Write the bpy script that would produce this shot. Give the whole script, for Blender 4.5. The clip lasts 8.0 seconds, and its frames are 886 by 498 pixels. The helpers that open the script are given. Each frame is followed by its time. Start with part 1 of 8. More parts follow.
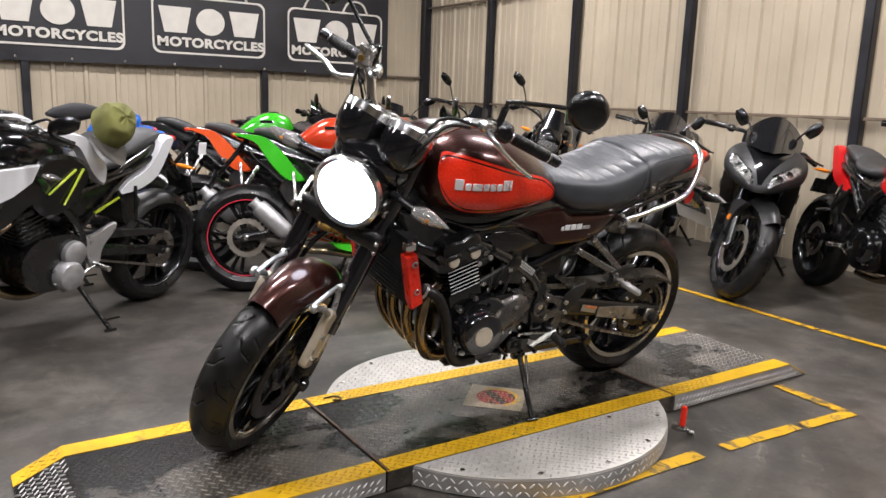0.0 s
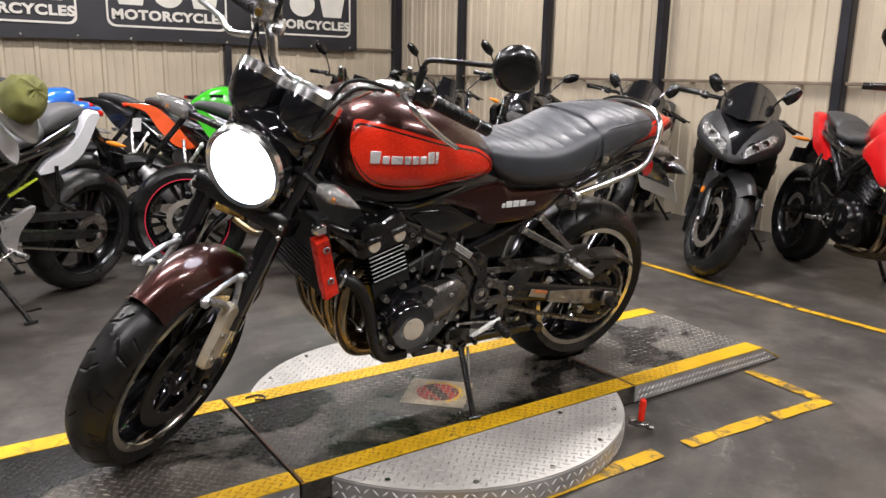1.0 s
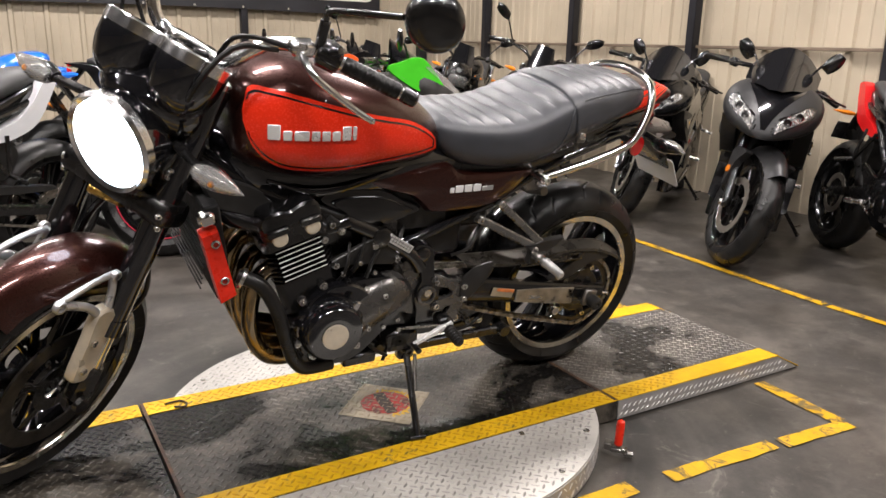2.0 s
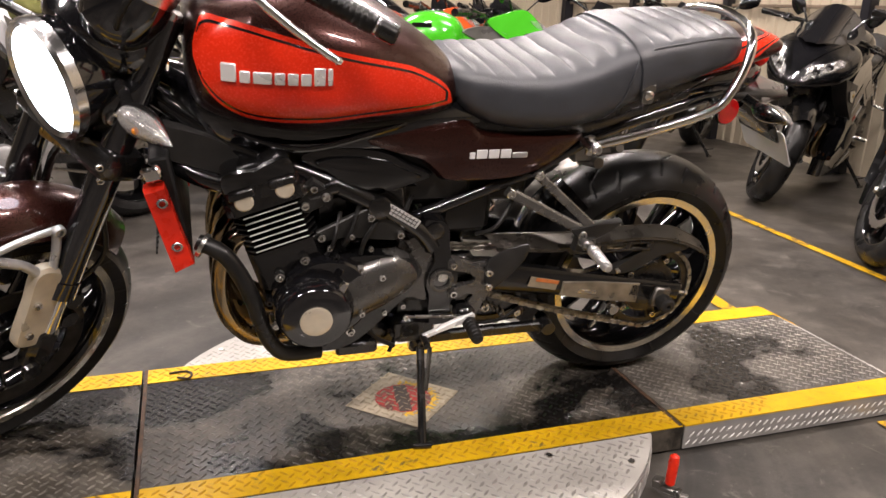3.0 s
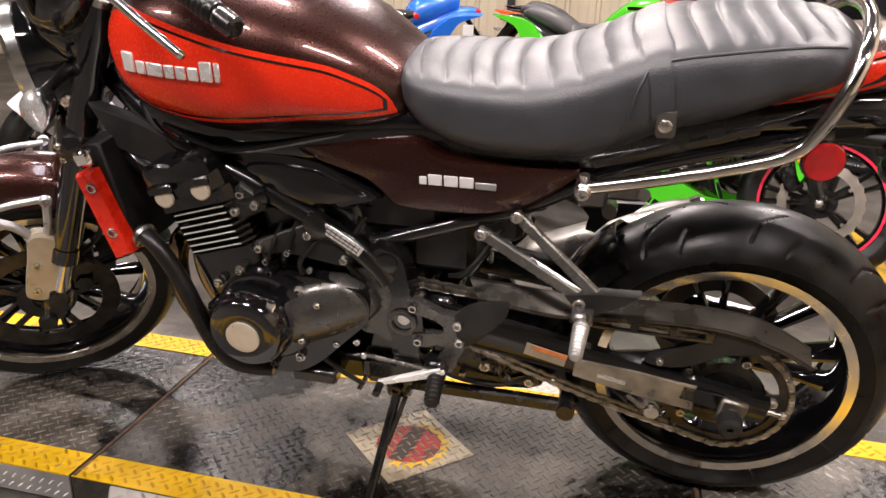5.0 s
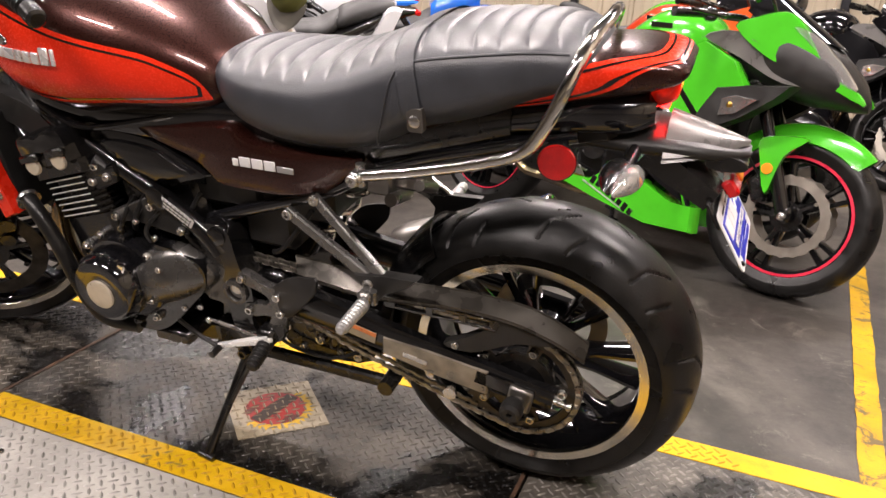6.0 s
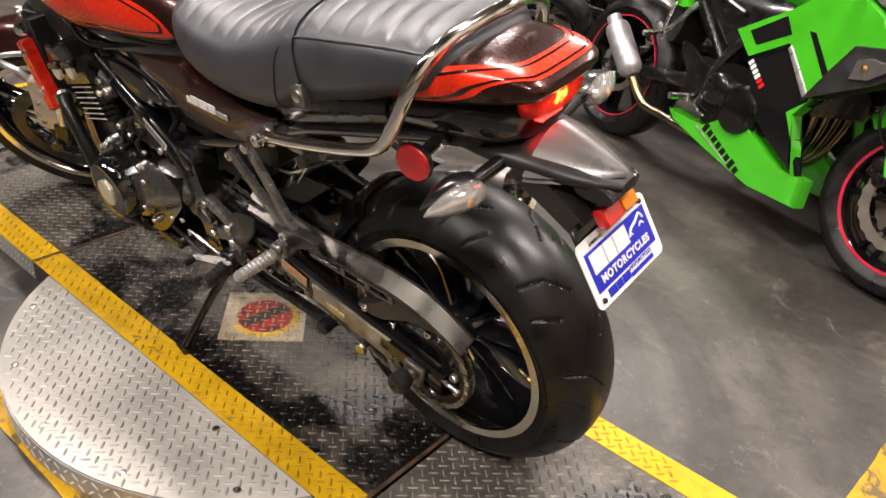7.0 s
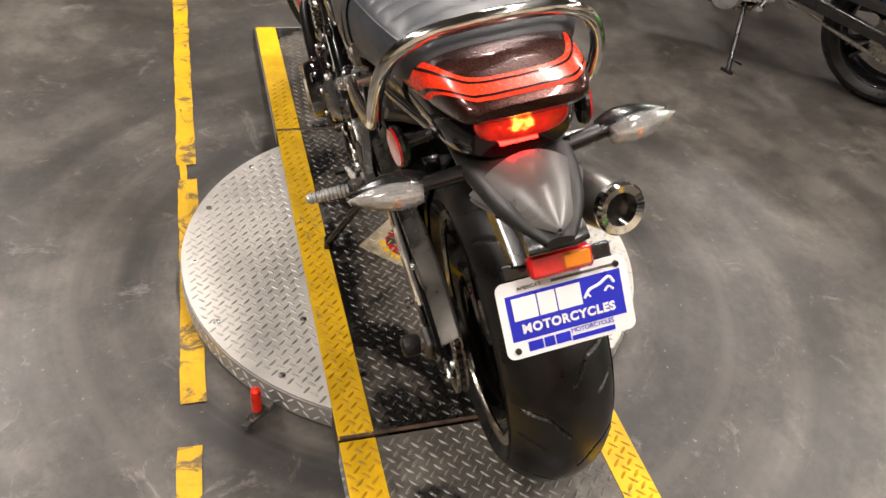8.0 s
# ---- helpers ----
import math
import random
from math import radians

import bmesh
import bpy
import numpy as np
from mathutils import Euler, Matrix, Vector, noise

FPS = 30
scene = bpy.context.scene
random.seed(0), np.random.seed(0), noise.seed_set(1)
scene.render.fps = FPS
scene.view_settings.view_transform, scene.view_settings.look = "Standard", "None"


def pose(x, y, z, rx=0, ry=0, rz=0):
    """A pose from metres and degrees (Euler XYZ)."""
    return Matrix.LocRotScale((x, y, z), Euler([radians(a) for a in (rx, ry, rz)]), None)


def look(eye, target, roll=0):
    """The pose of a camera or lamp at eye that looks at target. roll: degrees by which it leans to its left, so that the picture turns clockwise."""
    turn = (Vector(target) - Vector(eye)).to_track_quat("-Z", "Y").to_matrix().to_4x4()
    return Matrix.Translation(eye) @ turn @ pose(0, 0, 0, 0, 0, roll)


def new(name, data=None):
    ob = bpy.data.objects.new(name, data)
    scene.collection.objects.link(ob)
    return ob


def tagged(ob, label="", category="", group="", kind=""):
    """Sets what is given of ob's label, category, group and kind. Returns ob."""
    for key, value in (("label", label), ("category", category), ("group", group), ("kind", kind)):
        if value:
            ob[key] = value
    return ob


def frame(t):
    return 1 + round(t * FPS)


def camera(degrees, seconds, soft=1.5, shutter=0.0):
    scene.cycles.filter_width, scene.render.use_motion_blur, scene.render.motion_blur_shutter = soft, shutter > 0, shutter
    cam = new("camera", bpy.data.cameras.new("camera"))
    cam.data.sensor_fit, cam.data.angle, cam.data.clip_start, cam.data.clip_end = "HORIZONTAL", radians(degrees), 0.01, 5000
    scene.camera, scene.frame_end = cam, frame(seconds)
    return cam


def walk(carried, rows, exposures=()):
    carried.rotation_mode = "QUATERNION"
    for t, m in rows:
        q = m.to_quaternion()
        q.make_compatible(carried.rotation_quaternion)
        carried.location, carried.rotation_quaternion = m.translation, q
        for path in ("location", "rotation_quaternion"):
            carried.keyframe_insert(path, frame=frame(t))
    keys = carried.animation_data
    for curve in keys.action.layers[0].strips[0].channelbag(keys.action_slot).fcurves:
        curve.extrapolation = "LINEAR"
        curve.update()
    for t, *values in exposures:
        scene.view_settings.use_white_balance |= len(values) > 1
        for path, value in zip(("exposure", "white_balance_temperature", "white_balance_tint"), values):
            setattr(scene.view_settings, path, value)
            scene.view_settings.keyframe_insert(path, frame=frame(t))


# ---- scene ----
cam = camera(60.1, 8.0)
PATH = [
    (0, (-1.483, -2.123, 1.116), (-0.401, -0.485, 0.733), 2.0),
    (0.5, (-1.347, -2.1, 1.097), (-0.251, -0.477, 0.691), 1.4),
    (1, (-1.182, -2.003, 1.081), (-0.085, -0.39, 0.64), 1.2),
    (1.5, (-0.985, -1.906, 1.079), (0.087, -0.285, 0.604), 1.1),
    (1.7, (-0.894, -1.878, 1.075), (0.155, -0.248, 0.583), 1.1),
    (2.8, (-0.413, -1.752, 1.008), (0.287, 0.028, 0.423), 2.1),
    (3, (-0.336, -1.694, 0.998), (0.279, 0.111, 0.394), 2.0),
    (3.5, (-0.152, -1.582, 0.992), (0.222, 0.266, 0.326), 2.1),
    (4, (0.091, -1.551, 1.006), (0.146, 0.335, 0.344), 1.9),
    (4.2, (0.171, -1.539, 1.007), (0.128, 0.35, 0.353), 2.1),
    (5.3, (0.628, -1.402, 1.028), (0.135, 0.417, 0.36), 2.4),
    (5.5, (0.712, -1.386, 1.035), (0.2, 0.425, 0.358), 2.7),
    (6, (1.023, -1.39, 1.055), (0.364, 0.372, 0.376), 3.5),
    (6.5, (1.267, -1.231, 1.133), (0.422, 0.377, 0.298), 4.9),
    (6.9, (1.394, -1.084, 1.239), (0.406, 0.34, 0.242), 6.1),
    (7, (1.431, -1.054, 1.248), (0.385, 0.32, 0.238), 6.3),
    (7.5, (1.621, -0.807, 1.339), (0.308, 0.194, 0.21), 7.3),
    (8, (1.68, -0.534, 1.385), (0.228, -0.001, 0.116), 7.6),
]
walk(cam, [(t, look(eye, target, roll)) for t, eye, target, roll in PATH],
     exposures=[(0.0, -0.12, 5950, 14), (1.5, -0.02, 6050, 14), (3.0, 0.18, 6500, 19), (4.0, 0.3, 6500, 20), (6.0, 0.26, 6500, 20), (7.0, 0.16, 6500, 16), (8.0, 0.03, 6500, 14)])

# ---- world and lamps ----
world = bpy.data.worlds.new("world")
scene.world = world
world.use_nodes = True
world.node_tree.nodes["Background"].inputs[0].default_value = (0.9, 0.92, 1.0, 1)
world.node_tree.nodes["Background"].inputs[1].default_value = 0.02

LAMP_Z = 3.7
LAMP_POWER = 118
LAMPS = [(-3.2, -2.6), (-0.6, -2.6), (2.2, -2.6), (-3.2, 0.5), (-0.5, 0.5), (2.2, 0.5), (-3.2, 3.8), (-0.4, 3.8), (2.3, 3.8)]


# ---- mesh helpers ----
def V(*a):
    return Vector(a)


def finish(name, bm, material, parent=None, label="", smooth=38):
    me = bpy.data.meshes.new(name)
    bmesh.ops.recalc_face_normals(bm, faces=bm.faces[:])
    bm.to_mesh(me)
    bm.free()
    for m in (material if isinstance(material, (list, tuple)) else [material]):
        me.materials.append(m)
    if smooth:
        me.shade_smooth()
        me.set_sharp_from_angle(angle=radians(smooth))
    ob = new(name, me)
    if parent is not None:
        ob.parent = parent
    if label:
        ob["label"] = label
    return ob


def part(name, bm, material, parent, label="", smooth=38):
    return finish(name, bm, material, parent, label, smooth)


def thing(name, bm, material, label, category, group="", kind="", smooth=38):
    return tagged(finish(name, bm, material, None, "", smooth), label, category, group, kind)


def root(name, m, label, category, group=""):
    ob = new(name)
    ob.empty_display_size = 0.1
    ob.matrix_world = m
    return tagged(ob, label, category, group)


def merge(*bms):
    out = bmesh.new()
    for b in bms:
        me = bpy.data.meshes.new("tmp")
        b.to_mesh(me)
        b.free()
        out.from_mesh(me)
        bpy.data.meshes.remove(me)
    return out


def moved(bm, m):
    bmesh.ops.transform(bm, matrix=m, verts=bm.verts[:])
    return bm


def mirrored(bm):
    bmesh.ops.scale(bm, vec=(1, -1, 1), verts=bm.verts[:])
    bmesh.ops.reverse_faces(bm, faces=bm.faces[:])
    return bm


def box(sx, sy, sz, loc=(0, 0, 0), rot=(0, 0, 0), bevel=0.0, seg=1):
    bm = bmesh.new()
    bmesh.ops.create_cube(bm, size=1)
    bmesh.ops.scale(bm, vec=(sx, sy, sz), verts=bm.verts[:])
    if bevel:
        bmesh.ops.bevel(bm, geom=bm.edges[:], offset=bevel, segments=seg, affect="EDGES", profile=0.5)
    return moved(bm, pose(*loc, *rot))


def frame_axis(d):
    d = Vector(d).normalized()
    a = Vector((0, 0, 1)) if abs(d.z) < 0.9 else Vector((1, 0, 0))
    u = d.cross(a).normalized()
    return d, u, d.cross(u).normalized()


def rings(bm, loops, cap=True, closed=False):
    vs = [[bm.verts.new(p) for p in lp] for lp in loops]
    n = len(vs[0])
    pairs = list(zip(vs, vs[1:])) + ([(vs[-1], vs[0])] if closed else [])
    for a, b in pairs:
        for i in range(n):
            j = (i + 1) % n
            bm.faces.new((a[i], a[j], b[j], b[i]))
    if cap and not closed:
        bm.faces.new(vs[0][::-1])
        bm.faces.new(vs[-1])
    return bm


def cyl(p0, p1, r0, r1=None, n=20, bevel=0.0):
    p0, p1 = Vector(p0), Vector(p1)
    r1 = r0 if r1 is None else r1
    d, u, v = frame_axis(p1 - p0)
    L = (p1 - p0).length
    prof = [(0, r0), (L, r1)] if not bevel else [(0, r0 - bevel), (bevel, r0), (L - bevel, r1), (L, r1 - bevel)]
    loops = [[p0 + d * s + (u * math.cos(2 * math.pi * i / n) + v * math.sin(2 * math.pi * i / n)) * r for i in range(n)] for s, r in prof]
    return rings(bmesh.new(), loops)


def lathe(profile, base, axis, n=32, closed=False):
    """Profile rows (distance along the axis, radius)."""
    base = Vector(base)
    d, u, v = frame_axis(axis)
    loops = [[base + d * s + (u * math.cos(2 * math.pi * i / n) + v * math.sin(2 * math.pi * i / n)) * max(r, 1e-4) for i in range(n)] for s, r in profile]
    return rings(bmesh.new(), loops, cap=not closed, closed=closed)


def spline(pts, steps=6, closed=False):
    P = [Vector(p) for p in pts]
    n = len(P)
    out = []
    for i in range(n if closed else n - 1):
        a, b, c, d = (P[(i + k) % n] if closed else P[max(0, min(n - 1, i + k))] for k in (-1, 0, 1, 2))
        for s in range(steps):
            t = s / steps
            out.append(0.5 * ((2 * b) + (c - a) * t + (2 * a - 5 * b + 4 * c - d) * t * t + (3 * b - a - 3 * c + d) * t ** 3))
    if not closed:
        out.append(P[-1])
    return out


def tube(pts, r, n=12, steps=6, closed=False, r_end=None):
    path = spline(pts, steps, closed)
    m = len(path)
    loops, prev = [], None
    for i, p in enumerate(path):
        a, b = (path[(i - 1) % m], path[(i + 1) % m]) if closed else (path[max(0, i - 1)], path[min(m - 1, i + 1)])
        d = (b - a).normalized()
        if prev is None:
            _, u, _ = frame_axis(d)
        else:
            u = (prev - d * prev.dot(d)).normalized()
        prev = u
        v = d.cross(u)
        rr = r if r_end is None else r + (r_end - r) * i / (m - 1)
        loops.append([p + (u * math.cos(2 * math.pi * k / n) + v * math.sin(2 * math.pi * k / n)) * rr for k in range(n)])
    return rings(bmesh.new(), loops, cap=not closed, closed=closed)


def curve(rows, x):
    """Smooth value at x of rows (x, value)."""
    if x <= rows[0][0]:
        return rows[0][1]
    if x >= rows[-1][0]:
        return rows[-1][1]
    for i in range(len(rows) - 1):
        if rows[i][0] <= x <= rows[i + 1][0]:
            (x1, y1), (x2, y2) = rows[i], rows[i + 1]
            x0, y0 = rows[i - 1] if i else (2 * x1 - x2, 2 * y1 - y2)
            x3, y3 = rows[i + 2] if i + 2 < len(rows) else (2 * x2 - x1, 2 * y2 - y1)
            m1, m2 = (y2 - y0) / (x2 - x0), (y3 - y1) / (x3 - x1)
            h = x2 - x1
            t = (x - x1) / h
            return (2 * t ** 3 - 3 * t * t + 1) * y1 + (t ** 3 - 2 * t * t + t) * h * m1 + (-2 * t ** 3 + 3 * t * t) * y2 + (t ** 3 - t * t) * h * m2


class Hull:
    """A body lofted along x: stations (x, half width, bottom, top, squareness)."""

    def __init__(self, st):
        self.x0, self.x1 = st[0][0], st[-1][0]
        self.w, self.lo, self.hi, self.e = ([(s[0], s[k]) for s in st] for k in (1, 2, 3, 4))

    def at(self, x):
        return curve(self.w, x), curve(self.lo, x), curve(self.hi, x), curve(self.e, x)

    def side(self, x, z):
        w, lo, hi, e = self.at(x)
        q = min(1, abs((z - (lo + hi) / 2) / ((hi - lo) / 2)))
        return w * (1 - q ** e) ** (1 / e)

    def ring(self, x, n, bump=None, grow=0.0):
        w, lo, hi, e = self.at(x)
        out = []
        for i in range(n):
            a = 2 * math.pi * i / n
            c, s = math.cos(a), math.sin(a)
            y = (w + grow) * math.copysign(abs(c) ** (2 / e), c)
            z = (lo + hi) / 2 + ((hi - lo) / 2 + grow) * math.copysign(abs(s) ** (2 / e), s)
            p = Vector((x, y, z))
            if bump:
                p += bump(x, a, y, z)
            out.append(p)
        return out

    def mesh(self, steps=40, n=32, bump=None, xa=None, xb=None, grow=0.0):
        xa, xb = (self.x0 if xa is None else xa), (self.x1 if xb is None else xb)
        return rings(bmesh.new(), [self.ring(xa + (xb - xa) * i / steps, n, bump, grow) for i in range(steps + 1)])


def outline(pts, steps=5, soft=True):
    return [(p.x, p.z) for p in spline([(x, 0, z) for x, z in pts], steps, True)] if soft else list(pts)


def panel(pts, y0, y1, inset=0.012, soft=True, steps=5, belly=0.0):
    """A plate in the xz plane from y0 (back) to y1 (front) with a chamfered front edge."""
    o = outline(pts, steps, soft)
    cx, cz = sum(p[0] for p in o) / len(o), sum(p[1] for p in o) / len(o)

    def shrink(k):
        return [(x + (cx - x) * k, z + (cz - z) * k) for x, z in o]
    size = max(max(abs(x - cx), abs(z - cz)) for x, z in o)
    k = min(0.5, inset / size)
    ym = y0 + (y1 - y0) * 0.75
    loops = [[V(x, y0, z) for x, z in o], [V(x, ym, z) for x, z in o], [V(x, y1, z) for x, z in shrink(k)]]
    if belly:
        loops.append([V(x, y1 + belly * 0.7, z) for x, z in shrink(0.4)])
        loops.append([V(x, y1 + belly, z) for x, z in shrink(0.75)])
    return rings(bmesh.new(), loops)


def patch(fn, nu, nv):
    """A sheet fn(u, v) with u, v from 0 to 1."""
    bm = bmesh.new()
    g = [[bm.verts.new(fn(i / nu, j / nv)) for j in range(nv + 1)] for i in range(nu + 1)]
    for i in range(nu):
        for j in range(nv):
            bm.faces.new((g[i][j], g[i + 1][j], g[i + 1][j + 1], g[i][j + 1]))
    return bm


# ---- materials ----
def material(name, base, rough=0.5, metal=0.0, vary=0.15, scale=8.0, bump=0.0, bump_scale=60.0, coat=0.0, rough_vary=0.1, spread=None, spec=0.5):
    m = bpy.data.materials.new(name)
    m.use_nodes = True
    nt = m.node_tree
    b = nt.nodes["Principled BSDF"]
    b.inputs["Roughness"].default_value, b.inputs["Metallic"].default_value = rough, metal
    b.inputs["Coat Weight"].default_value, b.inputs["Coat Roughness"].default_value = coat, 0.04
    b.inputs["Specular IOR Level"].default_value = spec
    tc = nt.nodes.new("ShaderNodeTexCoord")
    n1 = nt.nodes.new("ShaderNodeTexNoise")
    n1.inputs["Scale"].default_value, n1.inputs["Detail"].default_value = scale, 6
    nt.links.new(tc.outputs["Object"], n1.inputs["Vector"])
    mix = nt.nodes.new("ShaderNodeMix")
    mix.data_type = "RGBA"
    dark = tuple(c * (1 - vary) for c in base) if spread is None else spread
    lite = tuple(min(1, c * (1 + vary)) for c in base)
    mix.inputs["A"].default_value, mix.inputs["B"].default_value = (*dark, 1), (*lite, 1)
    ramp = nt.nodes.new("ShaderNodeMapRange")
    ramp.inputs["From Min"].default_value, ramp.inputs["From Max"].default_value = 0.32, 0.68
    nt.links.new(n1.outputs["Fac"], ramp.inputs["Value"])
    nt.links.new(ramp.outputs["Result"], mix.inputs["Factor"])
    nt.links.new(mix.outputs["Result"], b.inputs["Base Color"])
    n2 = nt.nodes.new("ShaderNodeTexNoise")
    n2.inputs["Scale"].default_value, n2.inputs["Detail"].default_value = bump_scale, 5
    nt.links.new(tc.outputs["Object"], n2.inputs["Vector"])
    if rough_vary:
        r = nt.nodes.new("ShaderNodeMapRange")
        r.inputs["To Min"].default_value, r.inputs["To Max"].default_value = max(0.02, rough - rough_vary), min(1, rough + rough_vary)
        r.inputs["From Min"].default_value, r.inputs["From Max"].default_value = 0.3, 0.7
        nt.links.new(n1.outputs["Fac"], r.inputs["Value"])
        nt.links.new(r.outputs["Result"], b.inputs["Roughness"])
    if bump:
        bp = nt.nodes.new("ShaderNodeBump")
        bp.inputs["Strength"].default_value, bp.inputs["Distance"].default_value = bump, 0.002
        nt.links.new(n2.outputs["Fac"], bp.inputs["Height"])
        nt.links.new(bp.outputs["Normal"], b.inputs["Normal"])
    return m


def glowing(name, colour, strength):
    m = bpy.data.materials.new(name)
    m.use_nodes = True
    b = m.node_tree.nodes["Principled BSDF"]
    b.inputs["Base Color"].default_value = (*colour, 1)
    b.inputs["Emission Color"].default_value = (*colour, 1)
    b.inputs["Emission Strength"].default_value = strength
    b.inputs["Roughness"].default_value = 0.2
    return m


def lamp_lens(name, bulb):
    """A lit red lens: bright round its bulb, fading to dull red, broken up by the lens's facets."""
    m, b, nd, ln, tc, tex, span, mixed = shader(name)
    off = nd.new("ShaderNodeVectorMath")
    off.operation = "SUBTRACT"
    off.inputs[1].default_value = bulb
    ln.new(tc.outputs["Object"], off.inputs[0])
    wide = nd.new("ShaderNodeVectorMath")
    wide.operation = "MULTIPLY"
    wide.inputs[1].default_value = (8.0, 19.0, 38.0)
    ln.new(off.outputs["Vector"], wide.inputs[0])
    far = nd.new("ShaderNodeVectorMath")
    far.operation = "LENGTH"
    ln.new(wide.outputs["Vector"], far.inputs[0])
    add = nd.new("ShaderNodeMath")
    add.operation = "ADD"
    ln.new(far.outputs["Value"], add.inputs[0])
    ln.new(span(tex(55, 2, 0.5), 0.3, 0.7, -0.22, 0.22), add.inputs[1])
    d = add.outputs["Value"]
    col = mixed(span(d, 0.12, 0.42), (1.0, 0.30, 0.03), (1.0, 0.022, 0.005))
    b.inputs["Base Color"].default_value = (0.22, 0.003, 0.002, 1)
    ln.new(col, b.inputs["Emission Color"])
    glow = nd.new("ShaderNodeMath")
    glow.operation = "ADD"
    ln.new(span(d, 0.05, 0.40, 9.0, 0.0), glow.inputs[0])
    ln.new(span(d, 0.25, 1.15, 0.95, 0.10), glow.inputs[1])
    ln.new(glow.outputs["Value"], b.inputs["Emission Strength"])
    b.inputs["Roughness"].default_value = 0.12
    return m


def glass(name, colour, rough=0.03, alpha=0.35):
    m = bpy.data.materials.new(name)
    m.use_nodes = True
    b = m.node_tree.nodes["Principled BSDF"]
    b.inputs["Base Color"].default_value = (*colour, 1)
    b.inputs["Roughness"].default_value = rough
    b.inputs["Transmission Weight"].default_value = 1 - alpha
    b.inputs["IOR"].default_value = 1.3
    return m


def shader(name):
    """A node material with short helpers for noise, ranges and mixes."""
    m = bpy.data.materials.new(name)
    m.use_nodes = True
    nt = m.node_tree
    nd, ln = nt.nodes, nt.links
    b = nd["Principled BSDF"]
    tc = nd.new("ShaderNodeTexCoord")

    def tex(scale, detail, rough=0.6, vec=None, dist=0.0):
        n = nd.new("ShaderNodeTexNoise")
        n.inputs["Scale"].default_value, n.inputs["Detail"].default_value, n.inputs["Roughness"].default_value, n.inputs["Distortion"].default_value = scale, detail, rough, dist
        ln.new(vec or tc.outputs["Object"], n.inputs["Vector"])
        return n.outputs["Fac"]

    def span(v, a, c, lo=0.0, hi=1.0):
        n = nd.new("ShaderNodeMapRange")
        n.inputs["From Min"].default_value, n.inputs["From Max"].default_value, n.inputs["To Min"].default_value, n.inputs["To Max"].default_value = a, c, lo, hi
        ln.new(v, n.inputs["Value"])
        return n.outputs["Result"]

    def mixed(f, a, c, mode="MIX"):
        n = nd.new("ShaderNodeMix")
        n.data_type, n.blend_type = "RGBA", mode
        ln.new(f, n.inputs["Factor"])
        for v, k in ((a, "A"), (c, "B")):
            if isinstance(v, tuple):
                n.inputs[k].default_value = (*v, 1)
            else:
                ln.new(v, n.inputs[k])
        return n.outputs["Result"]
    return m, b, nd, ln, tc, tex, span, mixed


def deck_material(name, base, dusty, stain, metal, stain_from=0.5):
    """Worn painted tread plate with dusty patches and dark oily stains of their own shape."""
    m, b, nd, ln, tc, tex, span, mixed = shader(name)
    col = mixed(span(tex(3.2, 8, 0.65, dist=0.5), 0.38, 0.66), base, dusty)
    col = mixed(span(tex(38, 6, 0.7), 0.45, 0.75, 0.0, 0.55), col, tuple(c * 1.9 for c in dusty))
    oil = span(tex(1.7, 9, 0.66, dist=0.6), stain_from, stain_from + 0.055)
    col = mixed(oil, col, stain)
    col = mixed(span(tex(8.0, 8, 0.7), 0.60, 0.66, 0.0, 0.8), col, stain)
    ln.new(col, b.inputs["Base Color"])
    ro = mixed(oil, span(tex(9, 5), 0.3, 0.7, 0.36, 0.62), (0.27, 0.27, 0.27))
    ln.new(ro, b.inputs["Roughness"])
    b.inputs["Metallic"].default_value = metal
    bump = nd.new("ShaderNodeBump")
    bump.inputs["Strength"].default_value, bump.inputs["Distance"].default_value = 0.3, 0.002
    ln.new(tex(150, 4), bump.inputs["Height"])
    ln.new(bump.outputs["Normal"], b.inputs["Normal"])
    return m


def worn_paint(name, colour, under, wear_from=0.6):
    """Thick paint, scuffed through to what lies under it."""
    m, b, nd, ln, tc, tex, span, mixed = shader(name)
    col = mixed(span(tex(7, 7, 0.65), 0.35, 0.7), tuple(c * 0.62 for c in colour), colour)
    col = mixed(span(tex(45, 6, 0.7), 0.55, 0.72, 0.0, 0.5), col, tuple(c * 0.4 for c in colour))
    wear = span(tex(11, 9, 0.75, dist=1.0), wear_from, wear_from + 0.06, 0.0, 0.85)
    ln.new(mixed(wear, col, under), b.inputs["Base Color"])
    b.inputs["Specular IOR Level"].default_value = 0.25
    ln.new(span(tex(14, 5), 0.3, 0.7, 0.35, 0.6), b.inputs["Roughness"])
    bump = nd.new("ShaderNodeBump")
    bump.inputs["Strength"].default_value, bump.inputs["Distance"].default_value = 0.3, 0.002
    ln.new(tex(120, 4), bump.inputs["Height"])
    ln.new(bump.outputs["Normal"], b.inputs["Normal"])
    return m


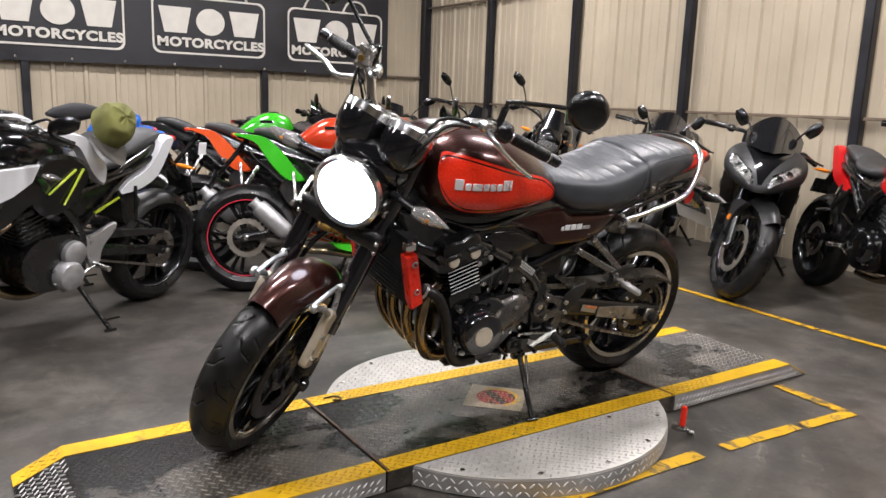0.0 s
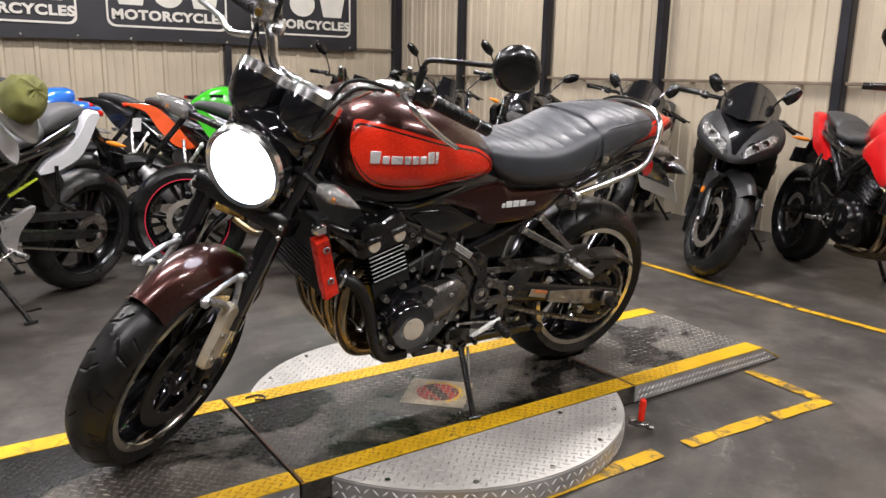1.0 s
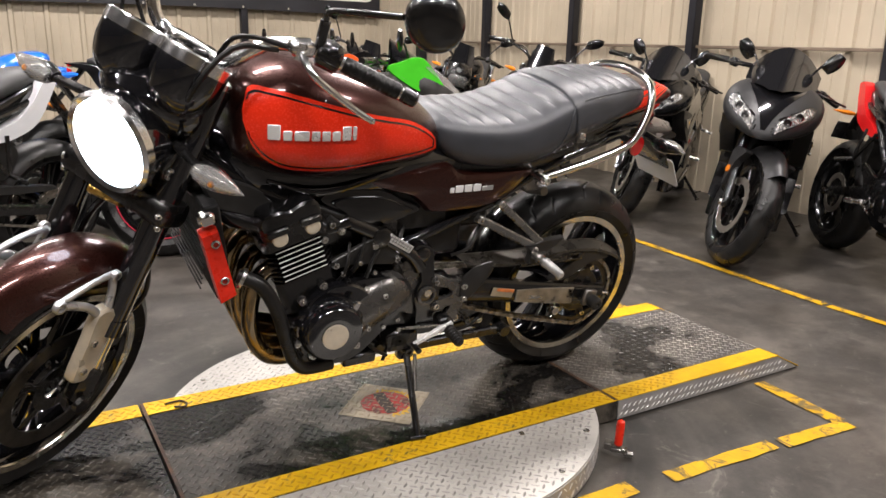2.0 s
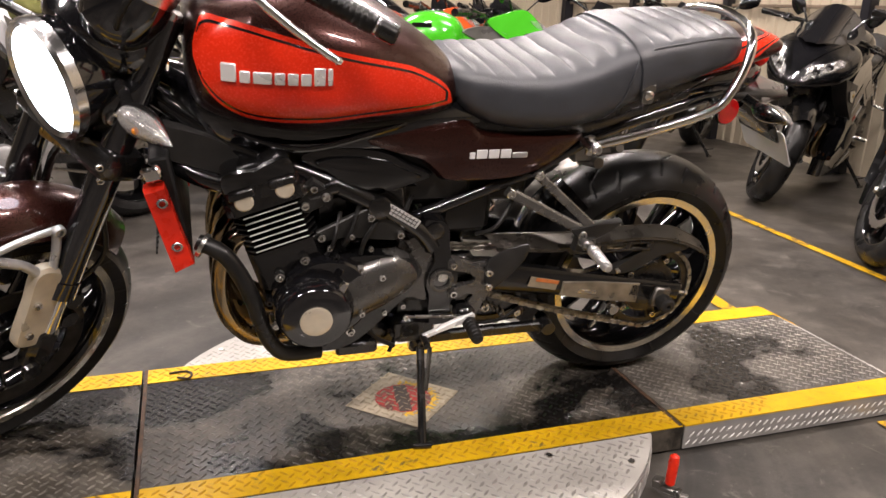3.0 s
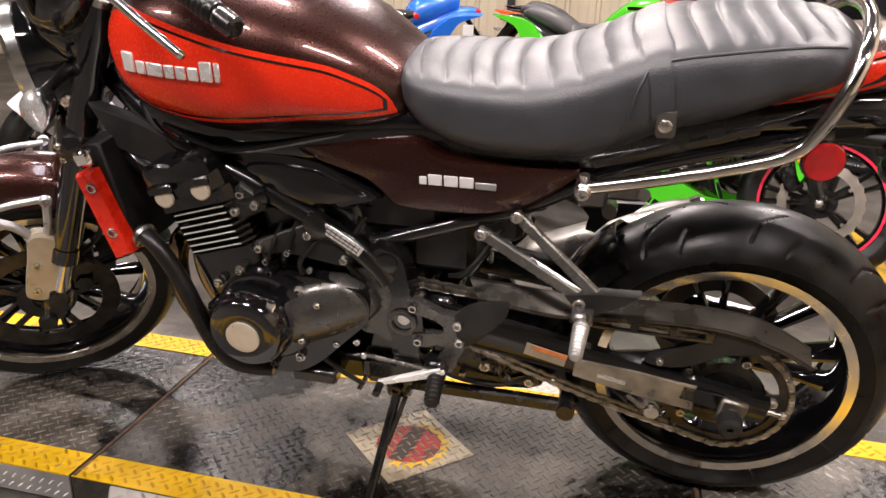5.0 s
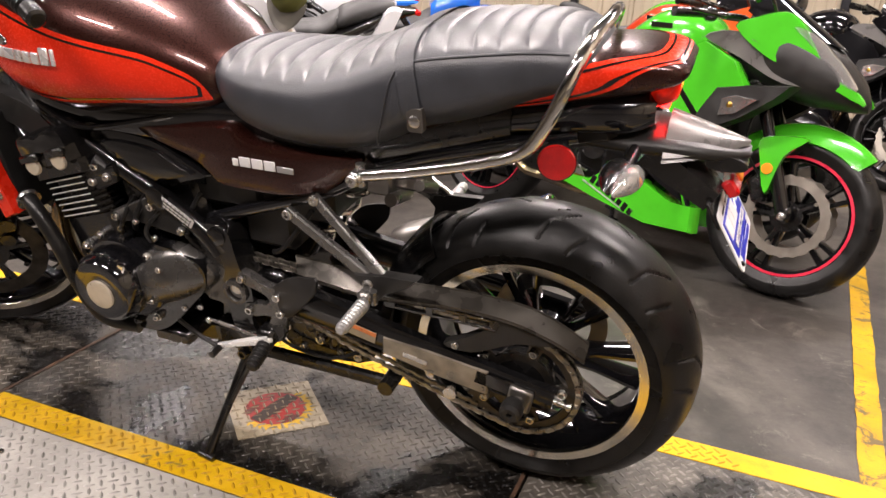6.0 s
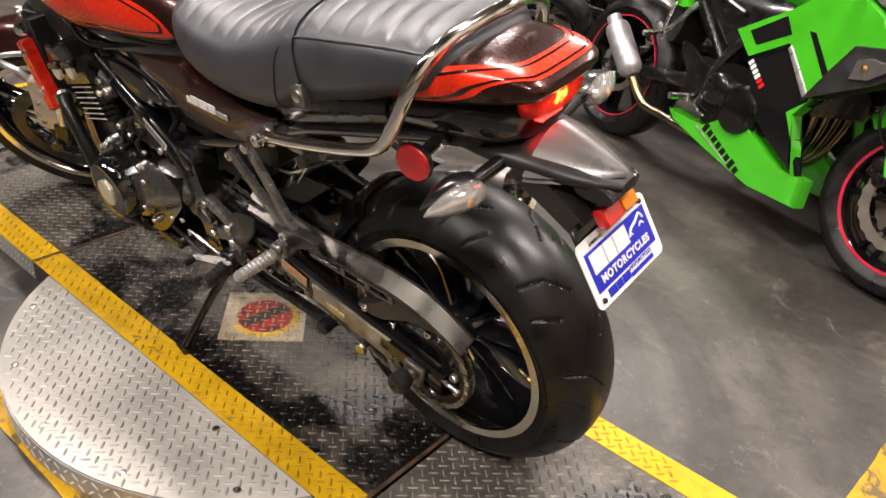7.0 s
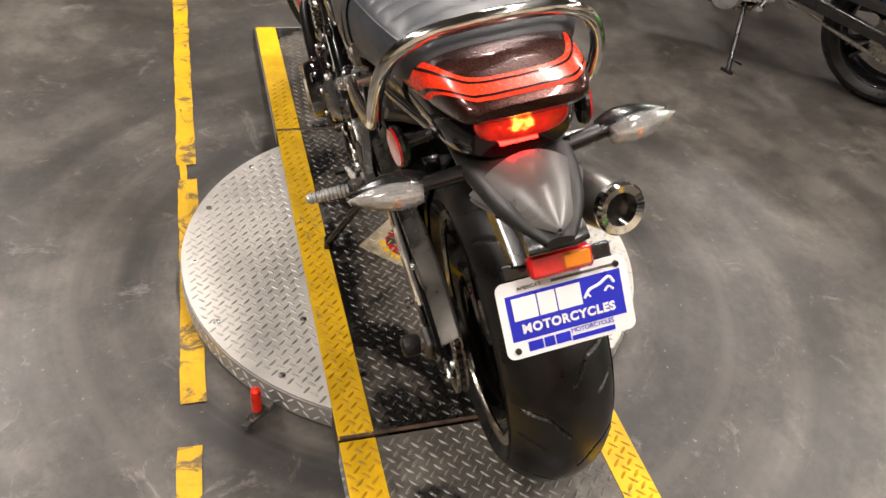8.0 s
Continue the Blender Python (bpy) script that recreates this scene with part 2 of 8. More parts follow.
def floor_material():
    """Stained concrete: blotches, fine grain, pale scuffs, and dark rings worn round the turntable."""
    m, b, nd, ln, tc, tex, span, mixed = shader("worn_concrete")
    base = mixed(span(tex(1.0, 10, 0.7, dist=0.25), 0.38, 0.62), (0.014, 0.0124, 0.0108), (0.098, 0.087, 0.074))
    mid = mixed(span(tex(3.0, 10, 0.76, dist=0.2), 0.45, 0.57, 0.0, 0.8), base, (0.021, 0.0187, 0.0162))
    worn = mixed(span(tex(2.1, 10, 0.74, dist=0.2), 0.53, 0.64, 0.0, 0.6), mid, (0.125, 0.112, 0.096))
    fine = mixed(span(tex(30, 8, 0.75), 0.35, 0.7, 0.0, 0.4), worn, (0.085, 0.076, 0.066))
    # rings
    off = nd.new("ShaderNodeVectorMath")
    off.operation = "SUBTRACT"
    ln.new(tc.outputs["Object"], off.inputs[0])
    off.inputs[1].default_value = (0.128, -0.053, 0.0)
    flat = nd.new("ShaderNodeVectorMath")
    flat.operation = "MULTIPLY"
    ln.new(off.outputs["Vector"], flat.inputs[0])
    flat.inputs[1].default_value = (1, 1, 0)
    length = nd.new("ShaderNodeVectorMath")
    length.operation = "LENGTH"
    ln.new(flat.outputs["Vector"], length.inputs[0])
    comb = nd.new("ShaderNodeCombineXYZ")
    ln.new(length.outputs["Value"], comb.inputs["X"])
    ring = span(tex(5.0, 4, 0.55, comb.outputs["Vector"]), 0.44, 0.56)
    pale_ring = span(tex(6.5, 4, 0.6, comb.outputs["Vector"]), 0.53, 0.66)
    near = span(length.outputs["Value"], 0.75, 1.75, 1.0, 0.0)
    gate = nd.new("ShaderNodeMath")
    gate.operation = "MULTIPLY"
    ln.new(ring, gate.inputs[0])
    ln.new(near, gate.inputs[1])
    g2 = nd.new("ShaderNodeMath")
    g2.operation = "MULTIPLY"
    ln.new(gate.outputs[0], g2.inputs[0])
    ln.new(span(tex(2.2, 4), 0.35, 0.6, 0.35, 1.0), g2.inputs[1])
    ringed = mixed(g2.outputs[0], fine, (0.012, 0.0108, 0.0095))
    g3 = nd.new("ShaderNodeMath")
    g3.operation = "MULTIPLY"
    ln.new(pale_ring, g3.inputs[0])
    ln.new(span(length.outputs["Value"], 0.7, 1.5, 0.6, 0.0), g3.inputs[1])
    ringed = mixed(g3.outputs[0], ringed, (0.085, 0.077, 0.067))
    # pale scuffs
    scuff = span(tex(5.5, 12, 0.82, dist=1.2), 0.57, 0.66, 0.0, 0.65)
    final = mixed(scuff, ringed, (0.17, 0.155, 0.135))
    speck = span(tex(60, 2, 0.5), 0.72, 0.76, 0.0, 0.6)
    final = mixed(speck, final, (0.2, 0.185, 0.16))
    ln.new(final, b.inputs["Base Color"])
    ln.new(span(tex(1.6, 6), 0.3, 0.7, 0.28, 0.6), b.inputs["Roughness"])
    bp_ = nd.new("ShaderNodeBump")
    bp_.inputs["Strength"].default_value, bp_.inputs["Distance"].default_value = 0.25, 0.002
    ln.new(tex(70, 6, 0.7), bp_.inputs["Height"])
    ln.new(bp_.outputs["Normal"], b.inputs["Normal"])
    return m


M_RUBBER = material("rubber", (0.0075, 0.0073, 0.0071), 0.36, 0, 0.45, 16, 0.2, 220, rough_vary=0.14, spec=0.36)
M_BLACK = material("black_paint", (0.004, 0.004, 0.0043), 0.16, 0, 0.3, 10, 0.05, 300, coat=0.4, rough_vary=0.07, spec=0.5)
M_GLOSS = material("gloss_black", (0.006, 0.006, 0.007), 0.08, 0, 0.2, 6, 0, coat=0.8, rough_vary=0.03)
M_SATIN = material("satin_black", (0.006, 0.0058, 0.0058), 0.24, 0.0, 0.35, 18, 0.12, 250, coat=0.4, spec=0.5)
M_GUARD = material("scuffed_grey_guard", (0.054, 0.049, 0.041), 0.30, 0.6, 0.25, 22, 0.1, 260, rough_vary=0.10)
M_SWING = material("dull_tan_metal", (0.27, 0.24, 0.19), 0.36, 0.6, 0.35, 25, 0.08, 300)
M_COVER = material("satin_dark_grey_paint", (0.115, 0.111, 0.105), 0.27, 0.75, 0.08, 30, 0.03, 300, rough_vary=0.03)
M_DULLSTEEL = material("dull_dark_steel", (0.2, 0.19, 0.175), 0.36, 0.9, 0.2, 20, 0.05, 200)
M_LAMPREFL = material("dim_lamp_reflector", (0.46, 0.46, 0.45), 0.22, 0.85, 0.45, 90, 0.8, 120, rough_vary=0.1)
M_GREYCAST = material("grey_painted_casting", (0.21, 0.205, 0.195), 0.26, 0.85, 0.2, 25, 0.08, 250, rough_vary=0.06)
M_BRAKE = material("worn_disc_steel", (0.36, 0.33, 0.285), 0.36, 0.8, 0.08, 30, 0.05, 300, rough_vary=0.05)
M_PLASTIC = material("grey_black_plastic", (0.017, 0.0165, 0.0157), 0.38, 0, 0.25, 20, 0.2, 350, spec=0.35)
M_BROWN = material("metallic_brown_paint", (0.038, 0.0098, 0.0065), 0.29, 0.7, 0.10, 500, 0, coat=0.6, rough_vary=0.05)
M_RED = material("orange_red_paint", (0.76, 0.030, 0.007), 0.26, 0.0, 0.06, 250, 0, coat=0.22, rough_vary=0.04, spec=0.3)
M_STRIPE = material("black_pinstripe", (0.006, 0.005, 0.005), 0.15, 0, 0.2, 40, 0, coat=0.8, rough_vary=0.02)
M_SEAT = material("grey_black_vinyl", (0.036, 0.039, 0.046), 0.40, 0, 0.15, 20, 0.3, 420, rough_vary=0.07, spec=0.65)
M_BADGE = material("bright_badge_metal", (0.85, 0.85, 0.84), 0.28, 0.5, 0.05, 12, 0, rough_vary=0.05)
M_CHROME = material("chrome", (0.84, 0.83, 0.81), 0.11, 1, 0.08, 12, 0, rough_vary=0.04)
M_BRIGHT = material("polished_bright_metal", (0.82, 0.82, 0.82), 0.2, 1, 0.06, 14, 0, rough_vary=0.06)
M_STEEL = material("brushed_steel", (0.64, 0.63, 0.61), 0.24, 1, 0.2, 40, 0.1, 400)
M_ALU = material("champagne_aluminium", (0.60, 0.535, 0.42), 0.36, 0.4, 0.12, 25, 0.05, 300)
M_SILVER = material("silver_paint", (0.5, 0.5, 0.5), 0.35, 0.7, 0.1, 30, 0.05, 300)
M_FENDER = material("smooth_dark_silver_plastic", (0.115, 0.110, 0.104), 0.34, 0.25, 0.1, 20, 0.05, 300)
M_RIMLIP = material("machined_rim_lip", (0.80, 0.75, 0.64), 0.2, 1, 0.12, 20, 0, rough_vary=0.08)
M_HEADER = material("heat_tinted_steel", (0.36, 0.27, 0.14), 0.2, 1, 0.5, 8, 0.05, 200, spread=(0.11, 0.095, 0.08))
M_CHAIN = material("chain_steel", (0.3, 0.28, 0.24), 0.35, 0.9, 0.4, 60, 0.2, 300)
M_AMBER = glass("amber_lens", (0.9, 0.3, 0.03), 0.1, 0.6)
M_REFLECTOR = material("faceted_reflector", (0.55, 0.545, 0.53), 0.12, 0.9, 0.14, 60, 0.35, 90, rough_vary=0.05)
M_TAILGLOW = glowing("tail_lamp_lower_lens", (1.0, 0.006, 0.003), 45)
M_SPROCKET = material("oily_steel", (0.07, 0.065, 0.058), 0.35, 0.9, 0.4, 30, 0.1, 200)
M_CLEAR = glass("clear_lens", (0.93, 0.92, 0.9), 0.05, 0.12)
M_REDLENS = material("red_lens", (0.5, 0.006, 0.006), 0.12, 0, 0.15, 60, 0.3, 300, coat=1)
M_REDREFL = material("orange_red_reflector", (0.66, 0.022, 0.006), 0.3, 0, 0.12, 40, 0.15, 400, coat=0.25, spec=0.35)
M_WHITE = material("white_plastic", (0.72, 0.72, 0.72), 0.35, 0, 0.06, 10, 0, rough_vary=0.05)
M_BLUE = material("blue_print", (0.012, 0.02, 0.42), 0.35, 0, 0.06, 20, 0)
M_LAMP = glowing("lit_headlamp", (0.80, 0.92, 1.0), 14)
M_TAIL = lamp_lens("lit_tail_lamp", (0.936, -0.008, 0.875))
M_TUBE = glowing("lamp_tube", (1.0, 0.96, 0.88), 14)
M_MIRROR = material("mirror_glass", (0.8, 0.8, 0.8), 0.02, 1, 0.02, 5, 0, rough_vary=0)
M_LABELORANGE = material("orange_print", (0.62, 0.19, 0.05), 0.45, 0, 0.25, 60, 0)
M_CORE = material("dull_black_radiator_core", (0.008, 0.008, 0.008), 0.6, 0, 0.3, 30, 0.2, 300, spec=0.25)
M_COPPER = material("brass", (0.5, 0.32, 0.08), 0.3, 1, 0.2, 50, 0)

# the hall
M_FLOOR = floor_material()
M_WALL = material("cream_sheet_metal", (0.45, 0.385, 0.285), 0.45, 0, 0.1, 1.5, 0.05, 30, rough_vary=0.08)
M_COLUMN = material("dark_steel_column", (0.014, 0.014, 0.018), 0.4, 0.2, 0.3, 6, 0.1, 80)
M_GIRT = material("brown_grey_girt", (0.16, 0.12, 0.085), 0.5, 0.1, 0.3, 6, 0.1, 80)
M_BANNER = material("black_banner_vinyl", (0.016, 0.016, 0.02), 0.42, 0, 0.25, 3, 0.1, 40)
M_PRINT = material("white_print", (0.66, 0.63, 0.57), 0.5, 0, 0.06, 8, 0)
# out of view; kept dark to cut bounced light and reflections
M_CEILING = material("unseen_dark_ceiling", (0.07, 0.066, 0.06), 0.7, 0, 0.2, 2, 0)
M_DECK = deck_material("worn_black_tread_plate", (0.022, 0.0195, 0.0165), (0.072, 0.062, 0.049), (0.0055, 0.0048, 0.0042), 0.2, 0.465)
M_DISC = material("bare_tread_plate", (0.385, 0.37, 0.34), 0.62, 0.1, 0.25, 4, 0.2, 160, rough_vary=0.12)
M_WORN = material("worn_bright_lug", (0.6, 0.59, 0.57), 0.5, 0.25, 0.2, 30, 0)
M_DECKLUG = deck_material("scuffed_black_lug", (0.055, 0.051, 0.046), (0.145, 0.130, 0.11), (0.010, 0.010, 0.0095), 0.5, 0.465)
# same metal as the disc; the lugs' shade is put into a darker colour
M_DISCLUG = material("shaded_grey_lug", (0.30, 0.29, 0.27), 0.42, 0.35, 0.3, 30, 0)
M_RAMP = deck_material("worn_grey_tread_plate", (0.044, 0.040, 0.035), (0.10, 0.089, 0.074), (0.016, 0.015, 0.014), 0.2, 0.56)
M_RAMPLUG = deck_material("scuffed_grey_ramp_lug", (0.10, 0.095, 0.088), (0.2, 0.185, 0.165), (0.03, 0.029, 0.027), 0.5, 0.56)
M_YLUG = worn_paint("scuffed_yellow_lug", (0.50, 0.265, 0.004), (0.13, 0.10, 0.035), 0.55)
M_SIDE = material("grey_tread_plate_side", (0.36, 0.35, 0.335), 0.42, 0.5, 0.3, 5, 0.2, 150)
M_YELLOW = worn_paint("yellow_paint", (0.72, 0.43, 0.006), (0.16, 0.12, 0.04), 0.60)
M_YLINE = worn_paint("worn_yellow_floor_paint", (0.62, 0.36, 0.008), (0.07, 0.06, 0.045), 0.52)
M_RUST = material("rusty_plate_edge", (0.075, 0.038, 0.02), 0.7, 0.1, 0.5, 25, 0.4, 200, spread=(0.015, 0.009, 0.006))
M_DIRT = material("oily_gap", (0.028, 0.014, 0.008), 0.7, 0, 0.3, 30, 0)

# ---- the hall ----
# WEST and SOUTH are unseen, set far off so black paint reflects less
WALL_X, WALL_Y, WEST, SOUTH, TOP = 3.95, 6.65, -13.0, -11.0, 4.6
DECK = 0.067
CX, CY = 0.128, -0.053
HALF = 0.305


def slab(name, x0, x1, y0, y1, z0, z1, mat, label, category, **k):
    return thing(name, box(x1 - x0, y1 - y0, z1 - z0, ((x0 + x1) / 2, (y0 + y1) / 2, (z0 + z1) / 2)), mat, label, category, kind="structure", smooth=0, **k)


floor = slab("floor", WEST - 0.2, WALL_X + 0.2, SOUTH - 0.2, WALL_Y + 0.2, -0.2, 0.0, M_FLOOR, "dark stained concrete workshop floor with scuffs", "floor")
slab("ceiling", WEST - 0.2, WALL_X + 0.2, SOUTH - 0.2, WALL_Y + 0.2, TOP, TOP + 0.1, M_CEILING, "unseen dark sheet ceiling added over the hall", "ceiling")


def ribbed_wall(name, length, m, label):
    """Sheet metal wall along local x, facing local -y, with broad ribs."""
    bm = bmesh.new()
    prof = []
    x, k = 0.0, 0
    while x < length:
        prof += [(x, 0.0), (x + 0.012, -0.022), (x + 0.045, -0.022), (x + 0.057, 0.0), (x + 0.125, 0.0), (x + 0.13, -0.006), (x + 0.145, -0.006), (x + 0.15, 0.0),
                 (x + 0.215, 0.0), (x + 0.22, -0.006), (x + 0.235, -0.006), (x + 0.24, 0.0)]
        x += 0.305
        k += 1
    prof.append((length, 0.0))
    lo = [bm.verts.new((a, b, 0)) for a, b in prof]
    hi = [bm.verts.new((a, b, TOP)) for a, b in prof]
    bl, bh = [bm.verts.new((prof[-1][0], 0.12, z)) for z in (0, TOP)], [bm.verts.new((0, 0.12, z)) for z in (0, TOP)]
    for i in range(len(prof) - 1):
        bm.faces.new((lo[i], lo[i + 1], hi[i + 1], hi[i]))
    bm.faces.new((bl[0], bh[0], bh[1], bl[1]))
    bm.faces.new((lo[-1], bl[0], bl[1], hi[-1]))
    bm.faces.new((bh[0], lo[0], hi[0], bh[1]))
    ob = thing(name, bm, M_WALL, label, "wall", kind="structure", smooth=0)
    ob.matrix_world = m
    return ob


LONG = "cream ribbed sheet metal wall of the hall"
ribbed_wall("wall_north", WALL_X - WEST, pose(WEST, WALL_Y, 0), LONG)
ribbed_wall("wall_east", WALL_Y - SOUTH, pose(WALL_X, WALL_Y, 0, 0, 0, -90), LONG)
# these two walls are added out of view, only to shape the light
ribbed_wall("unseen_wall_south", WALL_X - WEST, pose(WALL_X, SOUTH, 0, 0, 0, 180), LONG)
ribbed_wall("unseen_wall_west", WALL_Y - SOUTH, pose(WEST, SOUTH, 0, 0, 0, 90), LONG)


def column(x, y, w=0.075):
    ob = thing("steel_column", box(w, w, TOP, (0, 0, TOP / 2), bevel=0.006), M_COLUMN, "dark painted square steel column against the wall", "column", "wall columns", "structure")
    ob.matrix_world = pose(x, y, 0)


for y in (0.83, 2.36, 3.76, 5.18, -0.7, -2.2):
    column(WALL_X - 0.06, y)
column(WALL_X - 0.06, WALL_Y - 0.06, 0.1)
for x in (1.72, -0.72, -3.16):
    column(x, WALL_Y - 0.06)
for name, z in (("girt_low", 1.083), ("girt_high", 2.25)):
    thing(name, box(0.03, WALL_Y - SOUTH - 0.2, 0.024, (WALL_X - 0.045, (WALL_Y + SOUTH) / 2, z), bevel=0.004), M_GIRT, "thin brown steel girt across the sheet wall", "girt", kind="structure")
thing("girt_north", box(WALL_X - WEST - 0.2, 0.03, 0.024, ((WALL_X + WEST) / 2, WALL_Y - 0.045, 1.38), bevel=0.004), M_GIRT, "thin brown steel girt across the sheet wall", "girt", kind="structure")

# ceiling lamps
for x, y in LAMPS:
    lamp = root("ceiling_lamp", pose(x, y, LAMP_Z), "long white tube lamp hung under the ceiling", "ceiling lamp", "ceiling lamps")
    part("housing", box(1.3, 0.16, 0.05, (0, 0, 0.045), bevel=0.008), M_WHITE, lamp)
    for dy in (-0.04, 0.04):
        part("tube", cyl((-0.6, dy, 0), (0.6, dy, 0), 0.014, n=10), M_TUBE, lamp, "lit lamp tube")
    for dx in (-0.5, 0.5):
        part("hanger", cyl((dx, 0, 0.07), (dx, 0, TOP - LAMP_Z), 0.006, n=6), M_STEEL, lamp)
    data = bpy.data.lights.new("tube_light", "AREA")
    data.shape, data.size, data.size_y, data.energy, data.color = "RECTANGLE", 1.2, 0.12, LAMP_POWER, (1.0, 0.93, 0.845)
    lo = new("tube_light", data)
    lo.matrix_world = pose(x, y, LAMP_Z - 0.02)

# floor paint
def line(x0, y0, x1, y1, w=0.05):
    d = Vector((x1 - x0, y1 - y0, 0))
    n = max(2, int(d.length / 0.05))
    u = d.normalized()
    s = Vector((-u.y, u.x, 0))
    rng = random.Random(int((x0 * 7 + y0 * 13 + 50) * 100))
    bm = bmesh.new()
    a = [bm.verts.new(V(x0, y0, 0.004) + d * i / n + s * (w / 2 + rng.uniform(-0.0025, 0.0025))) for i in range(n + 1)]
    b = [bm.verts.new(V(x0, y0, 0.004) + d * i / n - s * (w / 2 + rng.uniform(-0.0025, 0.0025))) for i in range(n + 1)]
    for i in range(n):
        bm.faces.new((a[i], a[i + 1], b[i + 1], b[i]))
    return thing("floor_line", bm, M_YLINE, "worn yellow line painted on the concrete floor", "floor marking", "floor lines", "structure", smooth=0)


line(2.41, 3.7, 2.44, 2.96, 0.045)
line(2.44, 2.58, 2.385, 1.75, 0.045)
line(2.385, 1.75, 2.295, 0.02, 0.045)
line(2.295, 0.0, 2.36, -2.8, 0.045)
line(-1.95, -0.643, -0.41, -0.641, 0.056)
line(-0.33, -0.638, 0.53, -0.643, 0.054)
line(0.645, -0.652, 1.03, -0.672, 0.048)
line(-0.41, -0.650, -0.33, -0.649, 0.02)
line(1.06, -0.678, 1.34, -0.7, 0.05)
line(1.33, -0.675, 1.345, -0.38, 0.05)
line(-1.97, -0.64, -1.99, 1.2, 0.04)
line(1.455, 0.33, 1.605, 2.3, 0.062)


# ---- the turntable ----
def lug(bm, x, y, z, a, L=0.025, w=0.0068, h=0.0021):
    c, s = math.cos(a), math.sin(a)
    q = [(L / 2, 0), (L * 0.22, w / 2), (-L * 0.22, w / 2), (-L / 2, 0), (-L * 0.22, -w / 2), (L * 0.22, -w / 2)]
    t = [(L * 0.24, 0), (-L * 0.24, 0)]
    lo = [bm.verts.new((x + c * u - s * v, y + s * u + c * v, z)) for u, v in q]
    hi = [bm.verts.new((x + c * u - s * v, y + s * u + c * v, z + h)) for u, v in t]
    for f in ((lo[0], lo[1], hi[0]), (lo[1], lo[2], hi[1], hi[0]), (lo[2], lo[3], hi[1]), (lo[3], lo[4], hi[1]), (lo[4], lo[5], hi[0], hi[1]), (lo[5], lo[0], hi[0])):
        bm.faces.new(f)


def lugs(x0, x1, y0, y1, z, keep):
    """Raised tread bars in a basket pattern set diagonally, where keep holds."""
    bm = bmesh.new()
    du, dv, q = 0.0219, 0.0195, math.sqrt(0.5)
    n = int((x1 - x0 + y1 - y0) / dv) + 2
    for i in range(-n, n):
        for j in range(-n, n):
            x, y = (i * du + j * dv) * q, (i * du - j * dv) * q
            if x0 + 0.007 < x < x1 - 0.007 and y0 + 0.007 < y < y1 - 0.007 and keep(x, y):
                lug(bm, x, y, z, radians(45 if (i + j) % 2 else -45))
    return bm


SX = 0.608
Y0, Y1 = CY - HALF, CY + HALF
TAPE = 0.075
rot_table = root("turntable", pose(0, 0, 0), "round steel motorcycle turntable with a black deck and yellow edges", "turntable")


def drum(r, z0, z1, n=96):
    return lathe([(0, r), (z1 - z0, r)], (CX, CY, z0), (0, 0, 1), n)


part("disc", drum(0.603, 0.006, DECK - 0.003), M_DISC, rot_table, "bare grey tread plate disc")
part("disc_tread", lugs(CX - 0.62, CX + 0.62, CY - 0.62, CY + 0.62, DECK - 0.003, lambda x, y: math.hypot(x - CX, y - CY) < 0.592 and not Y0 - 0.008 < y < Y1 + 0.008), M_DISCLUG, rot_table, smooth=0)["kind"] = "stuff"
part("rim_band", lathe([(0, 0.6035), (0, 0.6055), (DECK - 0.012, 0.6055), (DECK - 0.012, 0.6035)], (CX, CY, 0.004), (0, 0, 1), 96, closed=True), M_SIDE, rot_table)


def rim_lugs():
    bm = bmesh.new()
    for k in range(150):
        a = 2 * math.pi * k / 150
        for row, z in enumerate((0.018, 0.043)):
            one = bmesh.new()
            lug(one, 0, 0, 0, radians(45 if (k + row) % 2 else -45), L=0.024, w=0.006, h=0.0018)
            aa = a + row * math.pi / 150
            m = Matrix.Translation((CX + 0.6055 * math.cos(aa), CY + 0.6055 * math.sin(aa), z)) @ Matrix.Rotation(aa, 4, "Z") @ Matrix.Rotation(radians(90), 4, "Y")
            moved(one, m)
            me = bpy.data.meshes.new("tmp")
            one.to_mesh(me)
            one.free()
            bm.from_mesh(me)
            bpy.data.meshes.remove(me)
    return bm


part("rim_tread", rim_lugs(), M_WORN, rot_table, smooth=0)["kind"] = "stuff"
part("deck", box(2 * SX, 2 * HALF, DECK - 0.008, (CX, CY, (DECK - 0.008) / 2 + 0.004 + 0.004)), M_DECK, rot_table, "black painted tread plate deck")
part("deck_tread", lugs(CX - SX, CX + SX, Y0 + TAPE, Y1 - TAPE, DECK, lambda x, y: True), M_DECKLUG, rot_table, smooth=0)["kind"] = "stuff"
for ya in (Y0, Y1 - TAPE):
    part("yellow_stripe", box(2 * SX, TAPE, 0.003, (CX, ya + TAPE / 2, DECK + 0.0005)), M_YELLOW, rot_table, "scuffed yellow edge stripe")
    part("stripe_tread", lugs(CX - SX, CX + SX, ya, ya + TAPE, DECK + 0.002, lambda x, y: True), M_YLUG, rot_table, smooth=0)["kind"] = "stuff"
for sx in (-1, 1):
    part("rusty_edge", box(0.009, 2 * HALF - 0.004, 0.004, (CX + sx * (SX - 0.0045), CY, DECK + 0.0015), bevel=0.001), M_RUST, rot_table, "rust-brown plate edge at the joint")
for k in range(10):
    a = radians(-90 + (k - 2) * 23) if k < 5 else radians(90 + (k - 7) * 23)
    part("disc_bolt", lathe([(0, 0.009), (0.003, 0.008), (0.004, 0.003)], (CX + 0.572 * math.cos(a), CY + 0.572 * math.sin(a), DECK - 0.003), (0, 0, 1), 10), M_STEEL, rot_table)
